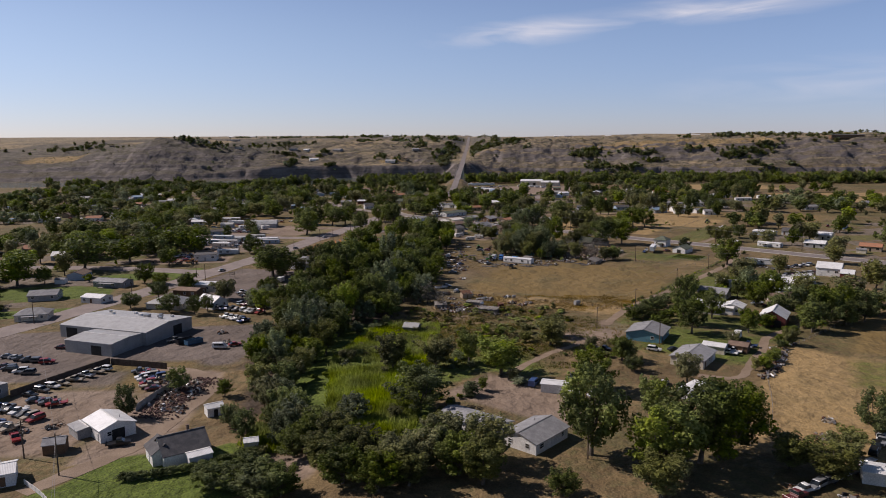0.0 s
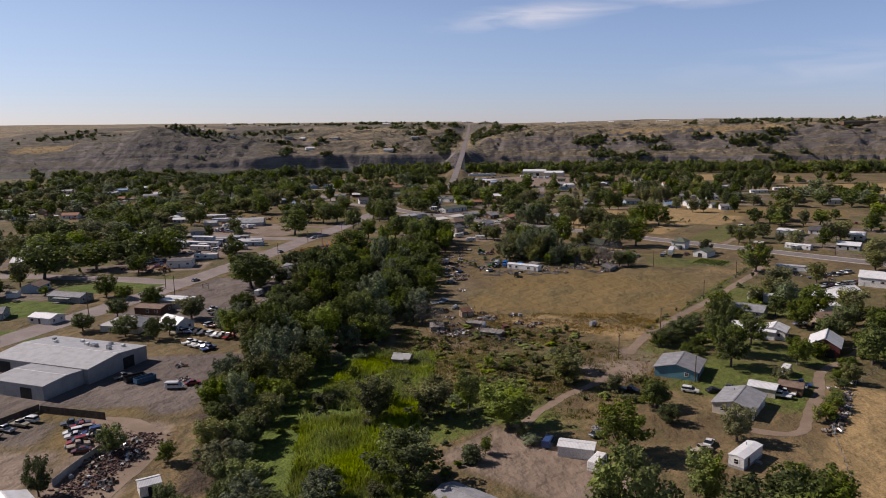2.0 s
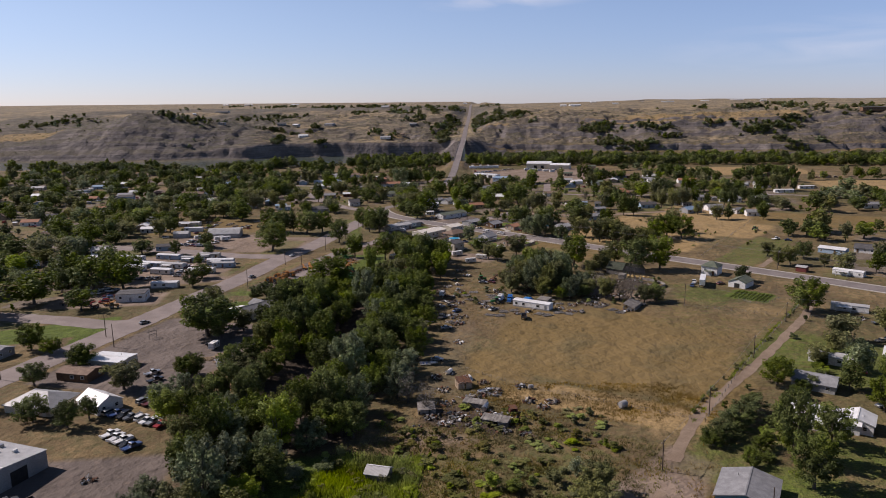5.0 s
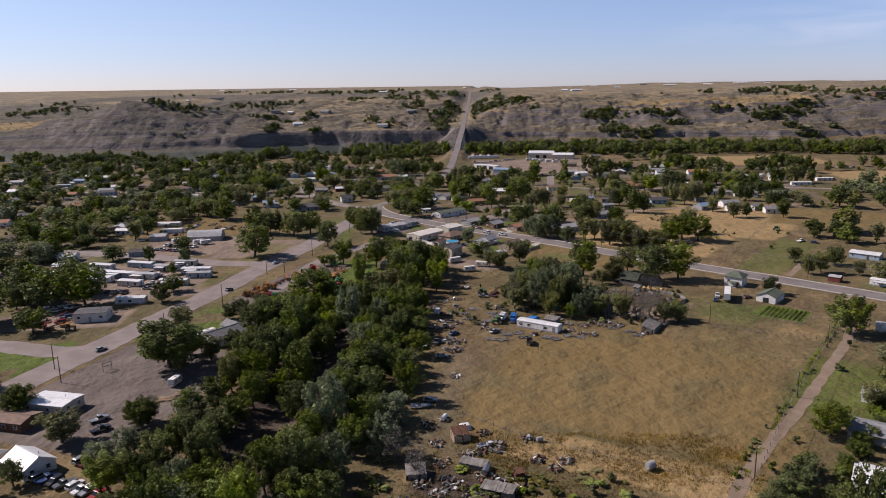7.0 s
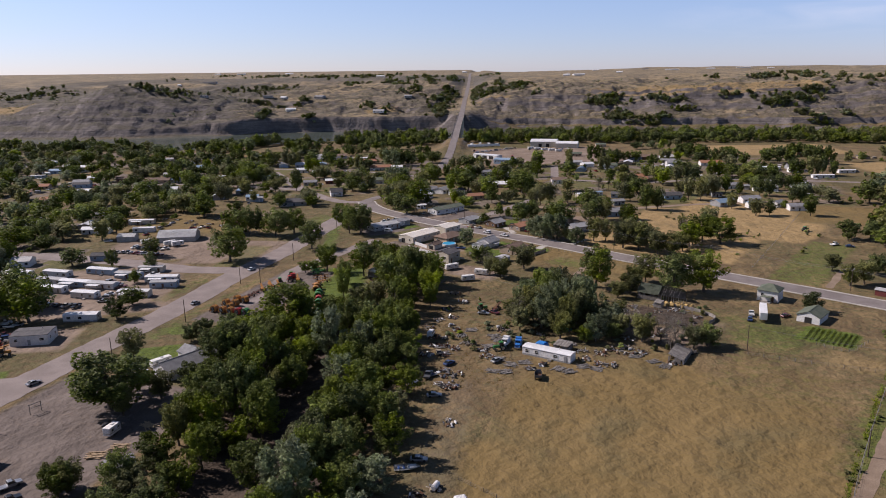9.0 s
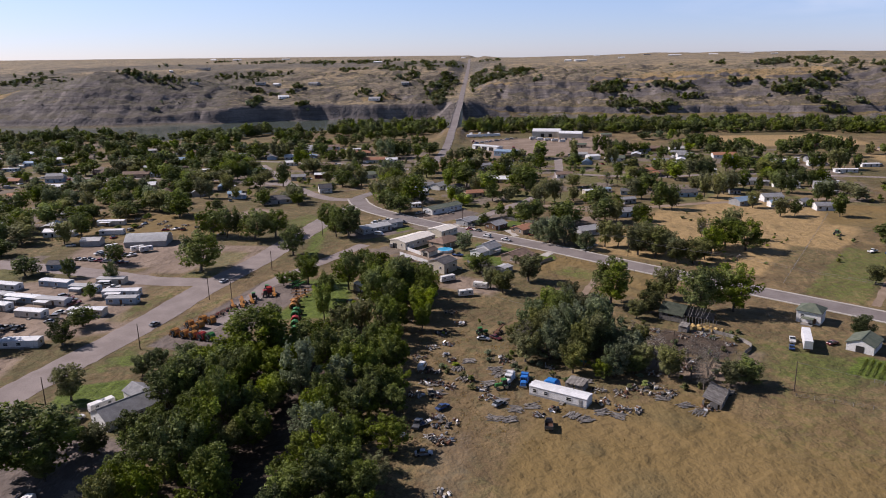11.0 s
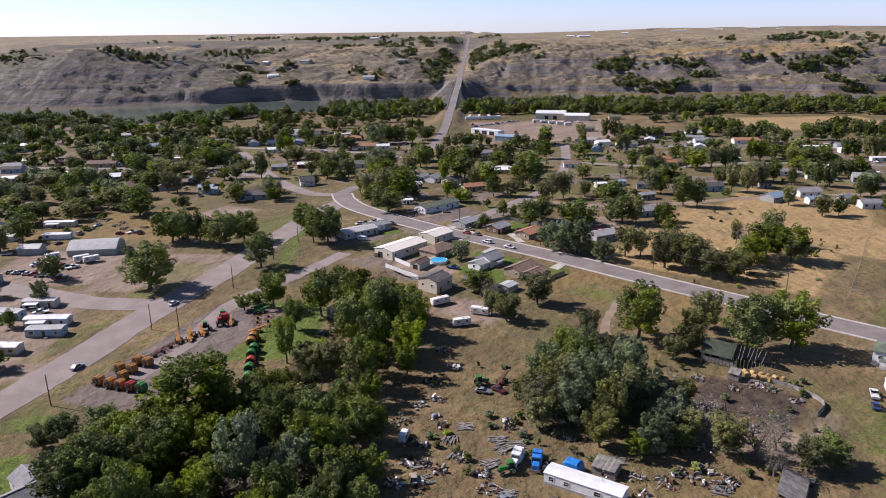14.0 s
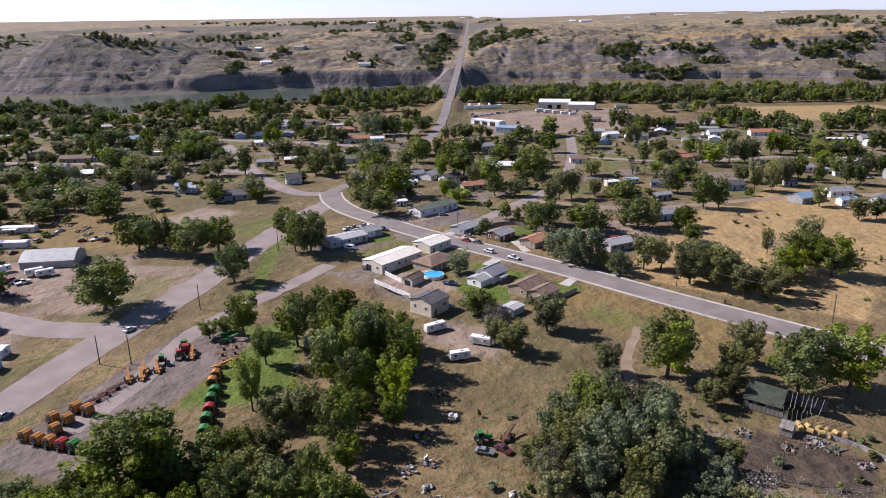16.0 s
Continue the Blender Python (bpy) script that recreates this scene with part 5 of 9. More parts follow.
def in_belt(x, y):
    if y < -230 or y > 175:
        return False
    lo = float(np.interp(y, [-230, -200, -181, -151, -131, -100, -72, -47, -18, -3, 10, 25, 60, 80, 112, 160, 175], [-38, -50, -61, -71, -75, -80, -83, -85, -88, -90, -86, -82, -80, -60, -52, -56, -52]))
    hi = float(np.interp(y, [-230, -195, -141, -104, -84, -61, -12, 20, 60, 112, 132, 150, 175], [-40, -43, -53, -47, -34, -26, -24, -24, -27, -21, -27, -41, -50]))
    creek = float(np.interp(y, [-60, -20, 30, 60, 90], [-60, -58, -52, -47, -42]))
    if -70 < y < 95 and abs(x - creek) < 4.2:
        return False
    return lo < x < hi


n_belt = 0
for y in np.arange(-228, 176, 9.0):
    for x in np.arange(-100, -16, 9.2):
        px, py = x + belt.uniform(-3, 3), y + belt.uniform(-3, 3)
        if not in_belt(px, py):
            continue
        if py > 84 and belt.random() < (0.4 if px < -44 else 0.15):
            continue
        edge = not (in_belt(px - 11, py) and in_belt(px + 11, py))
        k = belt.random()
        mt = "leaf" if k < (0.66 if py < 70 else 0.42) else "leaf_bright" if k < 0.76 else "leaf_silver" if k < 0.84 else "leaf_olive" if k < 0.90 else "leaf_dark"
        if py < -90 and belt.random() < 0.35:
            mt = "leaf_silver" if belt.random() < 0.45 else "leaf_olive"
        h = belt.uniform(8, 13) if edge else belt.uniform(9.5, 18.5)
        if py < -150:
            h *= 0.72
        if py > 130:
            h = min(h, 12.0)
        tree(px, py, h, belt.uniform(4.4, 6.0) * (h / 13) ** 0.5, mt, 0, group="trees along the creek")

# single trees: place, height, crown radius
FAR_SPOTS = []


def row(mt, lod, *quads):
    for x, y, h, r in quads:
        if lod:
            FAR_SPOTS.append((x, y, h, r, mt, lod))
            TREE_AT.append((x, y, r))
        else:
            tree(x, y, h, r, mt, lod)


row("leaf", 0, (-134, 167, 18, 11), (-127, 224, 16, 9), (-118, 232, 15, 8), (-98, 194, 15, 6.5), (-92, 248, 15, 7), (-77, 228, 18, 8.5), (45, 123, 18, 8), (76, 115, 18, 8), (89, 116, 18, 8), (-77, 71, 17, 11))
row("leaf", 0, (-110, 2, 17, 12), (-90, 34, 13, 6), (-86, 40, 14, 6), (25, -207, 21, 7.5), (74.5, -105, 14, 5.6), (48, -210, 18, 8.5), (39, -216, 16, 8), (55, -207, 17, 7.6), (60, -200, 14, 6), (132, 38, 15, 8))
row("leaf_bright", 0, (-79, 147, 13, 6), (-62, 103, 15, 4), (-51, 100, 10, 4.5), (-89, 145, 6, 3.6), (-86, 150, 5, 3), (6, -152, 11, 8), (-4, -141, 10, 4.5), (43, -189, 12, 4.5), (-66, 128, 11, 4))
row("leaf", 0, (-60, 140, 17, 6), (-54, 150, 15, 6.5), (-48, 132, 18, 6.5), (-38, 141, 14, 6), (-34, 126, 17, 6), (-29, 136, 13, 5.5), (-44, 117, 18, 6.5), (-50, 158, 12, 5.5), (-26, 122, 15, 5.5))
row("leaf_silver", 0, (36, 58, 10, 4.2), (40, 66, 9, 4), (18, 70, 12, 5), (38, 78, 12, 5), (-32, -189, 7, 4.2), (36, 94, 14, 5), (33, 82, 17, 5.5), (26, 98, 15, 5), (44, 72, 9, 4.5))
row("leaf_olive", 0, (28, 66, 13, 5))
row("leaf_silver", 0, (22, 80, 15, 6))
row("leaf_silver", 0, (26, 76, 17, 6), (14, 88, 14, 5.5))
row("leaf", 0, (20, 92, 17, 5.5))
row("leaf_olive", 0, (24, 60, 10, 4.5), (30, 88, 16, 6), (12, 76, 11, 5), (48, 80, 8, 4))
row("leaf_grey", 0, (10, 72, 11, 4.5), (50, 66, 10, 4))
row("leaf_olive", 0, (30, 72, 15, 6), (16, 82, 13, 5.5))
row("leaf", 0, (23, 86, 17, 6), (42, 60, 6, 3.5), (32, 56, 6, 3))
row("leaf_olive", 0, (10, 68, 10, 5), (8, 78, 9, 4.5), (46, 64, 8, 4))
row("leaf_grey", 0, (58, 56, 12, 5), (64, 60, 10, 4.5), (60, 50, 9, 4), (-24, -60, 9, 4), (-18, -66, 8, 3.6), (-2, 150, 9, 4.5))
row("leaf_olive", 0, (52, 58, 10, 5), (68, 52, 8, 4.5), (-27, -149, 12, 6), (-14, -146, 10, 6.5), (23, -121, 9, 6), (15, 152, 12, 7), (4, 136, 9.5, 5.4), (-1, 142, 9, 4.3), (29, 124, 9, 4.5), (62, 122, 10, 5), (68, 131, 13, 6))
row("leaf_dark", 0, (-16, -181, 12, 7.6), (45, -138, 7, 3.7), (-56, -201, 7.5, 3.2), (-62, -194, 6, 2.6), (-91, -189, 9, 2.8), (-86, -169, 7, 3.3), (-6, 164, 8.5, 6), (73, 54, 8, 5), (-99, -42, 8, 4), (93, -194, 11, 4.8), (-51, 84, 9, 4), (-43, -227, 6.5, 6))
row("leaf_dark", 0, (126, -92, 15, 7), (134, -92, 10, 5.4), (143, -87, 13, 5), (66, -75, 6, 4), (62, -80, 5, 4), (70, -70, 6, 4.2), (58, -84, 5, 3.6), (75, -64, 6, 4), (-48, -222, 6, 5), (-54, -226, 5.5, 4.5), (17, -226, 5.4, 3.6), (46, -148, 5, 3))
row("leaf_olive", 0, (73, -217, 8, 6.2), (66, -212, 8, 5.5), (80, -208, 7, 5), (-6, -210, 10, 5.9), (2, -212, 11, 6.4), (-10, -207, 8.5, 4), (-12, -216, 9, 5), (36, -226, 9, 6), (84, -224, 9, 5.5), (-18, -220, 9, 5.5), (-26, -212, 8, 5))
row("leaf_olive", 0, (-33, -206, 9, 5), (-44, -196, 8, 4.6), (-33, -217, 9, 5.5), (-14, -223, 8, 5), (1, -222, 10, 5.5), (-18, -214, 6, 4), (-57, -180, 9, 5), (132, -60, 9, 5))
row("leaf", 0, (-38, -203, 9, 5), (-49, -188, 10, 5.2), (-20, -226, 8, 5), (-4, -218, 9, 5.5), (-9, -213, 9, 5), (-28, -222, 8, 5), (127, -87, 14, 4.6), (136, -84, 14, 4.4), (88, -83, 11, 5), (125, -44, 12, 6), (114, -80, 9, 4.5), (-71, -173, 5, 2.6), (144, -76, 10, 5))
row("leaf_olive", 0, (153, 125, 10, 4.6), (160, 127, 11, 5), (156, 149, 8, 4.5), (176, 123, 7, 3.5))
row("leaf_dark", 0, (173, 142, 10, 5), (123, 91, 8, 4), (-208, 66, 12, 6), (-206, 77, 12, 6), (-191, 157, 9, 3.4), (-168, 151, 9, 3.2), (-148, 79, 9, 4.5))
row("leaf_olive", 0, (-121, 38, 11, 5), (-98, 9, 9, 4.6), (-104, -2, 8, 4))
row("leaf", 0, (-91, 15, 9, 4.4), (-107, 14, 7, 3.5))
row("leaf_dark", 0, (-104, 58, 8, 4), (-95, 60, 9, 5), (-85, 63, 9, 5), (-108, 55, 7, 3), (-92, 52, 9, 5))
row("leaf", 0, (-88, 56, 10, 5), (-78, 54, 11, 5.5), (-90, 44, 11, 5))
row("leaf_bright", 0, (-82, 50, 12, 5.5), (-86, 36, 12, 5))
row("leaf", 0, (75, -92, 19, 5), (44, -138, 8, 4), (31, -165, 12, 6), (95, -103, 9, 4))
row("leaf_olive", 0, (59, -158, 9, 4.5), (36, -127, 5, 2.5), (84, -120, 5, 3), (103, -119, 6, 3.2))
row("leaf_dark", 0, (-40, -226, 7, 4.5), (-30, -212, 7, 4.5), (124, -70, 11, 5), (-140, -34, 9, 5))
for q in spline(((82, -147), (92, -134), (105, -109), (119, -92), (127, -80)), 3.6):
    tree(q[0] + tr.uniform(-1, 2.2), q[1] + tr.uniform(-1, 1), tr.uniform(1.8, 4.2), tr.uniform(1.5, 2.6), tr.choice(("leaf_dark", "leaf_olive", "leaf")), 1, "shrub", "brush along the drive", "rough dark green brush beside the drive")
row("leaf", 1, (-245, 311, 11, 7), (-193, 282, 12, 8), (-152, 318, 9, 6), (-138, 340, 10, 6), (-112, 387, 12, 7), (-242, 333, 10, 6), (-176, 300, 7, 4.5), (-128, 318, 8, 5))
row("leaf", 0, (-130, -77, 8, 5), (-118, -80, 8, 3.6), (-115, -74, 7, 3), (-147, -50, 8, 4.5), (-139, -37, 8, 4), (-170, -16, 10, 5), (-160, -20, 6, 4), (-150, -70, 7, 4.5), (112, -62, 11, 5), (90, -42, 9, 5))
row("leaf", 1, (-198, 92, 17, 10), (-194, 70, 16, 9), (-181, 74, 17, 9), (-210, 80, 15, 9), (-221, 92, 16, 9), (-153, 232, 15, 8), (-196, 288, 15, 9), (-252, 318, 16, 10), (-67, 308, 12, 7), (-57, 289, 12, 8), (-52, 326, 17, 9), (0, 327, 12, 5.4))
row("leaf", 1, (23, 369, 17, 9.5), (-19, 380, 15, 10), (64, 265, 14, 8), (86, 267, 9, 5.4))
row("leaf_olive", 0, (69, 194, 14, 7), (76, 189, 15, 7), (84, 181, 12, 6), (91, 178, 12, 6), (80, 198, 12, 6), (98, 186, 9, 5))
row("leaf", 0, (114, 208, 16, 8), (122, 202, 15, 8), (104, 196, 13, 6.5))
row("leaf_grey", 0, (106, 212, 12, 5.5))
row("leaf_olive", 0, (-116, -52, 9, 6.5), (25, -110, 8, 5), (-98, -40, 8, 4.5), (-103, -38, 6, 3))
row("leaf_olive", 0, (58, 113, 9, 5), (52, 108, 7, 4))
row("leaf_silver", 0, (-97, -66, 8, 4.5), (-93, -60, 9, 4))
row("leaf_bright", 0, (-90, -76, 10, 5.5))
row("leaf_silver", 0, (29, 217, 14, 7), (36, 214, 15, 7), (46, 204, 9, 5))
row("leaf_silver", 1, (24, 226, 10, 5), (-14, 204, 9, 4.8))
row("leaf", 1, (-223, 22, 18, 12), (-232, -23, 16, 10), (-209, 46, 14, 10), (-181, 36, 10, 6), (-240, 60, 15, 10), (-258, -60, 15, 9), (-220, -70, 13, 8), (-251, 164, 12, 7), (-294, 205, 14, 9), (-165, 128, 6, 3), (-180, 178, 10, 4.5), (-150, 96, 7, 5))
row("leaf_olive", 1, (150, -60, 12, 7), (165, -70, 10, 6), (140, -40, 9, 6), (128, 0, 10, 6), (150, 12, 9, 5), (176, -30, 13, 7), (120, -14, 8, 5), (110, -24, 7, 4), (190, 40, 10, 6), (205, 70, 11, 7), (180, 110, 10, 6), (215, 130, 12, 8))

# hedge along the lane
for i in range(26):
    q = spline(((58, -92), (72, -70), (92, -40), (112, -12)), 3.0)
    p = q[min(len(q) - 1, int(i * len(q) / 26))]
    tree(p[0] + 6 + tr.uniform(-2, 3), p[1] - 3, tr.uniform(2, 4.6), tr.uniform(1.6, 2.9), tr.choice(("leaf_dark", "leaf", "leaf_bright")), 0, "shrub", "hedge along the lane", "bushy green hedge shrub")
# willow scrub in the slough and round the tumbled sheds
for i in range(38):
    x, y = tr.uniform(-50, 30), tr.uniform(-215, -92)
    if in_belt(x, y) or not off_road(x, y, 3) or (y < -172 and x > -6):
        continue
    tree(x, y, tr.uniform(1.6, 4.5), tr.uniform(1.4, 3.0), tr.choice(("leaf_silver", "leaf_olive", "leaf_bright", "leaf_olive")), 1, "shrub", "scrub in the slough", "low grey-green willow shrub")


# ================================================================ buildings
def arch_shed(x, y, w, d, h, rot, label, roof="roof_white", wall="steel_grey", rise=2.2):
    """A shed with upright sides and a shallow curved roof; its length runs along x."""
    ob = thing("arched_shed", x, y, ground_z(x, y), rot, label, "shed")
    n = 12
    arc = [(-d / 2 + d * i / n, h + rise * math.sin(math.pi * i / n)) for i in range(n + 1)]
    bm = bmesh.new()
    prof = [(-d / 2 + 0.1, -0.3)] + [(a * 0.985, b - 0.12) for a, b in arc] + [(d / 2 - 0.1, -0.3)]
    for sx in (-1, 1):
        vs = [bm.verts.new((sx * w / 2, a, b)) for a, b in prof]
        bm.faces.new(vs if sx > 0 else vs[::-1])
    for s in (-1, 1):
        add_box(bm, 0, s * (d / 2 - 0.1), -0.3, w, 0.2, h + 0.3)
    part("wall", bm, M[wall], ob)
    bm = bmesh.new()
    a = [bm.verts.new((-w / 2 - 0.3, p, q)) for p, q in arc]
    b = [bm.verts.new((w / 2 + 0.3, p, q)) for p, q in arc]
    for i in range(n):
        bm.faces.new((a[i], b[i], b[i + 1], a[i + 1]))
    bmesh.ops.solidify(bm, geom=bm.faces[:], thickness=0.12)
    part("roof", bm, M[roof], ob)
    part("sliding_door", box(w / 2 + 0.06, 0, 0, 0.12, d * 0.4, h * 0.85), M["grey_wall"], ob)
    return ob


H = house
# warehouse with its lower wing
wh = H(-132, -108, 39, 24, -16, 4.6, "steel_grey", "roof_metal", 0.10, 0.2, "warehouse", "wide grey sheet-metal warehouse with a low roof", "warehouse", wins=False, openings=(("e", 4, 4.5, 3.6), ("s", -14, 5, 3.8)))
part("roof_unit", box(6, 4, 5.2, 2.2, 1.6, 1.3, bevel=0.06), M["chrome"], wh)
for i, (ux, uy) in enumerate(((10, 6), (2, 5), (13, 3), (-3, 8), (8, 9), (-10, 4), (-14, 7), (14, 8))):
    part("roof_unit", box(ux, uy, 5.7 - uy * 0.1, 1.3 - 0.08 * i, 1.2, 0.9 + 0.05 * (i % 3), bevel=0.05), M["trim" if i % 2 else "chrome"], wh)
H(-129.5, -127.5, 20, 16, -16, 4.2, "steel_grey", "roof_metal", 0.07, 0.15, "warehouse_wing", "low grey metal wing in front of the warehouse", "warehouse", wins=False, openings=(("s", 3.5, 4.2, 3.2),))
H(-90, -199, 10.5, 8.3, -41, 3.2, "white", "roof_white", 0.32, 0.35, "workshop", "white metal-roofed workshop beside the dirt drive", "workshop", openings=(("e", 0, 3, 2.6),))
H(-96, -200, 6, 5, -41, 2.3, "grey_wall", "roof_metal", 0.12, 0.3, "carport", "low metal-roofed carport beside the workshop", "carport", wins=False)
H(-97, -210, 4.6, 4, 20, 2.5, "brown_wall", "shingle_grey", 0.45, 0.3, "garden_shed", "brown wooden shed with a grey roof", "shed", wins=False)
H(-66.6, -211.4, 9.8, 8.8, 38, 3.0, "white", "shingle_dark", 0.62, 0.45, "house", "white house with dark shingle roof and cross gable", "house", chimney=True)
H(-70.5, -213.0, 6.5, 5.5, -52, 2.9, "white", "shingle_dark", 0.62, 0.35, "house_wing", "white gabled front wing with dark shingles", "house")
H(-61.5, -214.5, 5, 4, 38, 2.5, "white", "roof_white", 0.2, 0.25, "garden_room", "low white lean-to room with a pale roof", "house", wins=False)
H(-69, -186, 4.2, 3.6, 35, 2.4, "white", "roof_white", 0.35, 0.25, "garden_shed", "small white shed by the drive", "shed", wins=False, openings=(("s", 0, 1, 1.9),))
H(-52.6, -206, 3.2, 2.8, 20, 2.2, "cream", "roof_white", 0.4, 0.2, "garden_shed", "tiny white garden shed at the hedge's end", "shed", wins=False)
H(-101, -226, 9, 6.5, 30, 2.9, "white", "roof_white", 0.3, 0.35, "house", "white outbuilding with a pale roof", "house")
H(-140, -178, 12, 11, -16, 3.6, "grey_wall", "roof_metal", 0.08, 0.2, "workshop", "grey flat-roofed block by the lot", "workshop")
H(-181, -88, 12, 8.5, 16, 2.9, "cream", "shingle_grey", 0.4, 0.6, "house", "cream house with a grey hip roof", "house", hip=True, porch=True)
H(-199, -52, 12, 9, 16, 2.8, "grey_wall", "shingle_grey", 0.35, 0.5, "house", "grey house with a grey gabled roof", "house")
H(-183, -22, 17, 8, -12, 2.8, "grey_wall", "shingle_grey", 0.28, 0.4, "house", "long grey house with a low roof and wooden deck", "house", porch=True)
H(-172, -57, 11, 7, -15, 2.6, "white", "roof_white", 0.28, 0.3, "garage", "white garage with a pale metal roof", "garage", garage=True)
H(-205, -92, 11, 8, 10, 2.8, "white", "shingle_dark", 0.4, 0.5, group="houses of the town", label="white house with a dark gabled roof")
H(-134, -66, 16, 12, -10, 2.7, "cream", "roof_metal", 0.4, 0.6, "house", "house with a broad grey hip roof under trees", "house", hip=True)
H(-116, -66, 10.5, 8, -30, 2.9, "white", "roof_white", 0.55, 0.4, "house", "white house with a steep white metal roof", "house")
H(-131, -31, 14, 9, -10, 3.2, "cream", "roof_white", 0.08, 0.2, "workshop", "flat cream-roofed shop by the lumber yard", "workshop")
H(-136, -42, 12, 8, -10, 2.8, "brown_wall", "shingle_brown", 0.2, 0.3, "workshop", "low brown shop with a shingled roof", "workshop")
H(-90, -31, 6.4, 5.4, 35, 2.6, "grey_wall", "shingle_grey", 0.35, 0.5, "yard_office", "small hut with a grey hip roof at the yard", "hut", hip=True)
H(-99, 31, 19, 9, 54, 3.1, "white", "shingle_grey", 0.5, 0.4, "house", "long white house with a grey shingled roof under trees", "house")
H(-101.5, 40, 7, 6, -36, 2.9, "white", "shingle_grey", 0.5, 0.35, "house_wing", "white wing with grey shingles", "house")
H(-166, 54, 13, 9, 12, 3.8, "white", "shingle_dark", 0.06, 0.12, "shop", "white block building with a dark flat roof", "shop")
arch_shed(-182, 217, 21, 14, 2.9, 10, "blue-grey shed with a pale curved metal roof", "roof_white", "steel_grey", 3.0)
H(-204, 172, 10, 7, 10, 2.8, "blue_wall", "shingle_dark", 0.3, 0.3, group="houses of the town", label="small blue house with a dark roof")
H(-212, 215, 10, 7, 8, 3.0, "grey_wall", "roof_metal", 0.35, 0.3, "workshop", "grey metal shed on dry ground", "shed", wins=False)
H(-238, 236, 9, 6, 8, 2.6, "white", "roof_metal", 0.3, 0.3, "workshop", "low shed with a bright metal roof", "shed", wins=False)

for x, y, rot, w in ((-209, 140, -12, 14), (-190, 123, -12, 16), (-189, 144, -12, 15), (-153, 131, 4, 15), (-155, 108, 0, 14), (-161, 77, 6, 13), (-196, 114, -12, 14), (-176, 106, -10, 12), (-204, 127, -12, 14), (-229, 140, -10, 15), (-226, 262, 5, 16), (-213, 238, 5, 13), (-148, 122, 4, 12), (-222, 122, -10, 14), (-172, 137, -8, 13), (-176, 120, -10, 14), (-166, 148, 4, 12), (-238, 128, -10, 14)):
    k = random.Random(int(-x * 3 + y))
    mobile_home(x, y, w, 4.2, rot, k.choice(("white", "white", "cream", "blue_wall")), k.choice(("roof_white", "roof_white", "roof_metal")), "", "homes of the trailer park", k.random() < 0.6)

# east of the creek, south of the pasture
H(58, -110, 13, 12, 65, 2.9, "teal", "shingle_grey", 0.26, 0.55, "house", "teal house with white trim and a grey shingle roof", "house")
H(92.5, -69.5, 17, 9, -30, 3.0, "white", "roof_white", 0.24, 0.5, "house", "white house with a bright white metal roof", "house", porch=True)
H(99.5, -72.5, 8, 8, 60, 3.0, "white", "roof_white", 0.34, 0.4, "house_wing", "white gabled wing with a metal roof", "house")
H(109, -89.5, 12, 9, 62, 3.6, "red_wall", "roof_white", 0.55, 0.45, "barn", "red barn with white trim and a white metal roof", "barn", wins=False, openings=(("w", -1.8, 2.6, 2.6), ("w", 1.8, 2.6, 2.6)))
H(66, -138, 13, 10, 58, 2.8, "cream", "shingle_grey", 0.26, 0.5, "house", "cream house with a pale low-pitched roof", "house", garage=True)
H(76, -127, 7, 5, -30, 2.5, "cream", "roof_white", 0.25, 0.35, "garden_shed", "cream shed with a pale roof", "shed", wins=False)
H(84, -126, 6, 4.5, -30, 2.4, "brown_wall", "shingle_brown", 0.35, 0.3, "garden_shed", "brown plank shed with shingled roof", "shed", wins=False)
mobile_home(57.5, -168, 9.5, 3.4, 48, "white", "roof_white", "short white trailer home under trees", awning=False)
H(-1, -193, 17, 7, -36, 2.8, "white", "shingle_grey", 0.26, 0.5, "house_wing", "long white wing with a grey shingled roof", "house")
H(13, -200, 13, 9.5, 52, 2.8, "white", "shingle_grey", 0.30, 0.5, "house", "white house with a low grey gable by a big cottonwood", "house")
H(21, -166, 8, 4.2, -14, 2.5, "white", "roof_white", 0.2, 0.25, "garden_shed", "long white shed on bare dirt", "shed", wins=False)
H(82, -217, 7, 5.5, -20, 2.6, "white", "roof_white", 0.12, 0.2, "garden_shed", "white flat-roofed shed among parked cars", "shed", wins=False)
H(-26, -104.5, 5.4, 4.2, -12, 2.3, "old_wood", "roof_metal", 0.5, 0.4, "garden_shed", "old plank shed with a bright tin roof in weeds", "shed", wins=False)
H(101, -43, 12, 9, -32, 2.7, "grey_wall", "shingle_grey", 0.35, 0.5, group="houses by the lane", label="grey house with a grey gable hidden by trees")
H(116, -22, 15, 6, -32, 2.7, "white", "roof_metal", 0.22, 0.4, group="houses by the lane", label="white house with a metal roof among trees")
H(139, -21, 11, 9, -32, 2.8, "tan_wall", "roof_white", 0.36, 0.5, group="houses by the lane", label="tan house with a white metal gable")
H(125, -54, 10, 7, 10, 2.8, "tan_wall", "shingle_brown", 0.34, 0.5, group="houses by the lane", label="tan house with a brown shingled roof")
H(133, -38, 7, 5, 12, 2.6, "white", "roof_white", 0.2, 0.3, "garage", "small white garage with a dark doorway", "garage", wins=False, openings=(("s", 1.5, 2.2, 2.0),))
H(150, -14, 10, 8, 20, 2.8, "white", "roof_white", 0.4, 0.4, group="houses by the lane", label="white cottage with a white metal roof")
H(172, 6, 11, 9, -32, 4.2, "white", "roof_white", 0.5, 0.4, group="houses by the lane", label="tall white house with a white gable")
H(176, -4, 6, 6, -32, 3.0, "red_wall", "roof_white", 0.5, 0.3, "garden_shed", "small red shed with a pale roof", "shed", wins=False)
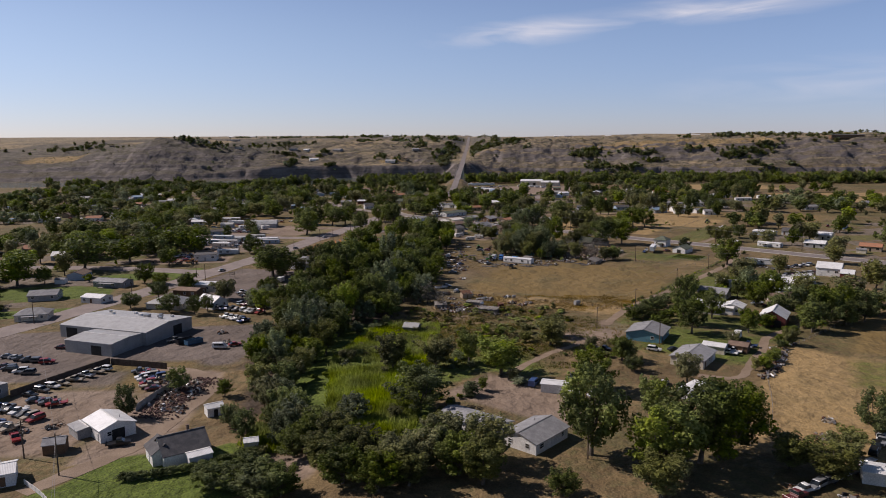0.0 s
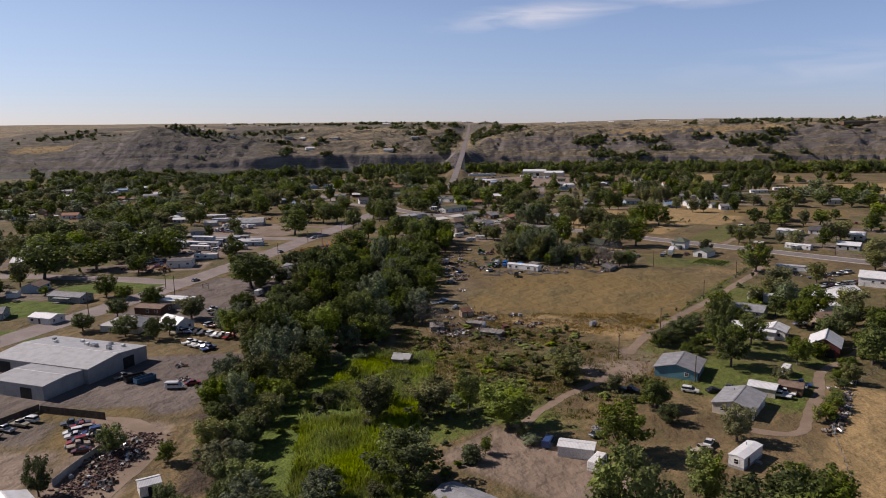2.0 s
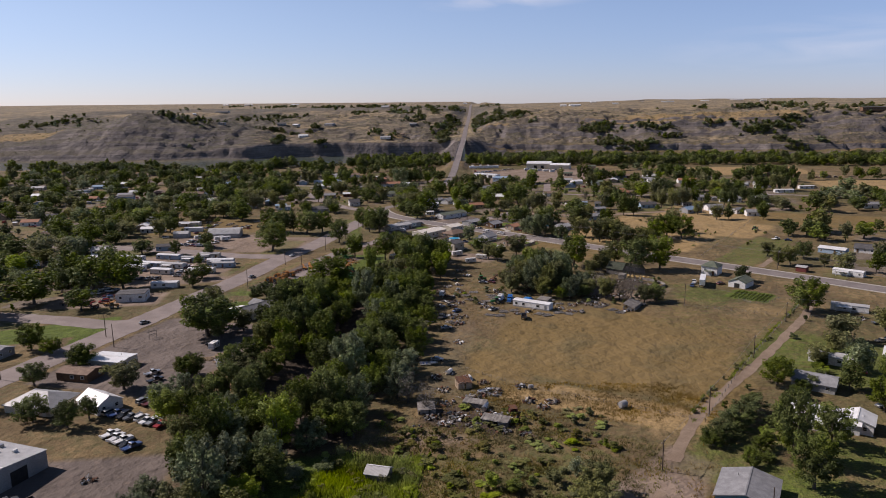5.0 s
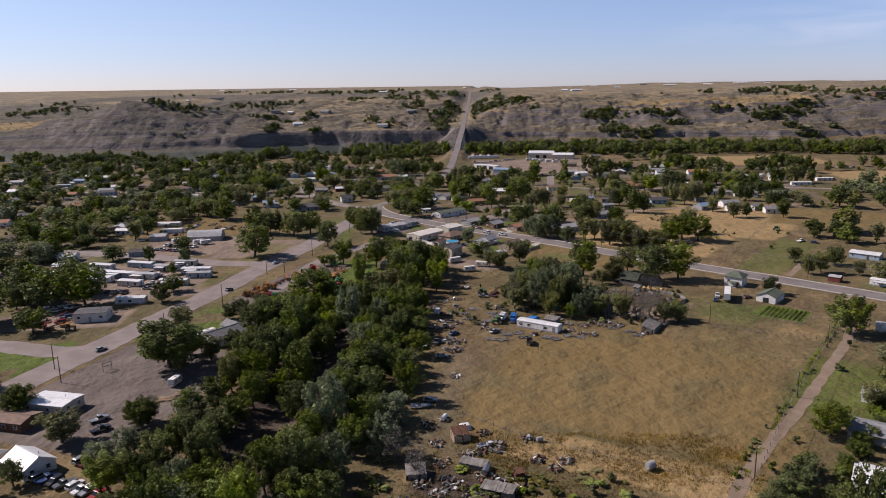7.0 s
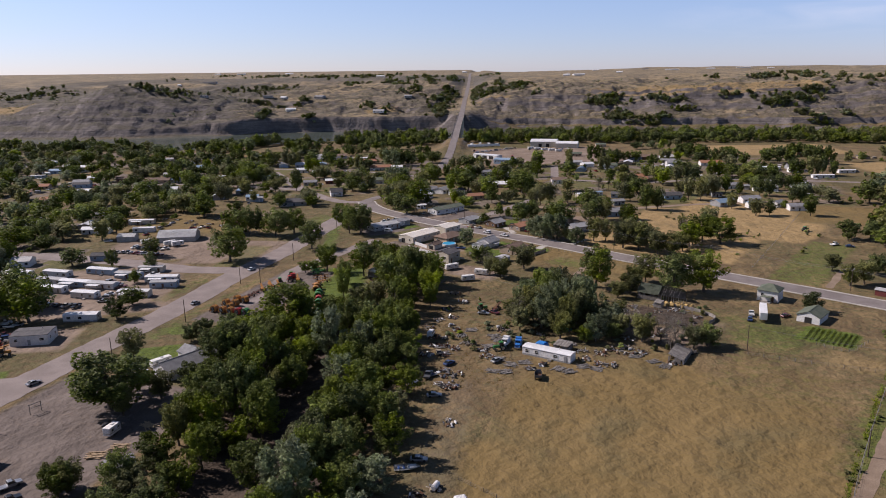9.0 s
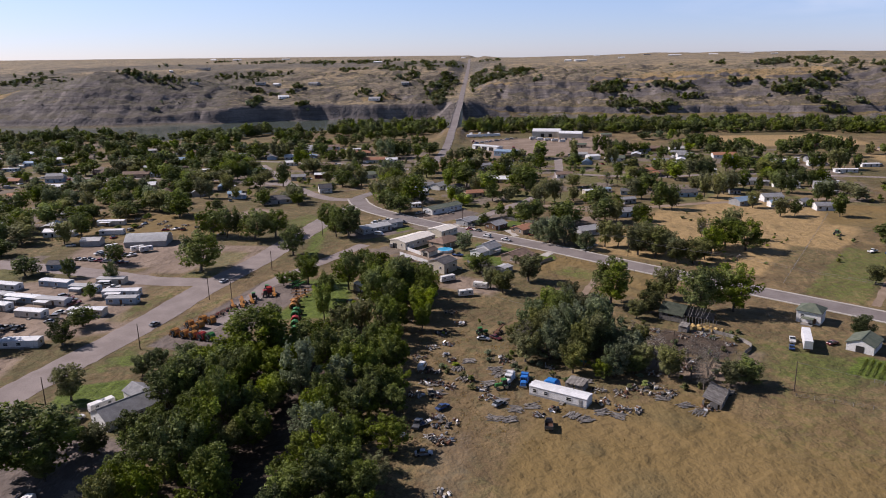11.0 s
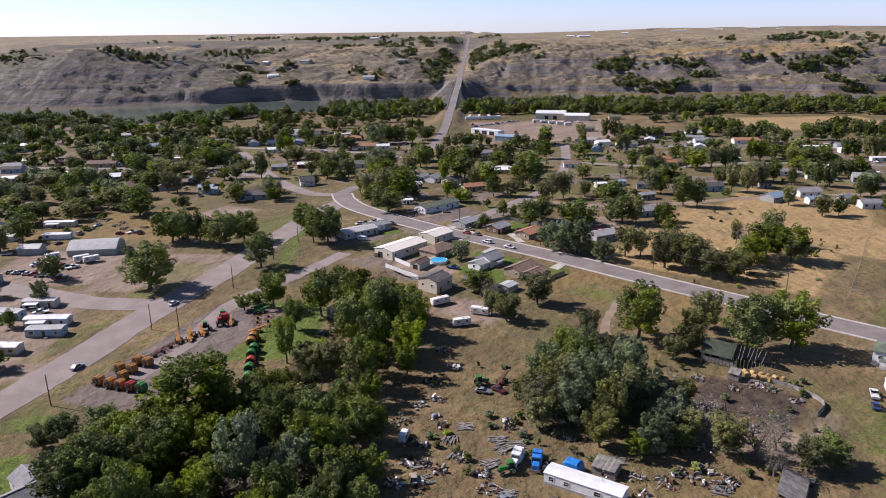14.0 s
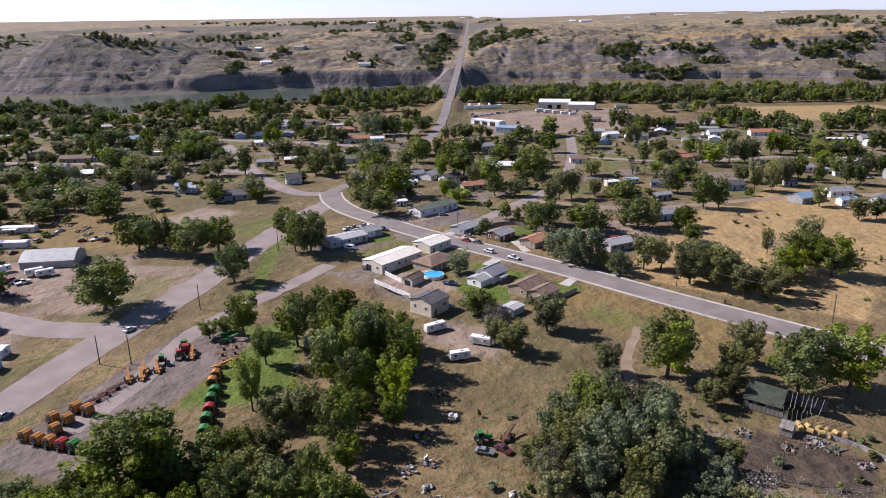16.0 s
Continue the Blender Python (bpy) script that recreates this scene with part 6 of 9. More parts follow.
mobile_home(150, 40, 14, 4.2, -28, "white", "roof_metal")
H(136, -20, 9, 5, 60, 2.4, "grey_wall", "roof_metal", 0.12, 0.3, "garden_shed", "low metal-roofed shed on a lawn", "shed", wins=False)

# farmstead at the pasture's head
mobile_home(18.6, 43, 17.2, 4.2, -29, "white", "roof_white", "long white mobile home with a pale roof in a junk yard", awning=False)
H(113, 107, 8, 7.5, -35, 4.6, "white", "shingle_green", 0.5, 0.5, "house", "two-storey white house with a grey-green hip roof", "house", hip=True, porch=True)
H(119.5, 82, 10, 8, 50, 2.8, "white", "shingle_green", 0.42, 0.4, "barn", "white barn with a dull green roof by the garden", "barn", wins=False, openings=(("w", 0, 2.4, 2.2),))
H(160, 112, 5, 4, -40, 2.5, "red_wall", "roof_metal", 0.25, 0.3, "garden_shed", "small red-brown hut with a pale roof by the street", "shed", wins=False)
mobile_home(179, 103, 14, 4.4, -40, "white", "roof_white")
H(215, 160, 11, 9, -33, 2.8, "white", "shingle_dark", 0.4, 0.5, group="houses by the street", label="white house with a dark roof")
H(196, 158, 14, 8, -40, 2.8, "blue_wall", "roof_white", 0.2, 0.4, group="houses by the street", label="pale blue house with a bright white roof")


def old_barn(x, y, rot):
    """A leaning barn: half of one side is open studs."""
    ob = thing("old_barn", x, y, 0, rot, "decaying plank barn with a mossy green roof and open studs", "barn")
    w, d, h = 17, 8.5, 3.0
    bm = bmesh.new()
    add_box(bm, 0, d / 2, 0, w, 0.15, h)
    add_box(bm, -w / 2, 0, 0, 0.15, d, h)
    for i in range(10):
        add_box(bm, -w / 2 + 0.6 + i * 1.0, -d / 2, 0, 0.9, 0.1, h * random.Random(i).uniform(0.5, 1))
    tagged(part("wall", bm, M["old_wood"], ob), kind="stuff")
    rr = random.Random(5)
    for i in range(12):
        part("stud", box(0.5 + i * 1.0, -d / 2 + rr.uniform(-0.2, 0.2), 0, 0.14, 0.14, h + 0.2, rot=Matrix.Rotation(rr.uniform(-0.15, 0.15), 3, "X")), M["old_wood"], ob)
    for i in range(7):
        a = w / 2 - 0.3 - i * 1.15 + rr.uniform(-0.25, 0.25)
        k = rr.uniform(0.0, 0.5) if i % 3 == 1 else 0.0        # some have snapped off short
        part("rafter", tube((a + rr.uniform(-0.4, 0.4), -d / 2 * (1 - k), h + 2.4 * k), (a, 0, h + 2.5), 0.07, 0.06, 4), M["old_wood"], ob)
    bm = bmesh.new()
    for s in (-1, 1):
        x1 = w / 2 + 0.4 if s > 0 else 0.2
        q = [bm.verts.new(v) for v in ((-w / 2 - 0.4, s * (d / 2 + 0.5), h - 0.2), (x1, s * (d / 2 + 0.5), h - 0.4), (x1, 0, h + 2.5), (-w / 2 - 0.4, 0, h + 2.75))]
        bm.faces.new(q if s < 0 else q[::-1])
    bmesh.ops.solidify(bm, geom=bm.faces[:], thickness=0.14)
    part("roof", bm, M["shingle_green"], ob)
    return ob


old_barn(69.5, 106.5, -33)


def lean_shed(x, y, w, d, h, rot, label, tilt=8, roof="old_wood", wall="old_wood"):
    ob = thing("shed", x, y, 0, rot, label, "shed")
    bm = bmesh.new()
    rr = random.Random(int(abs(x) * 10 + abs(y)))
    n = max(4, int(w / 0.5))
    for i in range(n):
        for s in (-1, 1):
            if rr.random() < 0.85:
                add_box(bm, -w / 2 + (i + 0.5) * w / n, s * d / 2, 0, w / n * 0.92, 0.06, h * rr.uniform(0.75, 1.0))
    for i in range(max(3, int(d / 0.5))):
        for s in (-1, 1):
            if rr.random() < 0.85:
                add_box(bm, s * w / 2, -d / 2 + (i + 0.5) * 0.5, 0, 0.06, 0.46, h * rr.uniform(0.8, 1.0))
    tagged(part("wall", bm, M[wall], ob), kind="stuff")
    n = max(4, int(w / 0.6))
    for i in range(n):
        b = part("roof_sheet", box(0, 0, 0, w / n * 0.97, d + 0.7, 0.06), M[roof], ob)
        b.matrix_basis = pose(-w / 2 + (i + 0.5) * w / n, 0, h + rr.uniform(-0.04, 0.06), tilt + rr.uniform(-1.5, 1.5), 0, rr.uniform(-1.5, 1.5))
    return ob


lean_shed(61.5, 43.5, 11, 5, 1.9, 62, "collapsing open-fronted plank shed with a sagging pale roof", 17)
lean_shed(24, 50, 5.5, 4, 2.2, -29, "small old plank shed behind the mobile home", 6)
lean_shed(-8, -47, 4.5, 3.8, 2.4, 20, "shack with a rusty brown roof among scrap", 12, "rust", "tan_wall")
lean_shed(-4, -62, 7, 2.6, 1.8, -18, "low tumbledown shed with a broken roof", 5)
lean_shed(2, -73, 8, 3, 1.6, -18, "half-fallen plank lean-to on bare earth", 7)
lean_shed(-18, -66, 5, 4, 1.9, 10, "low grey plank hut in weeds", 8)
lean_shed(7, -66, 2.2, 2.0, 1.8, 15, "small rusty red hut", 4, "rust", "red_wall")
lean_shed(66, 96, 3, 3, 2.2, -33, "brown plank hut in the corral", 6)
lean_shed(-54, 141, 7, 5, 2.6, 60, "open shed with a pale roof under trees", 10, "roof_white")

# along the kerbed street
H(-41, 215, 22, 11, 52, 3.9, "cream", "roof_cream", 0.18, 0.25, "hall", "cream metal hall with a cream roof", "hall", openings=(("w", 2, 2.6, 2.6),))
H(-27, 236, 13, 10, 52, 3.6, "cream", "roof_cream", 0.22, 0.25, "hall_wing", "cream metal wing behind the hall", "hall")
H(-24, 213.5, 15, 10, 52, 3.0, "tan_wall", "shingle_brown", 0.36, 0.6, "house", "tan house with a broad brown hip roof by a pool", "house", hip=True)
H(-30.7, 194.6, 7.2, 4.6, 58, 2.5, "cream", "shingle_brown", 0.5, 0.35, "garage", "small cream garage with brown shingles near the pool", "garage", wins=False, openings=(("w", 0, 2.4, 2.0),))
H(-22.5, 168, 9.2, 9.0, 55, 4.8, "cream", "shingle_dark", 0.3, 0.35, "garage", "tall cream garage with a dark shingled roof", "garage", openings=(("e", 0, 3.0, 2.6),))
H(-2, 199, 9, 8, 52, 3.2, "white", "shingle_grey", 0.5, 0.5, "house", "white house with a steep grey gable", "house", porch=True)
H(-6.4, 193.4, 6, 6.5, 52, 2.5, "white", "roof_metal", 0.3, 0.4, "house_wing", "low white wing with a pale metal roof", "house")
H(11, 187, 13, 8, 52, 2.9, "tan_wall", "shingle_brown", 0.38, 0.5, "house", "tan house with a brown gable and deck", "house", porch=True)
H(16, 181, 9, 7, 52, 2.7, "tan_wall", "shingle_brown", 0.36, 0.5, "garage", "tan garage with a brown roof", "garage", garage=True)
H(5, 167, 6, 5, 52, 2.3, "grey_wall", "roof_metal", 0.2, 0.3, "garden_shed", "grey garden shed with metal roof", "shed", wins=False)
H(2, 251, 10, 8, 50, 2.8, "brown_wall", "shingle_grey", 0.38, 0.5, "house", "brick house with a grey gable by the street", "house")
H(17, 242, 12, 8, 50, 2.8, "tan_wall", "shingle_red", 0.3, 0.7, "house", "tan house with a terracotta roof and carport", "house")
H(-14, 262, 11, 9, 50, 2.7, "grey_wall", "shingle_grey", 0.25, 0.5, "house", "grey low-roofed house among trees", "house")
H(-31, 297, 25, 9, 46, 3.2, "white", "shingle_green", 0.3, 0.4, "motel_block", "long white building with a dark green roof", "motel", openings=(("e", 1.8, 2.2, 2.0), ("e", -1.8, 2.2, 2.0)))
H(-66, 244, 18, 9, 40, 3.0, "grey_wall", "roof_metal", 0.18, 0.4, "roadhouse", "grey low building with metal roofs by the junction", "shop")
H(-58, 254, 12, 8, 40, 3.0, "grey_wall", "shingle_grey", 0.25, 0.4, "roadhouse_wing", "grey wing with shingled roof by the junction", "shop")
H(-120, 363, 9, 8, 20, 3.6, "white", "shingle_dark", 0.6, 0.4, "house", "white gabled house with a dark roof", "house", porch=True)
H(-150, 330, 13, 8, 30, 2.6, "grey_wall", "shingle_dark", 0.3, 0.4, "house", "derelict grey house with dark roof", "house")
H(-176, 342, 9, 6, 10, 2.7, "blue_wall", "roof_metal", 0.3, 0.4, "house", "pale blue house with a metal roof", "house")

# depot yard
H(-5, 596, 33, 9, -40, 4.2, "white", "roof_white", 0.06, 0.2, "truck_shed", "open white canopy building on the depot yard", "depot", wins=False, openings=(("s", -9, 6, 3.4), ("s", 0, 6, 3.4), ("s", 9, 6, 3.4)))
H(15, 551, 24, 12, -22, 4.4, "blue_wall", "roof_blue", 0.2, 0.2, "workshop", "pale blue metal workshop on the depot yard", "workshop", openings=(("s", 3, 3.5, 3.2),))
H(64, 712, 32, 17, -12, 6.5, "cream", "roof_white", 0.3, 0.2, "warehouse", "large white depot warehouse", "warehouse", wins=False, openings=(("s", -4, 4, 4), ("s", 5, 4, 4)))
H(90, 696, 26, 14, -14, 5.4, "cream", "roof_white", 0.3, 0.2, "warehouse_wing", "white depot warehouse wing", "warehouse", wins=False)
for i in range(5):
    camper(46 + i * 7.5, 683 - i * 7.5, 20 + 3 * (i % 3), 7.5, "vehicles on the depot yard", "white box trailer parked on the depot yard")
for i in range(9):
    camper(-36 + (i % 5) * 10.5, 722 + (i // 5) * 13 + (i % 2) * 2, 78 + 5 * (i % 3), 9.5, "vehicles on the depot yard", "long white trailer parked on the depot yard")
H(91, 518, 11, 8, 20, 3.4, "white", "roof_white", 0.3, 0.3, "workshop", "white gabled workshop on dry grass", "workshop", wins=False)
arch_shed(82, 491, 12, 9, 1.2, 75, "small blue-grey quonset hut", "roof_blue", "blue_wall", 2.6)
H(130, 700, 12, 8, 0, 3.2, "tan_wall", "shingle_green", 0.3, 0.3, "workshop", "shed with a green roof at the depot's edge", "shed", wins=False)


# ================================================================ the far town, scattered on jittered blocks
def small_house(x, y, w, d, rot, wall, roof, label, h=2.7, pitch=0.36):
    ob = house(x, y, w, d, rot, h, wall, roof, pitch, 0.45, "house", label, "house", "houses of the far town", wins=False)
    k = random.Random(int(x * 5 + y * 3))
    for i in range(3):
        sx = -w / 2 + (i + 0.5) * w / 3
        if i == 1:
            p = part("door", WIN_PANE, None, ob)
            p.matrix_basis = pose(sx, -d / 2 - 0.03, 1.05) @ Matrix.Diagonal((1.1, 1.6, 2.3, 1))
        else:
            p = part("window", WIN_PANE, None, ob)
            p.matrix_basis = pose(sx, -d / 2 - 0.03, h * 0.58) @ Matrix.Diagonal((1.6, 1.6, 1.3, 1))
    return ob


CLEAR.append((-90, 340, 30, 26, 1.0, 0.0))
far = random.Random(77)
ROOFS = ("shingle_grey", "roof_white", "roof_white", "roof_metal", "shingle_dark", "shingle_brown", "roof_white", "shingle_red", "roof_metal", "roof_blue")
WALLS = ("white", "white", "cream", "grey_wall", "tan_wall", "white", "blue_wall")
ROOF_WORD = {"shingle_grey": "grey shingled", "roof_white": "white metal", "roof_metal": "dull metal", "shingle_dark": "dark shingled", "shingle_brown": "brown shingled", "shingle_red": "reddish", "roof_blue": "pale blue metal"}
WALL_WORD = {"white": "white", "cream": "cream", "grey_wall": "grey", "tan_wall": "tan", "blue_wall": "pale blue"}
HOUSE_AT = []


def clear_of_houses(x, y, r):
    return all((x - a) ** 2 + (y - b) ** 2 > r * r for a, b in HOUSE_AT)


for o in list(scene.objects):
    if o.parent is None and o.type == "EMPTY" and o.get("category") in ("house", "mobile home", "garage", "shed", "workshop", "warehouse", "barn", "hall", "shop", "motel", "depot", "hut", "carport"):
        HOUSE_AT.append((o.location.x, o.location.y))


def block(x0, x1, y0, y1, sx, sy, rot, chance):
    c, s = math.cos(radians(rot)), math.sin(radians(rot))
    cx, cy = (x0 + x1) / 2, (y0 + y1) / 2
    for u in np.arange(x0 - cx, x1 - cx, sx):
        for v in np.arange(y0 - cy, y1 - cy, sy):
            x = cx + u * c - v * s + far.uniform(-4, 4)
            y = cy + u * s + v * c + far.uniform(-4, 4)
            if far.random() > chance or (in_town(x, y) and far.random() < 0.6) or not is_clear(x, y, 4) or not off_road(x, y, 10) or not clear_of_houses(x, y, 15.5) or y > near_bank(x) - 60:
                continue
            rf, wl_ = far.choice(ROOFS), far.choice(WALLS)
            if far.random() < 0.22:
                ww, dd, hh, pp = far.uniform(13, 17), 4.4, 2.7, 0.15
            else:
                ww, dd, hh, pp = far.uniform(8.5, 14), far.uniform(7, 9.5), far.uniform(2.6, 3.4), far.uniform(0.25, 0.5)
            small_house(x, y, ww, dd, rot + far.choice((0, 90)) + far.uniform(-4, 4), wl_, rf, f"{WALL_WORD[wl_]} house with a {ROOF_WORD[rf]} roof among trees", hh, pp)
            HOUSE_AT.append((x, y))
            if far.random() < 0.3:
                a = rot + far.uniform(0, 360)
                small = far.uniform(3, 5.5)
                gx_, gy_ = x + 13 * math.cos(radians(a)), y + 13 * math.sin(radians(a))
                if is_clear(gx_, gy_, 1) and off_road(gx_, gy_, 4) and clear_of_houses(gx_, gy_, 9):
                    house(gx_, gy_, small, small * 0.8, rot, 2.3, far.choice(WALLS), far.choice(("roof_white", "roof_metal", "shingle_grey")), 0.3, 0.25, "garden_shed", "small pale backyard shed by a house", "shed", "backyard sheds", wins=False)
                    HOUSE_AT.append((gx_, gy_))




def in_town(x, y):
    """The middle of the town, where every house and tree has its own place below."""
    return 225 < y < 735 and abs(x + 8) < 0.62 * (y + 99)


def town_house(x, y, w, d, rot, wl_, rf):
    if not clear_of_houses(x, y, 7):
        return
    small_house(x, y, w, d, rot, wl_, rf, f"{TOWN_WALL.get(wl_, 'white')} house with a {TOWN_ROOF.get(rf, 'grey')} roof among trees", 2.7 if d < 5 else 3.1, 0.15 if d < 5 else 0.4)
    HOUSE_AT.append((x, y))


TOWN_WALL = dict(WALL_WORD, brown_wall="brown brick", red_wall="red")
TOWN_ROOF = dict(ROOF_WORD, shingle_green="grey-green shingled")
# the town's houses, each in its yard
town_house(-418, 536, 11.9, 7.4, 8, "grey_wall", "roof_white")
town_house(-363, 432, 14.1, 8.8, 8, "white", "shingle_grey")
town_house(-332, 381, 10.1, 6.3, 8, "white", "roof_white")
town_house(-319, 390, 13.8, 8.6, 8, "grey_wall", "shingle_grey")
town_house(-306, 397, 15.6, 4.6, 100, "white", "roof_white")
town_house(-294, 407, 15.6, 9.0, 8, "white", "shingle_grey")
town_house(-334, 450, 11.1, 6.9, 8, "brown_wall", "shingle_brown")
town_house(-297, 439, 22.2, 9.0, 8, "tan_wall", "shingle_brown")
town_house(-294, 524, 16.2, 9.0, 30, "white", "roof_blue")
town_house(-282, 442, 8.7, 5.4, 20, "white", "roof_blue")
town_house(-252, 461, 17.4, 4.6, 8, "white", "roof_white")
town_house(-250, 501, 9.2, 5.7, 10, "white", "roof_white")
town_house(-252, 541, 17.3, 9.0, 40, "white", "shingle_grey")
town_house(-244, 547, 13.0, 8.1, 40, "white", "shingle_grey")
town_house(-235, 390, 8.6, 5.3, 60, "white", "shingle_grey")
town_house(-181, 348, 9.2, 5.7, 8, "white", "roof_blue")
town_house(-245, 235, 9.9, 6.1, 8, "white", "roof_white")
town_house(-196, 454, 9.3, 5.7, 10, "white", "roof_blue")
town_house(-212, 558, 14.1, 4.6, 20, "white", "roof_white")
town_house(-181, 498, 10.8, 6.7, 20, "white", "roof_white")
town_house(-154, 419, 11.1, 6.9, 10, "grey_wall", "shingle_grey")
town_house(-138, 427, 9.5, 5.9, 10, "red_wall", "roof_white")
town_house(-143, 325, 17.7, 9.0, 15, "grey_wall", "shingle_dark")
town_house(-95, 427, 21.9, 9.0, 12, "white", "shingle_green")
town_house(-108, 513, 20.5, 9.0, 10, "cream", "shingle_red")
town_house(-92, 512, 10.7, 6.6, 10, "white", "roof_white")
town_house(-142, 591, 15.5, 4.6, 10, "white", "roof_white")
town_house(-128, 562, 16.9, 9.0, 10, "tan_wall", "shingle_red")
town_house(-49, 374, 12.8, 7.9, 30, "blue_wall", "shingle_grey")
town_house(-38, 374, 13.5, 8.4, 60, "white", "shingle_grey")
town_house(-49, 351, 8.6, 5.4, 20, "white", "roof_white")
town_house(-49, 309, 5.9, 4.0, 20, "white", "roof_white")
town_house(-20, 502, 10.4, 6.5, 40, "white", "shingle_dark")
town_house(-6, 472, 10.8, 6.7, 30, "white", "shingle_grey")
town_house(14, 461, 10.6, 6.6, 20, "white", "shingle_grey")
town_house(12, 489, 12.0, 7.5, 20, "grey_wall", "shingle_grey")
town_house(5, 401, 15.0, 9.0, -5, "tan_wall", "roof_white")
town_house(-2, 426, 7.5, 4.6, 20, "grey_wall", "shingle_grey")
town_house(-27, 366, 11.1, 6.9, 50, "white", "shingle_dark")
town_house(-13, 344, 12.0, 7.4, 20, "tan_wall", "shingle_red")
town_house(-11, 268, 18.8, 9.0, 50, "grey_wall", "shingle_grey")
town_house(82, 534, 12.1, 7.5, 0, "grey_wall", "roof_metal")
town_house(109, 508, 16.5, 9.0, 0, "white", "shingle_green")
town_house(56, 421, 12.4, 7.7, 0, "white", "shingle_brown")
town_house(78, 358, 7.4, 4.6, 20, "white", "roof_blue")
town_house(66, 352, 7.2, 4.5, 20, "cream", "roof_white")
town_house(122, 436, 12.1, 7.5, 20, "white", "shingle_red")
town_house(78, 282, 13.1, 8.1, 20, "blue_wall", "shingle_grey")
town_house(50, 236, 12.0, 7.4, 30, "grey_wall", "roof_metal")
town_house(87, 319, 8.2, 5.1, 20, "grey_wall", "shingle_grey")
town_house(91, 607, 10.1, 6.2, 0, "tan_wall", "shingle_green")
town_house(144, 557, 11.6, 7.2, 0, "grey_wall", "shingle_grey")
town_house(159, 572, 16.2, 9.0, 0, "brown_wall", "shingle_brown")
town_house(180, 570, 17.4, 9.0, 0, "white", "roof_metal")
town_house(174, 523, 14.2, 8.8, 0, "white", "shingle_grey")
town_house(145, 488, 12.4, 7.7, 0, "grey_wall", "shingle_grey")
town_house(123, 422, 10.2, 6.3, 10, "tan_wall", "shingle_red")
town_house(130, 426, 9.4, 5.8, 40, "tan_wall", "shingle_brown")
town_house(209, 521, 22.6, 9.0, 0, "white", "shingle_red")
town_house(248, 487, 22.1, 4.6, 0, "white", "roof_white")
town_house(173, 438, 7.1, 4.4, 0, "white", "roof_white")
town_house(184, 386, 11.5, 7.1, 0, "white", "shingle_grey")
town_house(195, 381, 6.6, 4.1, 70, "grey_wall", "shingle_grey")
town_house(200, 373, 6.5, 4.0, 0, "white", "roof_white")
town_house(210, 374, 9.8, 6.1, 0, "white", "shingle_grey")
town_house(129, 342, 13.1, 8.1, 10, "blue_wall", "shingle_dark")
town_house(158, 357, 8.4, 5.2, 10, "grey_wall", "shingle_grey")
town_house(157, 314, 14.7, 9.0, 30, "grey_wall", "roof_blue")
town_house(178, 325, 13.1, 8.1, 10, "white", "shingle_grey")
town_house(174, 306, 8.4, 5.2, 10, "white", "roof_blue")
town_house(191, 309, 9.3, 5.8, 40, "white", "shingle_grey")
town_house(199, 296, 12.0, 7.4, 0, "white", "shingle_grey")
town_house(265, 470, 9.9, 6.1, 0, "white", "roof_white")
town_house(274, 434, 17.0, 4.6, 0, "white", "roof_white")
town_house(320, 582, 13.0, 8.1, 0, "brown_wall", "shingle_brown")
town_house(163, 349, 6.8, 4.2, 0, "grey_wall", "shingle_dark")
block(-300, -110, 360, 640, 19, 22, 12, 0.9)
block(110, 250, 310, 560, 22, 23, -12, 0.85)
block(-560, -310, 260, 700, 32, 36, 10, 0.55)
block(-330, -215, -40, 330, 30, 32, 10, 0.5)
block(200, 330, 40, 240, 34, 36, -33, 0.4)
block(240, 420, 330, 560, 32, 32, 0, 0.4)


# ================================================================ cars in the far yards
def far_car(kind, x, y, rot, color):
    ob = thing("pickup_truck" if kind == "pickup" else "van" if kind == "van" else "car", x, y, max(ground_z(x, y), -0.3) + 0.03, rot,
               f"{color.split('_')[1]} {CAR_WORDS[kind]} parked in a town yard", "truck" if kind == "pickup" else kind if kind == "van" else "car", "cars in the yards of the town")
    recolor(part("body", FAR_BODY[kind], None, ob), color)
    recolor(part("window_band", CAR_ME[kind][1], None, ob), "glass")


n_cars = 0
for hx, hy in HOUSE_AT:
    if n_cars > 190 or hy < 190 or hy > 640 or far.random() < 0.08:
        continue
    a = far.uniform(0, math.tau)
    x, y = hx + 10.5 * math.cos(a), hy + 10.5 * math.sin(a)
    if clear_of_houses(x, y, 8.5) and off_road(x, y, 1.5) and is_clear(x, y, 0):
        far_car(far.choice(("car", "suv", "pickup", "pickup", "van")), x, y, far.choice((12, 102, -20, 70)), far.choice(("car_white", "car_white", "car_silver", "car_white", "car_red", "car_grey", "car_blue", "car_tan")))
        TREE_AT.append((x, y, 2.2))
        n_cars += 1


# ================================================================ woods as stuff
def mesh_arrays(me):
    v = np.empty(len(me.vertices) * 3)
    me.vertices.foreach_get("co", v)
    f = np.empty(len(me.loops), dtype=np.int64)
    me.loops.foreach_get("vertex_index", f)
    n = np.empty(len(me.polygons), dtype=np.int64)
    me.polygons.foreach_get("loop_total", n)
    return v.reshape(-1, 3), f, n


ARR = {}


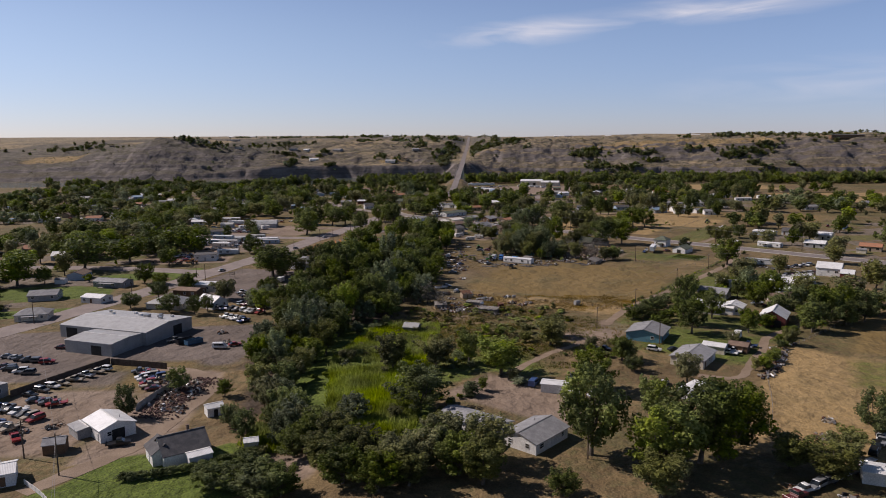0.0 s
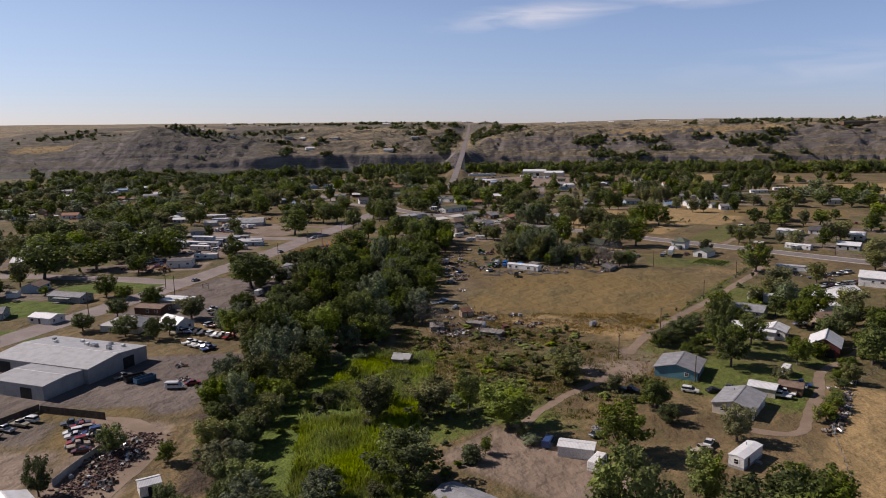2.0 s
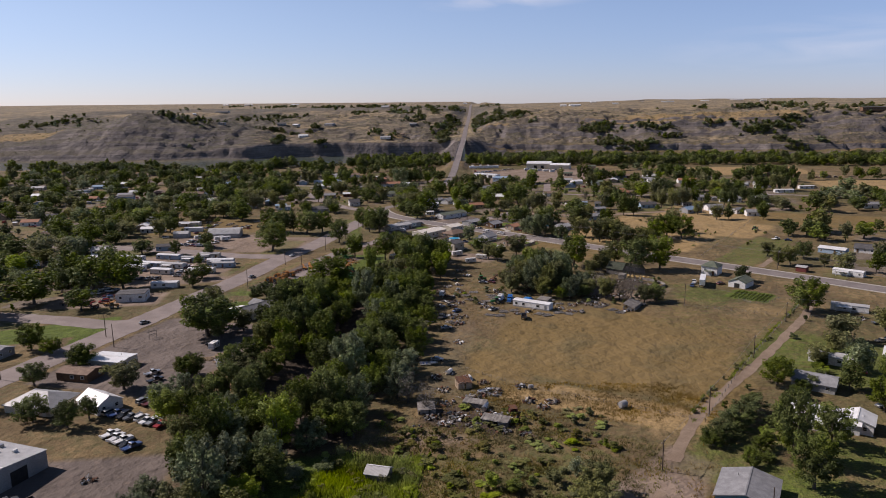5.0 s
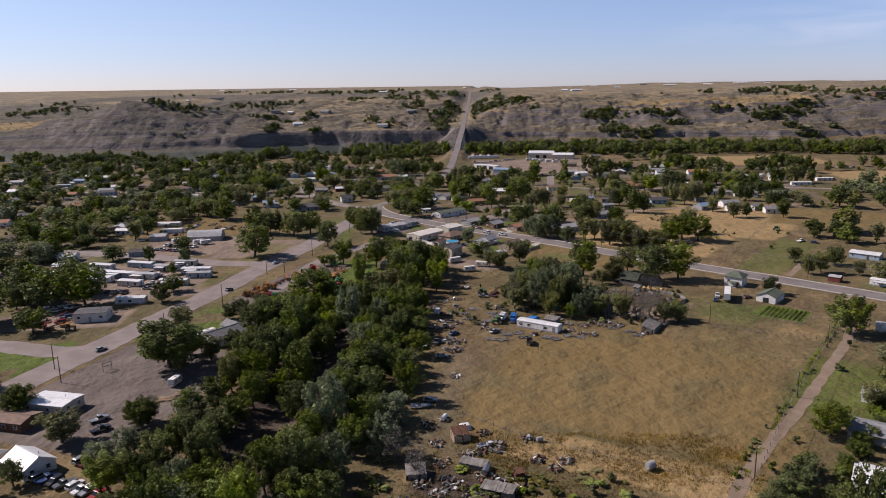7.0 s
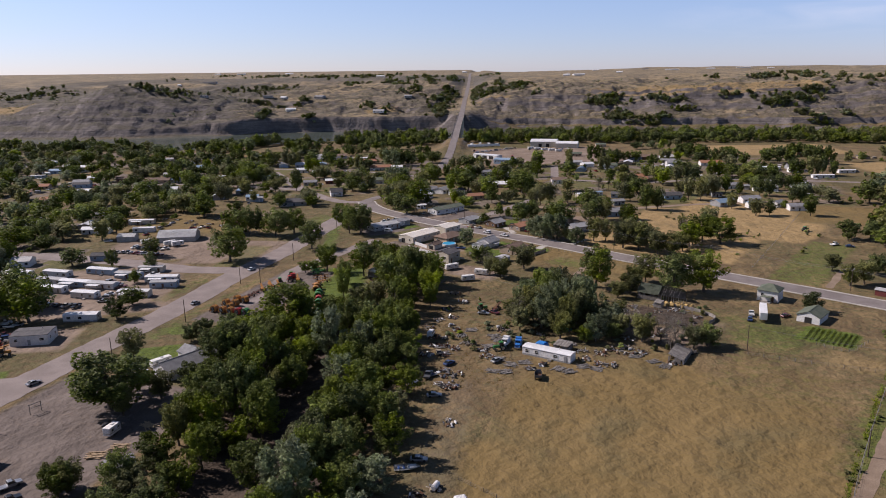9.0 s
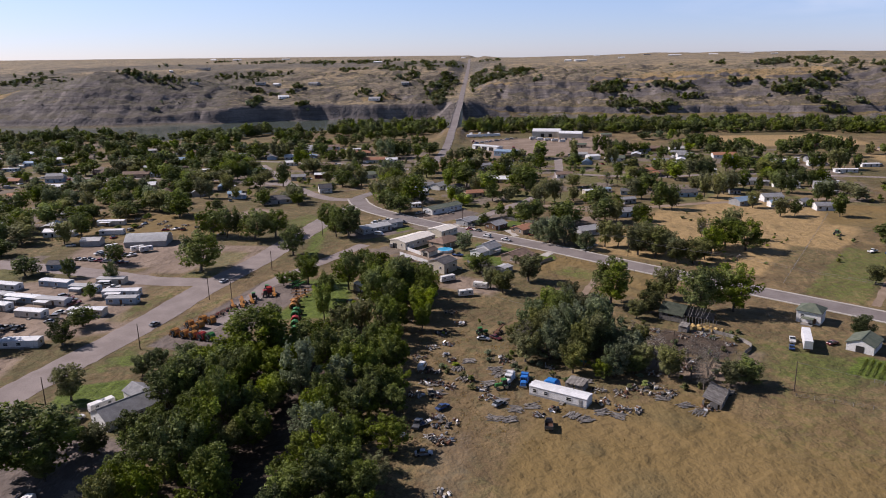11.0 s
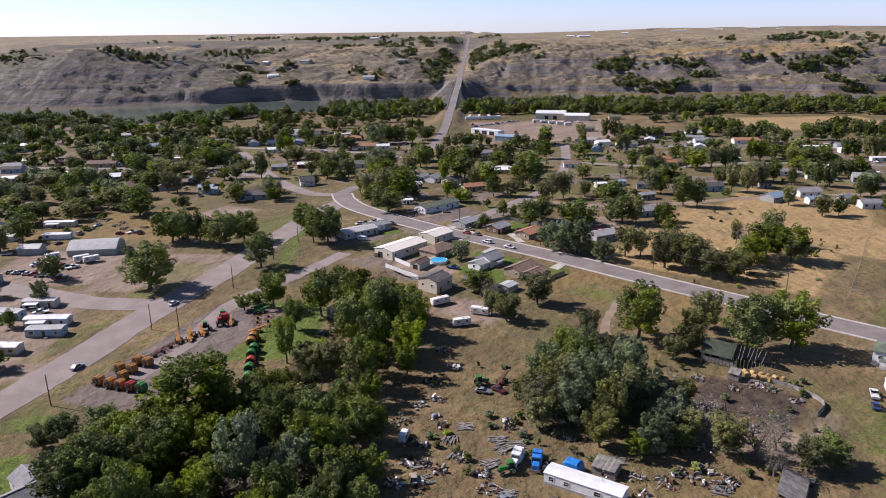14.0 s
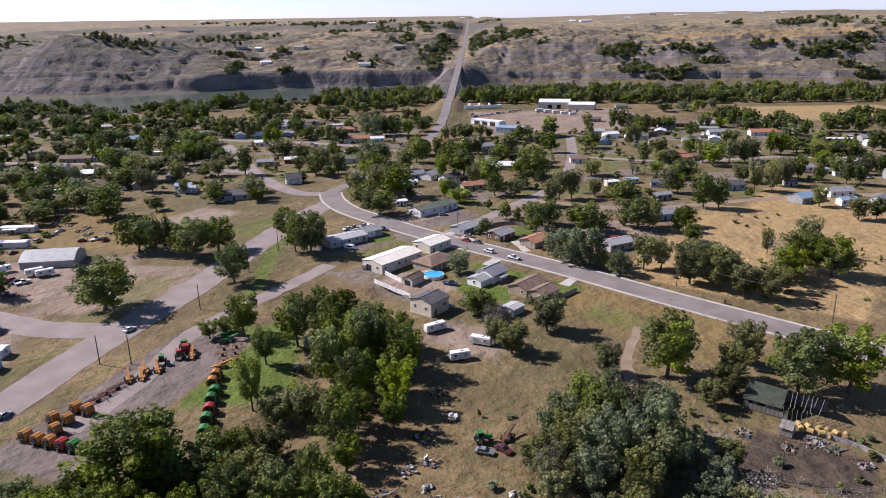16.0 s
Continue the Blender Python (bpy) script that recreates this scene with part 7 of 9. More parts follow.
def woods(name, spots, label, category="trees"):
    """Joins many far trees, one object for each leaf material. spots: x, y, height, radius, material, lod."""
    by = {}
    for s in spots:
        by.setdefault(s[4], []).append(s)
    for mt, some in by.items():
        V, Fi, N, MI, off = [], [], [], [], 0
        for x, y, h, r, _, lod in some:
            crown, trunk, _w = TREES[far.choice(KINDS[lod][mt])]
            a = far.uniform(0, math.tau)
            z = ground_z(x, y)
            for slot, me in enumerate((crown, trunk)):
                if slot == 1 and lod >= 2 and y > 520:
                    continue
                if me.name not in ARR:
                    ARR[me.name] = mesh_arrays(me)
                v, f, n = ARR[me.name]
                k, q = r / 5.5, h / 15
                X = (v[:, 0] * math.cos(a) - v[:, 1] * math.sin(a)) * k + x
                Y = (v[:, 0] * math.sin(a) + v[:, 1] * math.cos(a)) * k + y
                V.append(np.stack([X, Y, v[:, 2] * q + z], 1))
                Fi.append(f + off)
                N.append(n)
                MI.append(np.full(len(n), slot))
                off += len(v)
        V, Fi, N, MI = (np.concatenate(q) for q in (V, Fi, N, MI))
        me = bpy.data.meshes.new(name)
        me.vertices.add(len(V))
        me.vertices.foreach_set("co", V.ravel())
        me.loops.add(len(Fi))
        me.loops.foreach_set("vertex_index", Fi.astype(np.int32))
        me.polygons.add(len(N))
        me.polygons.foreach_set("loop_start", np.concatenate([[0], np.cumsum(N)[:-1]]).astype(np.int32))
        me.materials.append(M[mt])
        me.materials.append(M["bark"])
        me.polygons.foreach_set("material_index", MI.astype(np.int32))
        me.update(calc_edges=True)
        me.validate()
        tagged(new(name, me), label, category, kind="stuff")


spots = list(FAR_SPOTS)


def scatter(x0, x1, y0, y1, n, hs, rs, mts, lod, gap=0.6, road_gap=5, test=None):
    for _ in range(n):
        x, y = far.uniform(x0, x1), far.uniform(y0, y1)
        r = far.uniform(*rs)
        if test is not None and not test(x, y):
            continue
        if rs[1] > 4 and in_town(x, y) and far.random() < (0.88 if x > 60 else 0.75 if x > -200 else 0.3):
            continue
        if not is_clear(x, y, r * 0.3) or not off_road(x, y, road_gap) or not clear_of_houses(x, y, 5.5 + r * 0.4) or not room(x, y, r, gap):
            continue
        if rs[1] > 4 and far.random() < 0.8 and any(abs(a - x) < 4 + r * 0.6 and -2 < b - y < 15 for a, b in HOUSE_AT):
            continue
        spots.append((x, y, far.uniform(*hs) * (0.6 + 0.4 * r / rs[1]), r, far.choice(mts), lod))
        TREE_AT.append((x, y, r))


def town_row(mt, *quads):
    for x, y, h, r in quads:
        n = max(1, math.ceil(r / 7.0))
        for i in range(n):
            q = min(r * 0.92, 0.6 * h) if n == 1 else min(r / (0.62 * n + 0.38), 7.5)
            px, py = x + (i - (n - 1) / 2) * q * 1.24, y + (far.uniform(-4, 4) if n > 1 else 0)
            if room(px, py, q, 0.45) and off_road(px, py, 1.5):
                spots.append((px, py, h * far.uniform(0.78, 0.95) if i else h * 0.92, q * far.uniform(0.84, 0.98), mt, 1 if py < 430 else 2))
                TREE_AT.append((px, py, q))


# the town's shade trees, yard by yard: place, height, crown radius
town_row("leaf_dark", (-533, 685, 19, 17), (-522, 702, 15, 11.2), (-444, 589, 15, 10.9), (-408, 563, 16, 6.1), (-505, 719, 14, 18.8), (-380, 571, 18, 15.1), (-345, 527, 16, 14), (-376, 620, 16, 8.3), (-299, 504, 15, 9), (-363, 719, 14, 7.7), (-258, 491, 18, 11.1), (-277, 585, 12, 8.7))
town_row("leaf_dark", (-402, 478, 13, 11), (-352, 436, 11, 9.6), (-310, 422, 11, 8.6), (-382, 457, 8, 8), (-262, 391, 7, 6.6), (-247, 391, 10, 6.5), (-201, 429, 16, 6.7), (-257, 604, 11, 11.7), (-158, 388, 19, 6.5), (-178, 401, 9, 5.9), (-145, 510, 19, 14.7), (-163, 535, 19, 9.3))
town_row("leaf_dark", (-162, 635, 15, 8.8), (-126, 346, 10, 5.1), (-115, 366, 7, 3.8), (-125, 566, 11, 4.8), (-86, 545, 19, 12.8), (-63, 598, 10, 9.3), (-96, 449, 7, 6.6), (-102, 449, 7, 4.4), (-102, 378, 8, 6.6), (-54, 324, 14, 5.1), (-35, 448, 15, 8.6), (1, 327, 14, 5.4))
town_row("leaf_dark", (26, 359, 11, 3.7), (33, 484, 9, 6), (64, 325, 8, 3.4), (70, 322, 11, 5.1), (103, 560, 19, 7.9), (119, 541, 16, 7.7), (97, 418, 13, 6.2), (81, 259, 12, 4.4), (-5, 260, 7, 3.8), (10, 277, 6, 2.4), (132, 558, 12, 7.9), (144, 557, 12, 6.9))
town_row("leaf_dark", (200, 591, 17, 9.6), (205, 572, 19, 11), (209, 553, 19, 9.7), (213, 535, 14, 6.8), (222, 520, 19, 12.9), (231, 512, 17, 9.3), (163, 416, 16, 8.5), (221, 415, 15, 11), (279, 533, 19, 13.6), (268, 533, 14, 10.8), (259, 447, 16, 8.1), (314, 547, 17, 11.3))
town_row("leaf_dark", (312, 520, 19, 10.9), (283, 446, 18, 7.3), (106, 300, 19, 9.5), (174, 365, 16, 5.9), (181, 355, 11, 3.9), (197, 347, 17, 7.7), (219, 373, 14, 7.4), (208, 320, 14, 7.4), (175, 279, 11, 4.3), (199, 276, 15, 5.8), (193, 301, 6, 3.5), (107, 201, 10, 5.2))
town_row("leaf_dark", (83, 244, 8, 5.7), (152, 516, 13, 6.5))
town_row("leaf", (-466, 640, 13, 8.9), (-464, 709, 18, 13.8), (-385, 723, 11, 12.8), (-274, 500, 11, 7.8), (-333, 705, 16, 20.4), (-286, 628, 19, 15.3), (-285, 439, 18, 14.4), (-247, 314, 18, 11), (-224, 430, 11, 5.4), (-209, 425, 14, 8.9), (-151, 234, 15, 7.3), (-141, 229, 17, 8))
town_row("leaf", (-128, 220, 15, 7.7), (-231, 693, 15, 12.9), (-242, 678, 15, 9.6), (-214, 677, 13, 12.6), (-160, 508, 14, 5.9), (-75, 611, 14, 9.5), (-151, 671, 11, 9.2), (-136, 690, 12, 12.5), (-112, 699, 12, 15.8), (-114, 450, 12, 4.4), (-46, 324, 6, 3.4), (-44, 448, 12, 8.7))
town_row("leaf", (-97, 267, 14, 6.7), (-81, 234, 17, 8.3), (-104, 209, 14, 7.9), (-23, 413, 16, 11.7), (-32, 423, 10, 8.3), (27, 504, 6, 6.2), (40, 456, 15, 6.6), (56, 469, 18, 7.7), (98, 332, 12, 4.6), (72, 211, 11, 5.2), (-15, 259, 7, 3.5), (5, 281, 9, 4))
town_row("leaf", (188, 438, 16, 9), (311, 583, 15, 11.8), (120, 207, 14, 7.5), (124, 203, 12, 5.3))
town_row("leaf_olive", (-481, 600, 10, 14.6), (-343, 589, 10, 7.8), (-341, 439, 7, 5), (-335, 482, 8, 9.5), (-270, 316, 11, 7.1), (-269, 328, 6, 5.2), (-264, 371, 10, 7.2), (-246, 419, 10, 7.7), (-194, 288, 16, 10.3), (-201, 340, 15, 8.4), (-177, 338, 9, 3.7), (-226, 554, 17, 13.5))
town_row("leaf_olive", (-205, 538, 19, 11.6), (-154, 326, 11, 5.8), (-132, 326, 12, 7.1), (-119, 593, 11, 4.4), (-60, 403, 16, 10), (-74, 325, 16, 6.2), (-82, 344, 11, 4.7), (-63, 337, 15, 8.8), (-55, 288, 14, 8.4), (-35, 518, 11, 8.3), (-11, 525, 11, 6.4), (15, 470, 10, 5.4))
town_row("leaf_olive", (11, 327, 10, 6.8), (78, 561, 14, 6.8), (37, 319, 17, 8.4), (28, 304, 15, 6.5), (53, 326, 10, 5.1), (115, 559, 15, 7.9), (102, 481, 16, 7.9), (93, 333, 15, 7), (103, 396, 13, 6), (67, 260, 14, 7.3), (62, 289, 8, 3.2), (24, 228, 10, 4.5))
town_row("leaf_olive", (59, 212, 15, 8.5), (41, 210, 8, 3.8), (18, 294, 6, 4.7), (173, 555, 12, 8), (146, 417, 18, 10.6), (138, 418, 15, 10.6), (206, 414, 15, 8.7), (271, 447, 18, 8.6), (103, 310, 16, 5.1), (143, 333, 18, 9), (158, 348, 17, 7.5), (140, 357, 11, 6.8))
town_row("leaf_olive", (159, 302, 11, 5.2), (166, 277, 12, 6.6), (76, 203, 15, 8.3), (85, 201, 10, 6.3), (122, 225, 17, 7), (108, 228, 11, 3.1))
town_row("leaf_silver", (-289, 330, 10, 8.2), (-298, 320, 13, 8.1), (-139, 329, 7, 4.3), (-101, 539, 19, 11.2), (-80, 426, 16, 12.6), (29, 220, 16, 7.3), (36, 215, 16, 6.4))
town_row("leaf_bright", (-226, 327, 4, 3.8), (-186, 311, 4, 3.6), (-170, 495, 16, 9.7), (-32, 370, 15, 5.6), (-27, 324, 11, 5.1), (23, 376, 19, 9.4), (71, 427, 7, 3.4), (203, 426, 16, 11.1), (198, 373, 11, 6.1))
town_row("leaf_grey", (42, 398, 14, 6.7), (45, 334, 14, 5.2), (83, 381, 12, 6.6), (119, 233, 7, 2.8))
MIX = ("leaf", "leaf", "leaf", "leaf_dark", "leaf_olive", "leaf_olive", "leaf_bright", "leaf_silver")
scatter(-310, -105, 350, 480, 220, (9, 16), (4.5, 9.5), MIX, 1)
scatter(-235, -105, 480, 650, 150, (9, 15), (4.5, 9.5), MIX, 2)
scatter(-330, -235, 480, 600, 80, (8, 13), (4.5, 8), MIX, 2)
scatter(-105, -56, 400, 640, 70, (9, 16), (4.5, 9.5), MIX, 1)
scatter(-25, 115, 255, 420, 260, (8.5, 16), (4.5, 9.5), MIX, 1)
scatter(-25, 115, 420, 540, 170, (8.5, 16), (4.5, 9.5), MIX, 2)
scatter(100, 240, 290, 440, 200, (8.5, 16), (4.5, 9.5), MIX, 1)
scatter(100, 250, 440, 700, 280, (8.5, 16), (4.5, 9.5), MIX, 2)
scatter(230, 420, 300, 600, 280, (9, 15), (4.5, 9), MIX, 2)
scatter(-620, -300, 240, 740, 620, (8, 14), (4.5, 9), MIX, 2)
scatter(-340, -205, -110, 345, 330, (8.5, 16), (4.5, 9.5), MIX, 1)
scatter(190, 420, -160, 240, 170, (8, 15), (4, 8), MIX, 2)
scatter(-480, -300, -250, 120, 160, (9, 16), (4, 8), MIX, 2)
scatter(100, 185, -130, -30, 40, (6, 12), (3, 6), MIX, 1)
for x0, x1, y0, y1, n in ((-310, -60, 350, 640, 330), (-25, 250, 255, 560, 330), (-340, -200, -100, 340, 160), (230, 420, -100, 560, 130), (-560, -310, 240, 640, 150)):
    scatter(x0, x1, y0, y1, n, (1.6, 5.0), (1.4, 3.2), MIX, 3, 0.6, 2)
woods("town_trees", spots, "shade trees filling the yards of the far town")
spots = []
# cottonwood gallery on the near bank
for x in np.arange(-700, 800, 7.0):
    for k in range(7):
        nb = float(near_bank(x))
        y = nb - 6 - far.uniform(0, 100 if x > -250 else 40) ** 1.0
        if (x < -420 and far.random() < 0.8) or far.random() < 0.12:
            continue
        if abs(x - float(road_x(y))) < 15 or not is_clear(x, y, 2):
            continue
        r = far.uniform(4.5, 8)
        if not room(x, y, r, 0.42):
            continue
        if x < -200 and value_noise(x / 38, 0.0, 66) < 0.58:
            continue
        spots.append((x + far.uniform(-3, 3), y, far.uniform(8, 16), r, far.choice(("leaf", "leaf", "leaf_dark", "leaf_olive")), 2))
        TREE_AT.append((x, y, r))
for i in range(30):
    x = far.uniform(-660, -240)
    y = float(near_bank(x)) - far.uniform(14, 55)
    spots.append((x, y, far.uniform(9, 14), far.uniform(5.5, 10), far.choice(("leaf", "leaf_dark", "leaf_olive")), 2))
for x, y in ((-76, 372), (-70, 372), (-58, 398), (-52, 424), (-62, 368), (-54, 452), (-82, 400), (-76, 424), (-68, 350), (-60, 340), (-98, 388)):
    spots.append((x, y, far.uniform(11, 15), far.uniform(5.5, 7.5), far.choice(("leaf", "leaf_olive")), 1))
for x in np.arange(-230, 640, 3.2):
    y = float(near_bank(x)) - far.uniform(8, 112)
    if abs(x - float(road_x(y))) > 13 and is_clear(x, y, 0):
        spots.append((x, y, far.uniform(3, 6.5), far.uniform(3, 5), far.choice(("leaf", "leaf_dark", "leaf_olive")), 3))
for x in np.arange(-600, -230, 7.0):
    spots.append((x, float(near_bank(x)) - far.uniform(6, 30), far.uniform(3, 6), far.uniform(3, 5.5), far.choice(("leaf_dark", "leaf_olive")), 3))
woods("river_trees", spots, "continuous band of cottonwoods along the river bank")
spots = []


# scrub and trees in the draws of the bluffs
def brush(cx, cy, sx, sy, n, hs=(4.5, 10), rs=(4, 8), mts=("leaf", "leaf_olive", "leaf_olive", "leaf_silver")):
    for _ in range(int(n * 1.5)):
        x, y = far.gauss(cx, sx * 1.25), far.gauss(cy, sy)
        if y < float(far_bank(x)) + 8 or abs(x - float(road_x(y))) < 13:
            continue
        spots.append((x, y, far.uniform(*hs), far.uniform(*rs), far.choice(mts), 3))


brush(-943, 1300, 12, 90, 19)
brush(-1050, 1556, 9, 90, 6)
brush(-570, 1080, 14, 11, 27, (3.5, 8), (3, 6))
brush(-523, 1080, 6, 90, 11, (3.5, 8), (3, 6))
brush(-608, 1086, 7, 4, 8, (3.5, 8), (3, 6))
brush(-970, 2009, 7, 90, 4)
brush(-604, 1511, 7, 11, 9)
brush(-1106, 2904, 16, 90, 11)
brush(-825, 2598, 29, 90, 32)
brush(-593, 2412, 32, 90, 40)
brush(-385, 2107, 27, 90, 40)
brush(-326, 1579, 8, 79, 12)
brush(-239, 1695, 16, 44, 32)
brush(-367, 2596, 13, 90, 11)
brush(-190, 1992, 17, 90, 24)
brush(-152, 1724, 9, 24, 12)
brush(-533, 1456, 7, 33, 8)
brush(-465, 1375, 10, 74, 20)
brush(-343, 1135, 4, 31, 14, (3.5, 8), (3, 6))
brush(-413, 1111, 14, 4, 19, (3.5, 8), (3, 6))
brush(-382, 1041, 4, 18, 20, (3.5, 8), (3, 6))
brush(-378, 1001, 3, 5, 11, (3.5, 8), (3, 6))
brush(-304, 1018, 5, 5, 11, (3.5, 8), (3, 6))
brush(-217, 1100, 5, 15, 9, (3.5, 8), (3, 6))
brush(-178, 1084, 3, 10, 5, (3.5, 8), (3, 6))
brush(-95, 1142, 8, 46, 48, (3.5, 8), (3, 6))
brush(-87, 1055, 5, 31, 28, (3.5, 8), (3, 6))
brush(-81, 1019, 3, 4, 12, (3.5, 8), (3, 6))
brush(-182, 1304, 4, 8, 5)
brush(-155, 1350, 7, 49, 12)
brush(-108, 1938, 8, 90, 24)
brush(-87, 1313, 6, 90, 40)
brush(-33, 1323, 5, 88, 20)
brush(-17, 1308, 5, 90, 16)
brush(15, 1298, 5, 90, 19, (3.5, 8), (3, 6))
brush(49, 1231, 10, 20, 36, (3.5, 8), (3, 6))
brush(9, 1230, 11, 11, 32, (3.5, 8), (3, 6))
brush(-19, 2231, 7, 90, 4)
brush(19, 2661, 10, 90, 8)
brush(79, 1157, 3, 5, 4, (3.5, 8), (3, 6))
brush(197, 1101, 11, 10, 72, (3.5, 8), (3, 6))
brush(203, 1032, 8, 16, 40, (3.5, 8), (3, 6))
brush(232, 1009, 10, 10, 32, (3.5, 8), (3, 6))
brush(175, 1009, 10, 4, 19, (3.5, 8), (3, 6))
brush(264, 1004, 10, 8, 32, (3.5, 8), (3, 6))
brush(280, 1080, 11, 5, 24, (3.5, 8), (3, 6))
brush(308, 1073, 6, 5, 12, (3.5, 8), (3, 6))
brush(398, 1076, 8, 4, 12, (3.5, 8), (3, 6))
brush(426, 1059, 4, 4, 6, (3.5, 8), (3, 6))
brush(457, 1032, 9, 8, 48, (3.5, 8), (3, 6))
brush(500, 1057, 11, 4, 48, (3.5, 8), (3, 6))
brush(538, 1089, 7, 4, 27, (3.5, 8), (3, 6))
brush(714, 1596, 20, 59, 32)
brush(542, 1331, 10, 12, 16)
brush(646, 1315, 6, 90, 6)
brush(509, 1554, 5, 19, 6)
brush(390, 1376, 3, 71, 1)
brush(498, 971, 8, 4, 16, (3.5, 8), (3, 6))
brush(481, 988, 6, 4, 9, (3.5, 8), (3, 6))
brush(314, 1042, 6, 4, 8, (3.5, 8), (3, 6))
brush(541, 984, 6, 5, 6, (3.5, 8), (3, 6))
brush(700, 1150, 60, 40, 40)
brush(-900, 1250, 120, 60, 30)
for _ in range(700):
    x, y = far.uniform(-900, 900), far.uniform(970, 1500)
    if value_noise(x / 70, y / 70, 55) > 0.56 and y > float(far_bank(x)) + 14 and abs(x - float(road_x(y))) > 12:
        spots.append((x, y, far.uniform(0.8, 2.2), far.uniform(1.2, 2.8), far.choice(("leaf_olive", "leaf_olive", "leaf_silver")), 3))
woods("bluff_scrub", spots, "dark juniper and brush in the draws of the bluffs", "brush")

for x, y, w, d, rot, wl_, rf in ((-775, 1614, 12, 6, 0, "white", "roof_white"),
                                 (-504, 1084, 17, 9, 0, "grey_wall", "shingle_dark"),
                                 (-409, 1147, 23, 12, 0, "grey_wall", "shingle_dark"),
                                 (-381, 1151, 18, 10, 0, "grey_wall", "roof_white"),
                                 (-346, 1065, 23, 13, 0, "white", "roof_white"),
                                 (-326, 1202, 29, 14, 0, "grey_wall", "shingle_grey"),
                                 (-191, 1053, 26, 14, 0, "white", "roof_metal"),
                                 (-164, 1084, 9, 6, 0, "tan_wall", "shingle_brown"),
                                 (-151, 1145, 18, 10, 0, "grey_wall", "shingle_grey"),
                                 (-95, 1367, 32, 14, 0, "tan_wall", "shingle_brown"),
                                 (-773, 1810, 55, 14, 0, "grey_wall", "shingle_dark"),
                                 (-1300, 3610, 61, 14, 0, "white", "roof_white"),
                                 (-1048, 3616, 54, 14, 0, "white", "roof_white"),
                                 (-337, 2055, 34, 14, 0, "cream", "roof_white"),
                                 (225, 2079, 27, 14, 0, "white", "roof_white"),
                                 (258, 2055, 51, 14, 0, "white", "roof_white"),
                                 (629, 4387, 50, 14, 0, "white", "roof_white"),
                                 (541, 3024, 35, 14, 0, "white", "roof_white"),
                                 (1038, 4187, 103, 14, 0, "white", "roof_white"),
                                 (919, 4367, 57, 14, 0, "grey_wall", "shingle_dark"),
                                 (1283, 4287, 71, 14, 0, "white", "roof_white"),
                                 (1491, 4347, 110, 14, 0, "white", "roof_white"),
                                 (1596, 4204, 50, 14, 0, "white", "roof_white"),
                                 (-131, 3368, 27, 14, 0, "white", "roof_white"),
                                 (-1465, 3720, 51, 14, 0, "white", "roof_white")):
    small_house(x, y, w * 0.72, d * 0.8, (x * 7 + y * 3) % 60 - 30, wl_, rf, f"{WALL_WORD[wl_]} house with a {ROOF_WORD[rf]} roof up on the bluff", 3.2, 0.4)
tw = house(700, 1120, 60, 16, -6, 6.5, "brown_wall", "shingle_dark", 0.1, 0.4, "school_building", "long brown brick building on the bluff's rim", "building", wins=False)
for i in range(14):
    p = part("window", WIN_PANE, None, tw)
    p.matrix_basis = pose(-27 + i * 4.1, -8.05, 3.6) @ Matrix.Diagonal((2.6, 1.6, 2.2, 1))


# ================================================================ vehicles
vr = random.Random(31)
COLORS = ("car_white", "car_white", "car_silver", "car_grey", "car_black", "car_red", "car_blue", "car_tan", "car_maroon", "car_silver")


def park_row(x0, y0, x1, y1, n, rot, kinds=("car", "suv", "pickup"), group="parked cars", jitter=0.5):
    for i in range(n):
        t = (i + 0.5) / n
        vehicle(vr.choice(kinds), x0 + (x1 - x0) * t + vr.uniform(-jitter, jitter), y0 + (y1 - y0) * t + vr.uniform(-jitter, jitter), rot + vr.choice((0, 180)) + vr.uniform(-9, 9), vr.choice(COLORS), group=group)


park_row(-158, -140, -138, -146, 6, 15, group="cars by the warehouse")
park_row(-152, -150, -138, -157, 5, 15, group="cars by the warehouse")
park_row(-127, -177, -116, -150, 8, -10, group="salvage cars by the fence")
park_row(-123, -179, -113, -182, 4, 40, group="salvage cars by the fence")
park_row(-130, -183, -112, -193, 7, 70, group="salvage cars by the fence")
park_row(-132, -190, -114, -199, 6, 60, group="salvage cars by the fence")
park_row(-106, -153, -93, -160, 6, 30, group="salvage cars in the yard")
park_row(-102, -158, -93, -170, 5, 30, group="salvage cars in the yard")
vehicle("van", -89.5, -127.4, 5, "car_white")
vehicle("car", -85.5, -124, 30, "car_red")
vehicle("pickup", -84, -206.5, 20, "car_black")
vehicle("pickup", -110.5, -204.4, -50, "car_red")
vehicle("car", -144.5, -129.3, 0, "car_maroon")
vehicle("pickup", -109, -119.5, 50, "car_grey")
vehicle("car", -137, -100, 60, "car_silver")
park_row(-112, -70, -90, -78, 8, 65, group="salvage cars under the trees")
park_row(-106, -62, -88, -68, 7, 65, group="salvage cars under the trees")
park_row(-104, -84, -92, -92, 5, 65, group="salvage cars under the trees")
vehicle("pickup", -128, -28, -10, "car_silver")
vehicle("pickup", -112.8, -38.9, 50, "car_silver")
vehicle("pickup", -109, -45, 50, "car_black")
vehicle("car", -104, -9, 10, "car_black")
camper(-101.5, -13, 80, 4.6, label="small white cargo trailer on the dirt lot")
vehicle("car", -143.1, 17.7, 62, "car_silver", state="driving on the main road")
vehicle("car", -124, 98, 72, "car_silver", state="on the main road")
vehicle("car", -117, 150, 70, "car_white", state="on the main road")
camper(-109, 33, 54, 7)
vehicle("pickup", -113, 26, 60, "car_white")
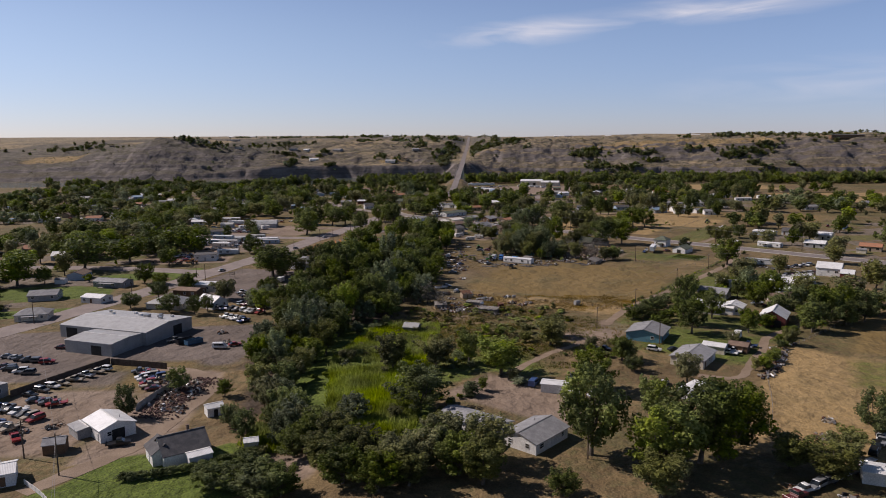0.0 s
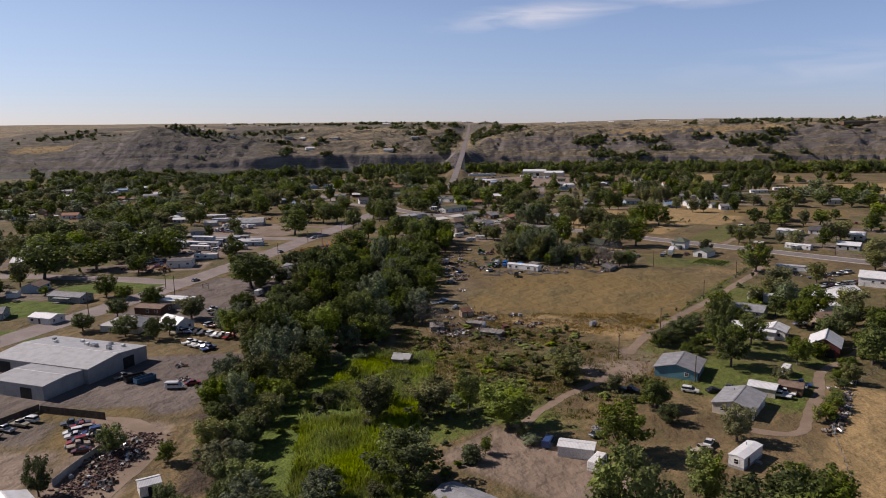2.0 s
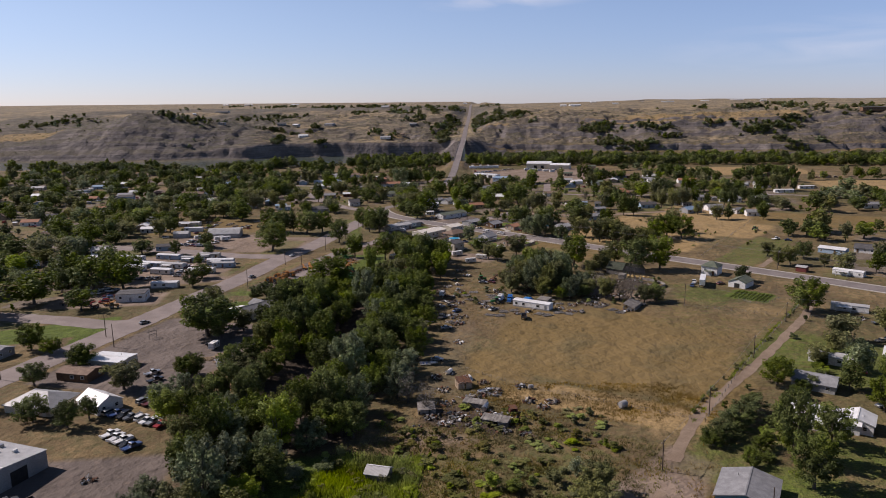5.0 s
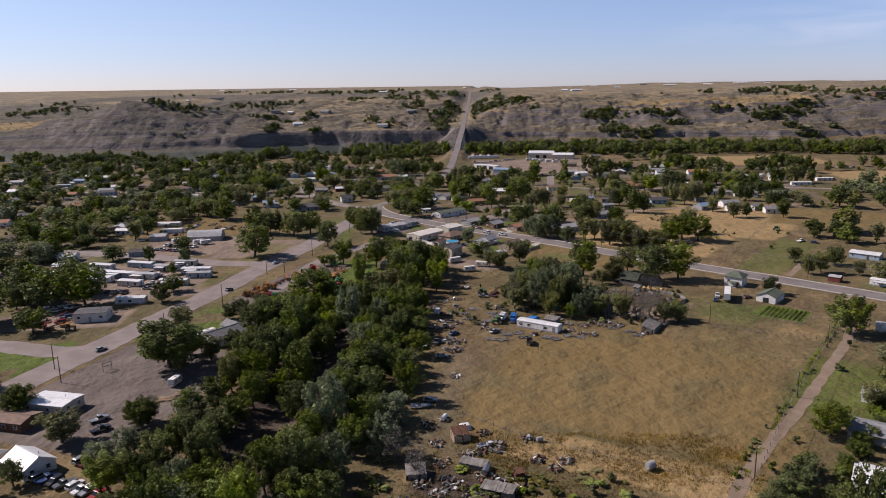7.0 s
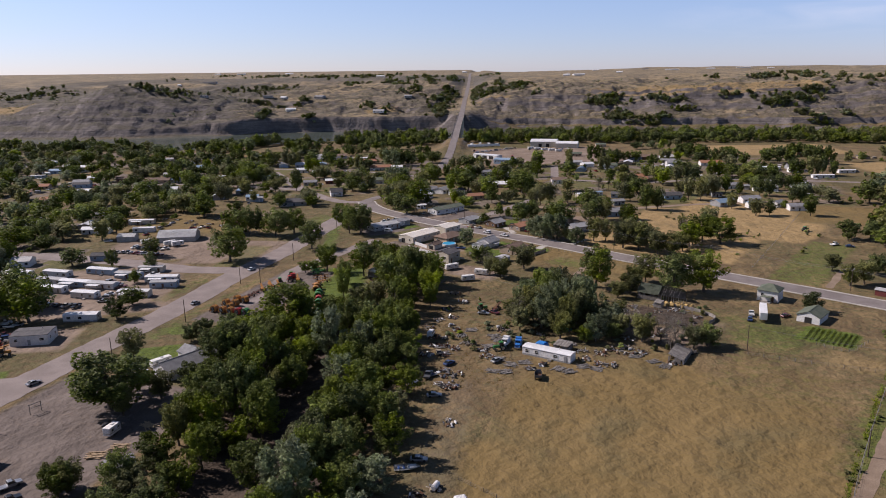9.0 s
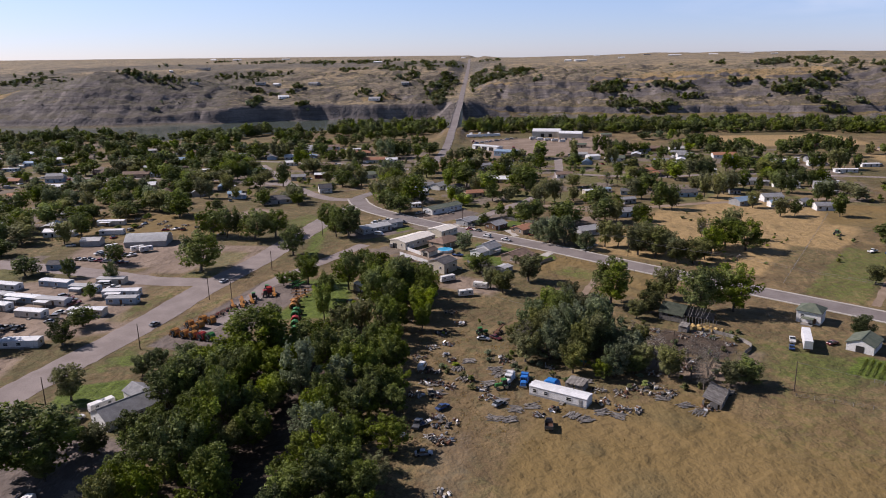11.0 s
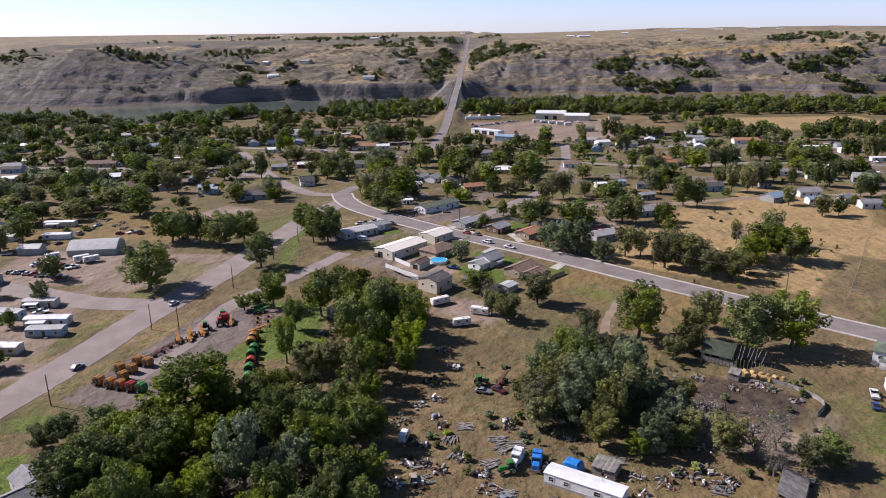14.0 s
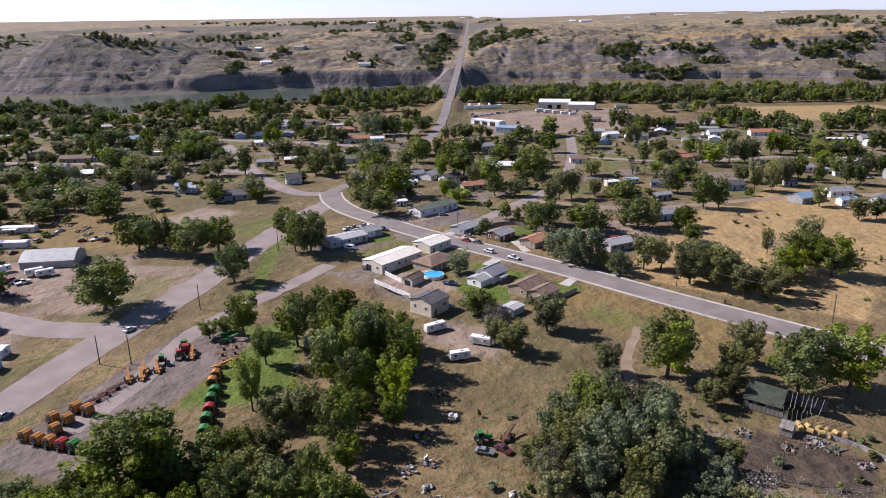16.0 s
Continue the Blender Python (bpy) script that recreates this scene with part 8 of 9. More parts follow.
park_row(-200, 95, -170, 92, 7, 80, group="cars of the trailer park")
park_row(-178, 130, -166, 118, 4, 60, group="cars of the trailer park")
park_row(-172, 148, -160, 140, 4, 30, group="cars of the trailer park")
park_row(-168, 112, -164, 96, 3, 0, group="cars of the trailer park")
park_row(-204, 186, -176, 180, 10, 20, group="cars on the shed's yard")
park_row(-200, 196, -178, 192, 7, 50, group="cars on the shed's yard")
camper(-181, 202, 40, 6.5)
camper(-176, 201, 40, 6.5)
camper(-196, 205, 40, 6)
park_row(-180, 60, -176, 46, 4, 20, group="cars by the white shop")
park_row(-190, 62, -182, 70, 4, 20, group="cars by the white shop")
vehicle("pickup", 179, 198, 30, "car_white")
vehicle("car", 185, 194, -20, "car_blue")
vehicle("suv", -193, 66, 40, "car_silver")
vehicle("pickup", -189, 71, 40, "car_white")
vehicle("van", 15, -161.5, 70, "car_blue")
camper(24.5, -173, 60, 6, label="white fifth-wheel camper on bare dirt")
vehicle("car", 31, -170, 30, "car_silver")
vehicle("suv", 56.5, -127, -25, "car_white")
vehicle("car", 27, -156, 40, "car_grey")
vehicle("pickup", 40, -127, -30, "car_black")
vehicle("car", 63, -126.5, 20, "car_black")
vehicle("pickup", 49, -164, 20, "car_tan")
vehicle("car", 52, -160, 60, "car_white")
park_row(78, -131, 90, -120, 5, -30, group="cars by the drive")
camper(88, -112, 60, 5)
vehicle("car", 68, -124, 60, "car_grey")
park_row(60, -226, 84, -210, 8, 30, group="cars by the paddock")
park_row(86, -206, 96, -192, 5, 60, group="cars by the paddock")
vehicle("pickup", 119, -32, -30, "car_red")
park_row(140, -2, 168, 10, 8, 20, group="cars by the lane")
park_row(150, 20, 176, 34, 6, 10, group="cars by the lane")
park_row(112, -58, 126, -66, 4, 20, group="cars by the lane")
semi_trailer(102, 83.5, 72, 13)
vehicle("car", 96.5, 81, 70, "car_blue")
vehicle("pickup", 99, 87, 72, "car_white")
vehicle("car", 111, 85, 30, "car_maroon")
semi_tractor(9.0, 52, -100, "truck_blue", "bright blue semi tractor parked by the mobile home")
semi_tractor(4.6, 53, -110, "car_white", "old white truck parked by the mobile home")
vehicle("car", -3.4, 85.5, -15, "car_silver", state="abandoned in dry grass")
vehicle("car", 0.8, 86.5, -40, "car_maroon", state="abandoned in dry grass")
vehicle("car", 1.4, 38.6, 50, "car_silver", state="abandoned in dry grass")
vehicle("car", -14, 36, 50, "car_blue", state="abandoned in the shade")
vehicle("pickup", -20, 26, 80, "car_grey", state="abandoned in the shade")
vehicle("car", -17, 12, 10, "car_silver", state="abandoned in the shade")
vehicle("car", -18, 45, 100, "car_tan", state="abandoned in the shade")
vehicle("van", -22, 62, 80, "car_white", state="abandoned in the shade")
vehicle("car", -18, -24, 0, "car_silver", state="abandoned in the shade")
camper(-19.5, 151.5, 35, 7)
camper(-5, 142, -20, 6.5)
camper(-11, 132, 20, 6)
camper(-57, 251, 40, 7, label="white motor home beside the grey building")
vehicle("suv", -3, 230, 142, "car_white", state="parked at the kerb")
vehicle("pickup", 7, 221.5, 142, "car_white", state="parked at the kerb")
vehicle("car", -13, 246, 142, "car_red", state="parked at the kerb")
vehicle("car", -8, 243, 142, "car_grey", state="parked at the kerb")
vehicle("pickup", 12, 250, 60, "car_black", state="parked on a drive")
park_row(-70, 262, -60, 268, 3, 40, group="cars by the junction")
park_row(-46, 286, -38, 296, 3, 46, group="cars by the motel")
park_row(-20, 640, 30, 690, 9, 0, ("van", "van", "pickup"), "depot vans")
park_row(40, 676, 92, 676, 8, 85, ("van", "suv", "pickup"), "depot vans")
for i in range(5):
    semi_trailer(-24 + i * 7, 706 + i * 1.5, 8, 11, "white box trailer parked on the depot yard")
for i in range(46):
    hx, hy = vr.choice(HOUSE_AT)
    if hy > 620 or hy < 200:
        continue
    a = vr.uniform(0, math.tau)
    x, y = hx + 10 * math.cos(a), hy + 10 * math.sin(a)
    if clear_of_houses(x, y, 7) and y < float(near_bank(x)) - 70:
        vehicle(vr.choice(("car", "suv", "pickup")), x, y, vr.uniform(0, 360), vr.choice(COLORS), group="cars of the far town")


# ================================================================ farm machines
def machine(kind, x, y, rot, color, group="farm machines in rows"):
    words = {"farm_yellow": "yellow", "farm_green": "green", "farm_red": "red", "rust": "rusty"}[color]
    k = random.Random(int(x * 11 + y * 5))
    z = ground_z(x, y)
    size = 1.12
    if kind == "baler":
        ob = thing("round_baler", x, y, z, rot, f"{words} round hay baler with a domed chamber", "farm machine", group)
        bm = bmesh.new()
        prof = [(-1.3, 0.6), (1.0, 0.5), (1.3, 1.2), (0.8, 2.3), (-0.2, 2.7), (-1.1, 2.4), (-1.6, 1.5)]
        add_prism(bm, prof, -0.95, 0.95)
        part("chamber", bm, M[color], ob)
        part("tailgate_gap", box(-0.25, 0, 0.62, 0.14, 2.0, 2.0, 0.8, 1, rot=Matrix.Rotation(-0.12, 3, "Y")), M["dark"], ob, "dark gap before the tailgate")
        part("intake", box(1.12, 0, 0.75, 0.5, 1.6, 0.9, 0.7, 1), M["dark"], ob, "dark belt intake")
        part("hydraulic_ram", tube((-0.9, 1.15, 1.0), (0.5, 1.15, 2.1), 0.05, 0.05), M["chrome"], ob)
        part("guard_rail", tube((0.3, -0.9, 2.75), (0.3, 0.9, 2.75), 0.05, 0.05), M["rust"], ob)
        part("side_panel", box(-0.1, 1.02, 0.9, 1.8, 0.12, 1.2, 0.8, 1), M["dark"], ob)
        part("side_panel", box(-0.1, -1.02, 0.9, 1.8, 0.12, 1.2, 0.8, 1), M["dark"], ob)
        part("pickup_reel", tube((1.5, -0.9, 0.45), (1.5, 0.9, 0.45), 0.3, 0.3, 8), M["rust"], ob)
        part("drawbar", tube((1.2, 0, 0.7), (3.2, 0, 0.5), 0.09, 0.07), M[color], ob)
        wheels(ob, (-0.2,), (-1.25, 1.25), 0.5, True)
    elif kind == "rake":
        ob = thing("hay_rake", x, y, z, rot, f"{words} wheel rake with a long tube frame", "farm machine", group)
        part("frame_tube", tube((-3.2, 0, 0.8), (3.2, 0, 0.8), 0.1, 0.1), M[color], ob)
        for i in range(7):
            sx = -2.9 + i * 0.97
            bm = bmesh.new()
            for q in range(10):
                a = q * math.tau / 10
                add_tube(bm, (sx, 0, 0.65), (sx + 0.62 * math.cos(a), 0, 0.65 + 0.62 * math.sin(a)), 0.022, 0.014, 3, False)
                b = a + math.tau / 10
                add_tube(bm, (sx + 0.48 * math.cos(a), 0, 0.65 + 0.48 * math.sin(a)), (sx + 0.48 * math.cos(b), 0, 0.65 + 0.48 * math.sin(b)), 0.03, 0.03, 3, False)
            w = part("rake_wheel", bm, M[color] if i % 2 else M["rust"], ob)
            w.matrix_basis = pose(0, 0.5, 0.05, 0, 0, 0)
        part("drawbar", tube((0, 0, 0.8), (0, -2.6, 0.5), 0.08, 0.07), M[color], ob)
        wheels(ob, (-1.6, 1.6), (-0.4,), 0.4)
    elif kind == "loader":
        ob = thing("hay_elevator", x, y, z, rot, f"{words} raised loader boom on wheels", "farm machine", group)
        part("boom", box(0, 0, 1.1, 5.6, 0.5, 0.3, rot=Matrix.Rotation(-0.28, 3, "Y")), M[color], ob)
        part("boom_rail", tube((-2.7, 0.5, 0.5), (2.7, 0.5, 2.3), 0.06, 0.06), M[color], ob)
        part("chassis", box(-0.6, 0, 0.5, 2.6, 1.5, 0.5, 0.9), M[color], ob)
        part("strut", tube((-0.4, 0, 0.9), (1.6, 0, 1.7), 0.08, 0.08), M["rust"], ob)
        wheels(ob, (-1.3, 0.3), (-0.95, 0.95), 0.5, True)
    else:
        ob = thing("tractor", x, y, z, rot, f"{words} tractor with large rear wheels", "tractor", group)
        part("hood", box(1.0, 0, 0.9, 2.0, 0.8, 0.75, 0.95, 0.85, bevel=0.06), M[color], ob)
        part("cab", box(-0.5, 0, 0.9, 1.3, 1.4, 1.6, 0.86, bevel=0.05), M["glass"], ob)
        part("cab_roof", box(-0.5, 0, 2.5, 1.4, 1.4, 0.16, 0.9), M[color], ob)
        for s in (-1, 1):
            part("fender", box(-0.8, s * 0.95, 1.25, 1.3, 0.5, 0.14, 0.8), M[color], ob)
        part("exhaust", tube((1.2, 0.3, 1.6), (1.2, 0.3, 2.5), 0.05, 0.05), M["rust"], ob)
        wheels(ob, (-0.8,), (-0.95, 0.95), 0.8, True)
        wheels(ob, (1.5,), (-0.8, 0.8), 0.45, True)
    ob.scale = (size, size, size)
    return ob


for kind, x, y, rot, col in (
    ("baler", -112, 88, 160, "farm_yellow"), ("baler", -108, 86.5, 160, "farm_yellow"), ("baler", -104.5, 85.6, 160, "farm_yellow"), ("baler", -101, 84.6, 160, "farm_red"), ("baler", -97.8, 84, 160, "farm_green"), ("baler", -106.5, 91, 150, "farm_yellow"),
    ("baler", -110, 96, 150, "farm_yellow"), ("baler", -106, 95.5, 150, "farm_yellow"), ("baler", -107, 101, 150, "farm_yellow"), ("baler", -103.4, 100, 150, "farm_yellow"), ("rake", -105, 105, 60, "farm_red"), ("rake", -103.5, 107.5, 60, "rust"),
    ("rake", -103, 111.5, 60, "farm_red"), ("rake", -101.5, 114, 60, "rust"), ("loader", -101.5, 118, 120, "farm_yellow"), ("loader", -98.5, 119.5, 120, "farm_yellow"), ("loader", -99, 122.5, 120, "farm_yellow"), ("loader", -96, 124, 120, "farm_yellow"),
    ("tractor", -96.5, 128, 110, "farm_green"), ("tractor", -93, 131.5, 120, "farm_red"), ("baler", -92.5, 135.5, 110, "farm_red"), ("loader", -89.5, 133, 110, "farm_yellow"), ("tractor", -94, 138, 100, "farm_green"),
    ("loader", -86, 152, 20, "farm_green"), ("loader", -84, 147, 20, "farm_green"), ("loader", -82, 143, 20, "farm_green"), ("rake", -80, 138, 20, "farm_yellow"), ("rake", -79, 134, 20, "farm_yellow"), ("rake", -77, 130, 10, "farm_yellow"), ("loader", -78, 126, 20, "farm_yellow"),
    ("baler", -77, 119, 10, "farm_yellow"), ("baler", -76.5, 115, 10, "farm_yellow"), ("baler", -74, 110, 10, "farm_green"), ("baler", -73.5, 106, 10, "farm_green"), ("baler", -72, 101, 10, "farm_red"), ("baler", -71, 96.5, 10, "farm_green"), ("baler", -69.5, 91, 10, "farm_green"),
    ("tractor", -68, 85, 30, "farm_green"), ("loader", -64, 82, 30, "farm_green"), ("tractor", -72, 80, 60, "farm_green"),
    ("loader", -172, 44, 10, "farm_yellow"), ("loader", -181, 43, 10, "farm_red"), ("loader", -187, 45, 20, "rust"), ("tractor", -168, 40, 30, "farm_yellow"), ("rake", -192, 44, 10, "rust"), ("loader", -176, 40, 10, "rust"),
    ("tractor", -4, 90, 20, "farm_green"), ("loader", 2, 92, 60, "rust"), ("tractor", 2.5, 49, 200, "farm_green"), ("tractor", 178, 232, 30, "farm_green"), ("tractor", -20, 655, 60, "farm_red"), ("tractor", 22, 596, 60, "farm_red"),
):
    machine(kind, x, y, rot, col)


# ================================================================ junk, lumber, tanks
def lumber_pile(x, y, rot, n=22, length=4.0, spread=1.6, material="old_wood", label="jumbled pile of silvered planks on dry grass"):
    k = random.Random(int(x * 17 + y * 9))
    bm = bmesh.new()
    for i in range(n):
        l = length * k.uniform(0.5, 1.15)
        add_box(bm, k.uniform(-0.6, 0.6), k.uniform(-spread, spread), 0.03 + 0.05 * (i // 4) + k.uniform(0, 0.06), l, k.uniform(0.14, 0.3), k.uniform(0.04, 0.16), rot=Matrix.Rotation(k.gauss(0, 0.28), 3, "Z") @ Matrix.Rotation(k.gauss(0, 0.05), 3, "Y"))
    ob = part("lumber_pile", bm, M[material])
    ob.matrix_basis = pose(x, y, max(ground_z(x, y), -0.4), 0, 0, rot)
    return tagged(ob, label, "lumber pile", kind="stuff")


def scrap_heap(x, y, r=2.0, n=26, label="heap of rusty scrap and discarded parts"):
    k = random.Random(int(x * 19 + y * 3) + 5)
    me = bpy.data.meshes.new("scrap_heap")
    bm = bmesh.new()
    mats = ("rust", "old_wood", "old_wood", "dark", "chrome", "rubber", "rust", "old_wood", "car_tan", "car_white", "brown_wall")
    for i in range(n):
        a, q = k.uniform(0, math.tau), r * math.sqrt(k.random())
        rt = Euler((k.gauss(0, 0.4), k.gauss(0, 0.4), k.uniform(0, 6.3))).to_matrix()
        f0 = len(bm.faces)
        c = k.random()
        if c < 0.55:
            add_box(bm, q * math.cos(a), q * math.sin(a), k.uniform(0, 0.3), k.uniform(0.3, 1.6), k.uniform(0.2, 0.8), k.uniform(0.1, 0.7), 0.9, rot=rt)
        elif c < 0.8:
            d = Vector((k.gauss(0, 1), k.gauss(0, 1), k.gauss(0, 0.25))).normalized() * k.uniform(0.6, 1.8)
            p = Vector((q * math.cos(a), q * math.sin(a), k.uniform(0.2, 0.6)))
            add_tube(bm, p - d, p + d, 0.06, 0.05, 5)
        else:
            p = Vector((q * math.cos(a), q * math.sin(a), k.uniform(0.1, 0.5)))
            d = rt @ Vector((0, 0, 0.12))
            add_tube(bm, p - d, p + d, 0.36, 0.36, 9)
        bm.faces.ensure_lookup_table()
        mi = k.randrange(len(mats))
        for f in bm.faces[f0:]:
            f.material_index = mi
    bm.to_mesh(me)
    bm.free()
    for m_ in mats:
        me.materials.append(M[m_])
    ob = new("scrap_heap", me)
    ob.matrix_basis = pose(x, y, max(ground_z(x, y), -0.4))
    return tagged(ob, label, "scrap heap", kind="stuff")


def tank(x, y, rot, length, r, material, label):
    ob = thing("tank", x, y, ground_z(x, y), rot, label, "tank")
    bm = tube((-length / 2, 0, r + 0.25), (length / 2, 0, r + 0.25), r, r, 16)
    bmesh.ops.bevel(bm, geom=[e for e in bm.edges if e.calc_length() < r * 0.6], offset=r * 0.25, segments=2, affect="EDGES")
    part("shell", bm, M[material], ob, smooth=False)
    for s in (-1, 1):
        part("cradle", box(s * length * 0.3, 0, -0.1, 0.3, r * 1.4, 0.6), M["old_wood"], ob)
    return ob


for x, y, rot in ((2, 41, -5), (6, 36, -20), (10.5, 38, 0), (0, 31, -15), (4, 30, 25), (-1.5, 52, 20), (1.5, 58.5, 40), (0.5, 62, 15), (-11, 62, 80), (-9, 55, 65), (-7.5, 68, 0), (-18, 51, 10), (-16, 45, 30), (21, 33, 60), (24, 31, 30), (29, 35, 10), (33, 33, -20), (52, 40, 30), (47, 44, -20), (55, 36, 60), (70, 94, -10), (74, 90, 60), (5, 60, 10), (27, 54, 10)):
    lumber_pile(x, y, rot)
for x, y in ((-96, -20), (-100, -24), (-94, -26)):
    lumber_pile(x, y, 10, 30, 4.5, 1.4, "new_wood", "low stack of pale sawn lumber on the dirt lot")
lumber_pile(-94, -8, -40, 24, 5, 1.2, "new_wood", "flatbed load of pale lumber")
for x, y, r in ((33.9, 37, 2.4), (38, 36, 2), (30, 41, 2), (44, 47, 2.6), (49, 46, 2.4), (58, 38, 2), (-20, 52, 2.4), (-22, 44, 2.2), (-24, 70, 2.6), (-20, 78, 2.4), (-15, 82, 2.2), (-21, 60, 2), (-13.6, 68, 1.6), (-18, 92, 2.4), (-12, 100, 2.2), (-16, 112, 2.4), (12, 33, 1.4), (16, 36, 1.6), (-2, 48, 1.5), (-6, -56, 2.4), (-1, -66, 2.6), (4, -69, 2.4), (-12, -60, 2.6), (-10, -68, 2.4), (-2, -44, 1.8), (2, -53, 2), (10, -47, 1.6),
                (8, -72, 2.2), (-14, -50, 2.2), (-17, -40, 2), (19, -58, 2.2), (-13, -36, 1.6), (-52, 130, 2.6), (-47, 126, 2.4), (-56, 126, 2), (-190, 54, 2), (-184, 50, 2.2), (-150, 238, 2.4), (-158, 244, 2.4), (-146, 250, 2.2), (-166, 262, 2.6), (-205, 256, 2.4), (-216, 250, 2.2), (-196, 262, 2.4), (28, -152, 1.6), (64, -222, 2.4), (72, -226, 2.4), (80, -196, 2), (86, -186, 2),
                (-118, -178, 1.8), (-106, -196, 2), (-112, -200, 1.8), (-100, -158, 2), (-94, -162, 2), (-90, -120, 1.6), (-96, -108, 1.6), (72, 92, 2), (64, 90, 1.8), (56, 96, 2), (148, 28, 2.4), (158, 18, 2.4), (164, 26, 2), (104, -118, 1.8), (96, -124, 1.8), (142, -10, 2)):
    scrap_heap(x, y, r)
for i in range(40):
    k = random.Random(900 + i)
    t = k.random()
    scrap_heap(-84 + k.uniform(-6, 6) - 2 * t, -186 + 24 * t, k.uniform(0.7, 1.2), 9, "reddish rubble of broken bricks on a dirt bank")
tank(39, -61.5, 40, 2.6, 1.0, "roof_metal", "short silver stock tank lying in straw")
tank(13, -48, 20, 1.6, 0.6, "roof_metal", "small metal drum in straw")
tank(-13, -36, 70, 2.6, 0.7, "car_white", "white propane tank by the sheds")
tank(-1, -64, 80, 4.4, 0.8, "chrome", "long dull steel tank among sheds")
tank(-24, 20, 30, 3, 0.6, "car_white", "white tank in the shade")


def tarp_stack(x, y, rot, w, d, h, material, label):
    bm = bmesh.new()
    n, m = 10, 8
    g = random.Random(int(x * 7))
    vs = []
    for i in range(n + 1):
        for j in range(m + 1):
            u, v = i / n * 2 - 1, j / m * 2 - 1
            e = max(abs(u), abs(v))
            z = h * (1 - max(0, (e - 0.7) / 0.3) ** 1.5) + g.uniform(-0.05, 0.05)
            vs.append(bm.verts.new((u * w / 2, v * d / 2, max(z, 0.02))))
    for i in range(n):
        for j in range(m):
            a = i * (m + 1) + j
            bm.faces.new((vs[a], vs[a + m + 1], vs[a + m + 2], vs[a + 1]))
    ob = part("covered_stack", bm, M[material])
    ob.matrix_basis = pose(x, y, ground_z(x, y), 0, 0, rot)
    return tagged(ob, label, "tarpaulin")


tarp_stack(16.8, 50.5, -29, 4.6, 3.6, 2.4, "tarp_blue", "stack covered by a bright blue tarpaulin")
tarp_stack(27, 69, 10, 4, 3, 2.0, "tarp_green", "stack under a green tarpaulin among trees")
tarp_stack(37, 64, 30, 4.2, 3, 2.4, "tarp_green", "stack under a green tarpaulin among trees")
tarp_stack(-7, -41, 20, 3.4, 2.6, 1.4, "car_white", "heap under a white sheet by the sheds")


def dump_truck(x, y, rot):
    ob = thing("dump_truck", x, y, 0.05, rot, "small dark dump truck with high bed sides", "truck")
    part("hood", box(2.1, 0, 0.7, 1.3, 1.5, 0.8, 0.92, bevel=0.06), M["car_black"], ob)
    part("cab", box(1.0, 0, 0.7, 1.2, 1.8, 1.4, 0.86, 0.9, bevel=0.06), M["car_black"], ob)
    part("bed_floor", box(-1.2, 0, 1.0, 3.2, 2.1, 0.12), M["rust"], ob)
    for s in (-1, 1):
        part("bed_side", box(-1.2, s * 1.05, 1.0, 3.2, 0.08, 0.9), M["car_grey"], ob)
        part("bed_end", box(-1.2 + s * 1.6, 0, 1.0, 0.08, 2.1, 0.9), M["car_grey"], ob)
    wheels(ob, (1.9, -1.6), (-0.9, 0.9), 0.45, True)
    return ob


dump_truck(14.2, 26.5, 85)
for x, y, rot, c in ((-104.5, -121, 50, "car_black"), (-101, -122, 55, "bin_blue")):
    ob = thing("skip_container", x, y, 0.1, rot, "open steel skip container on the lot", "skip")
    part("floor_plate", box(0, 0, 0.1, 6, 2.3, 0.15), M["rust"], ob)
    for s in (-1, 1):
        part("side_plate", box(0, s * 1.15, 0.1, 6, 0.1, 1.5), M[c], ob)
        part("end_plate", box(s * 3, 0, 0.1, 0.1, 2.3, 1.5), M[c], ob)

# swimming pool behind the street
ob = thing("swimming_pool", -23.6, 200.6, 0.03, 40, "round above-ground pool with blue water and tan deck", "pool")
part("shell", tube((0, 0, 0), (0, 0, 1.15), 3.9, 3.9, 28), M["trim"], ob)
part("water", tube((0, 0, 1.0), (0, 0, 1.18), 3.7, 3.7, 28), M["pool"], ob)
part("deck", box(0, 4.7, 0.9, 7.5, 1.6, 0.2), M["new_wood"], ob)
fence(((-45.2, 193.8), (-37.5, 186), (-30, 178.6)), "long white board fence round a paved yard", 1.7, 2.4, True, "white", "white yard fences")
fence(((-43, 203.5), (-38.8, 198.5), (-35, 194)), "white board fence beside the cream hall", 1.7, 2.4, True, "white", "white yard fences")
ob = thing("swimming_pool", 42, 250, 0.03, 0, "small round paddling pool in a yard", "pool")
part("shell", tube((0, 0, 0), (0, 0, 0.9), 2.4, 2.4, 20), M["trim"], ob)
part("water", tube((0, 0, 0.8), (0, 0, 0.93), 2.25, 2.25, 20), M["pool"], ob)

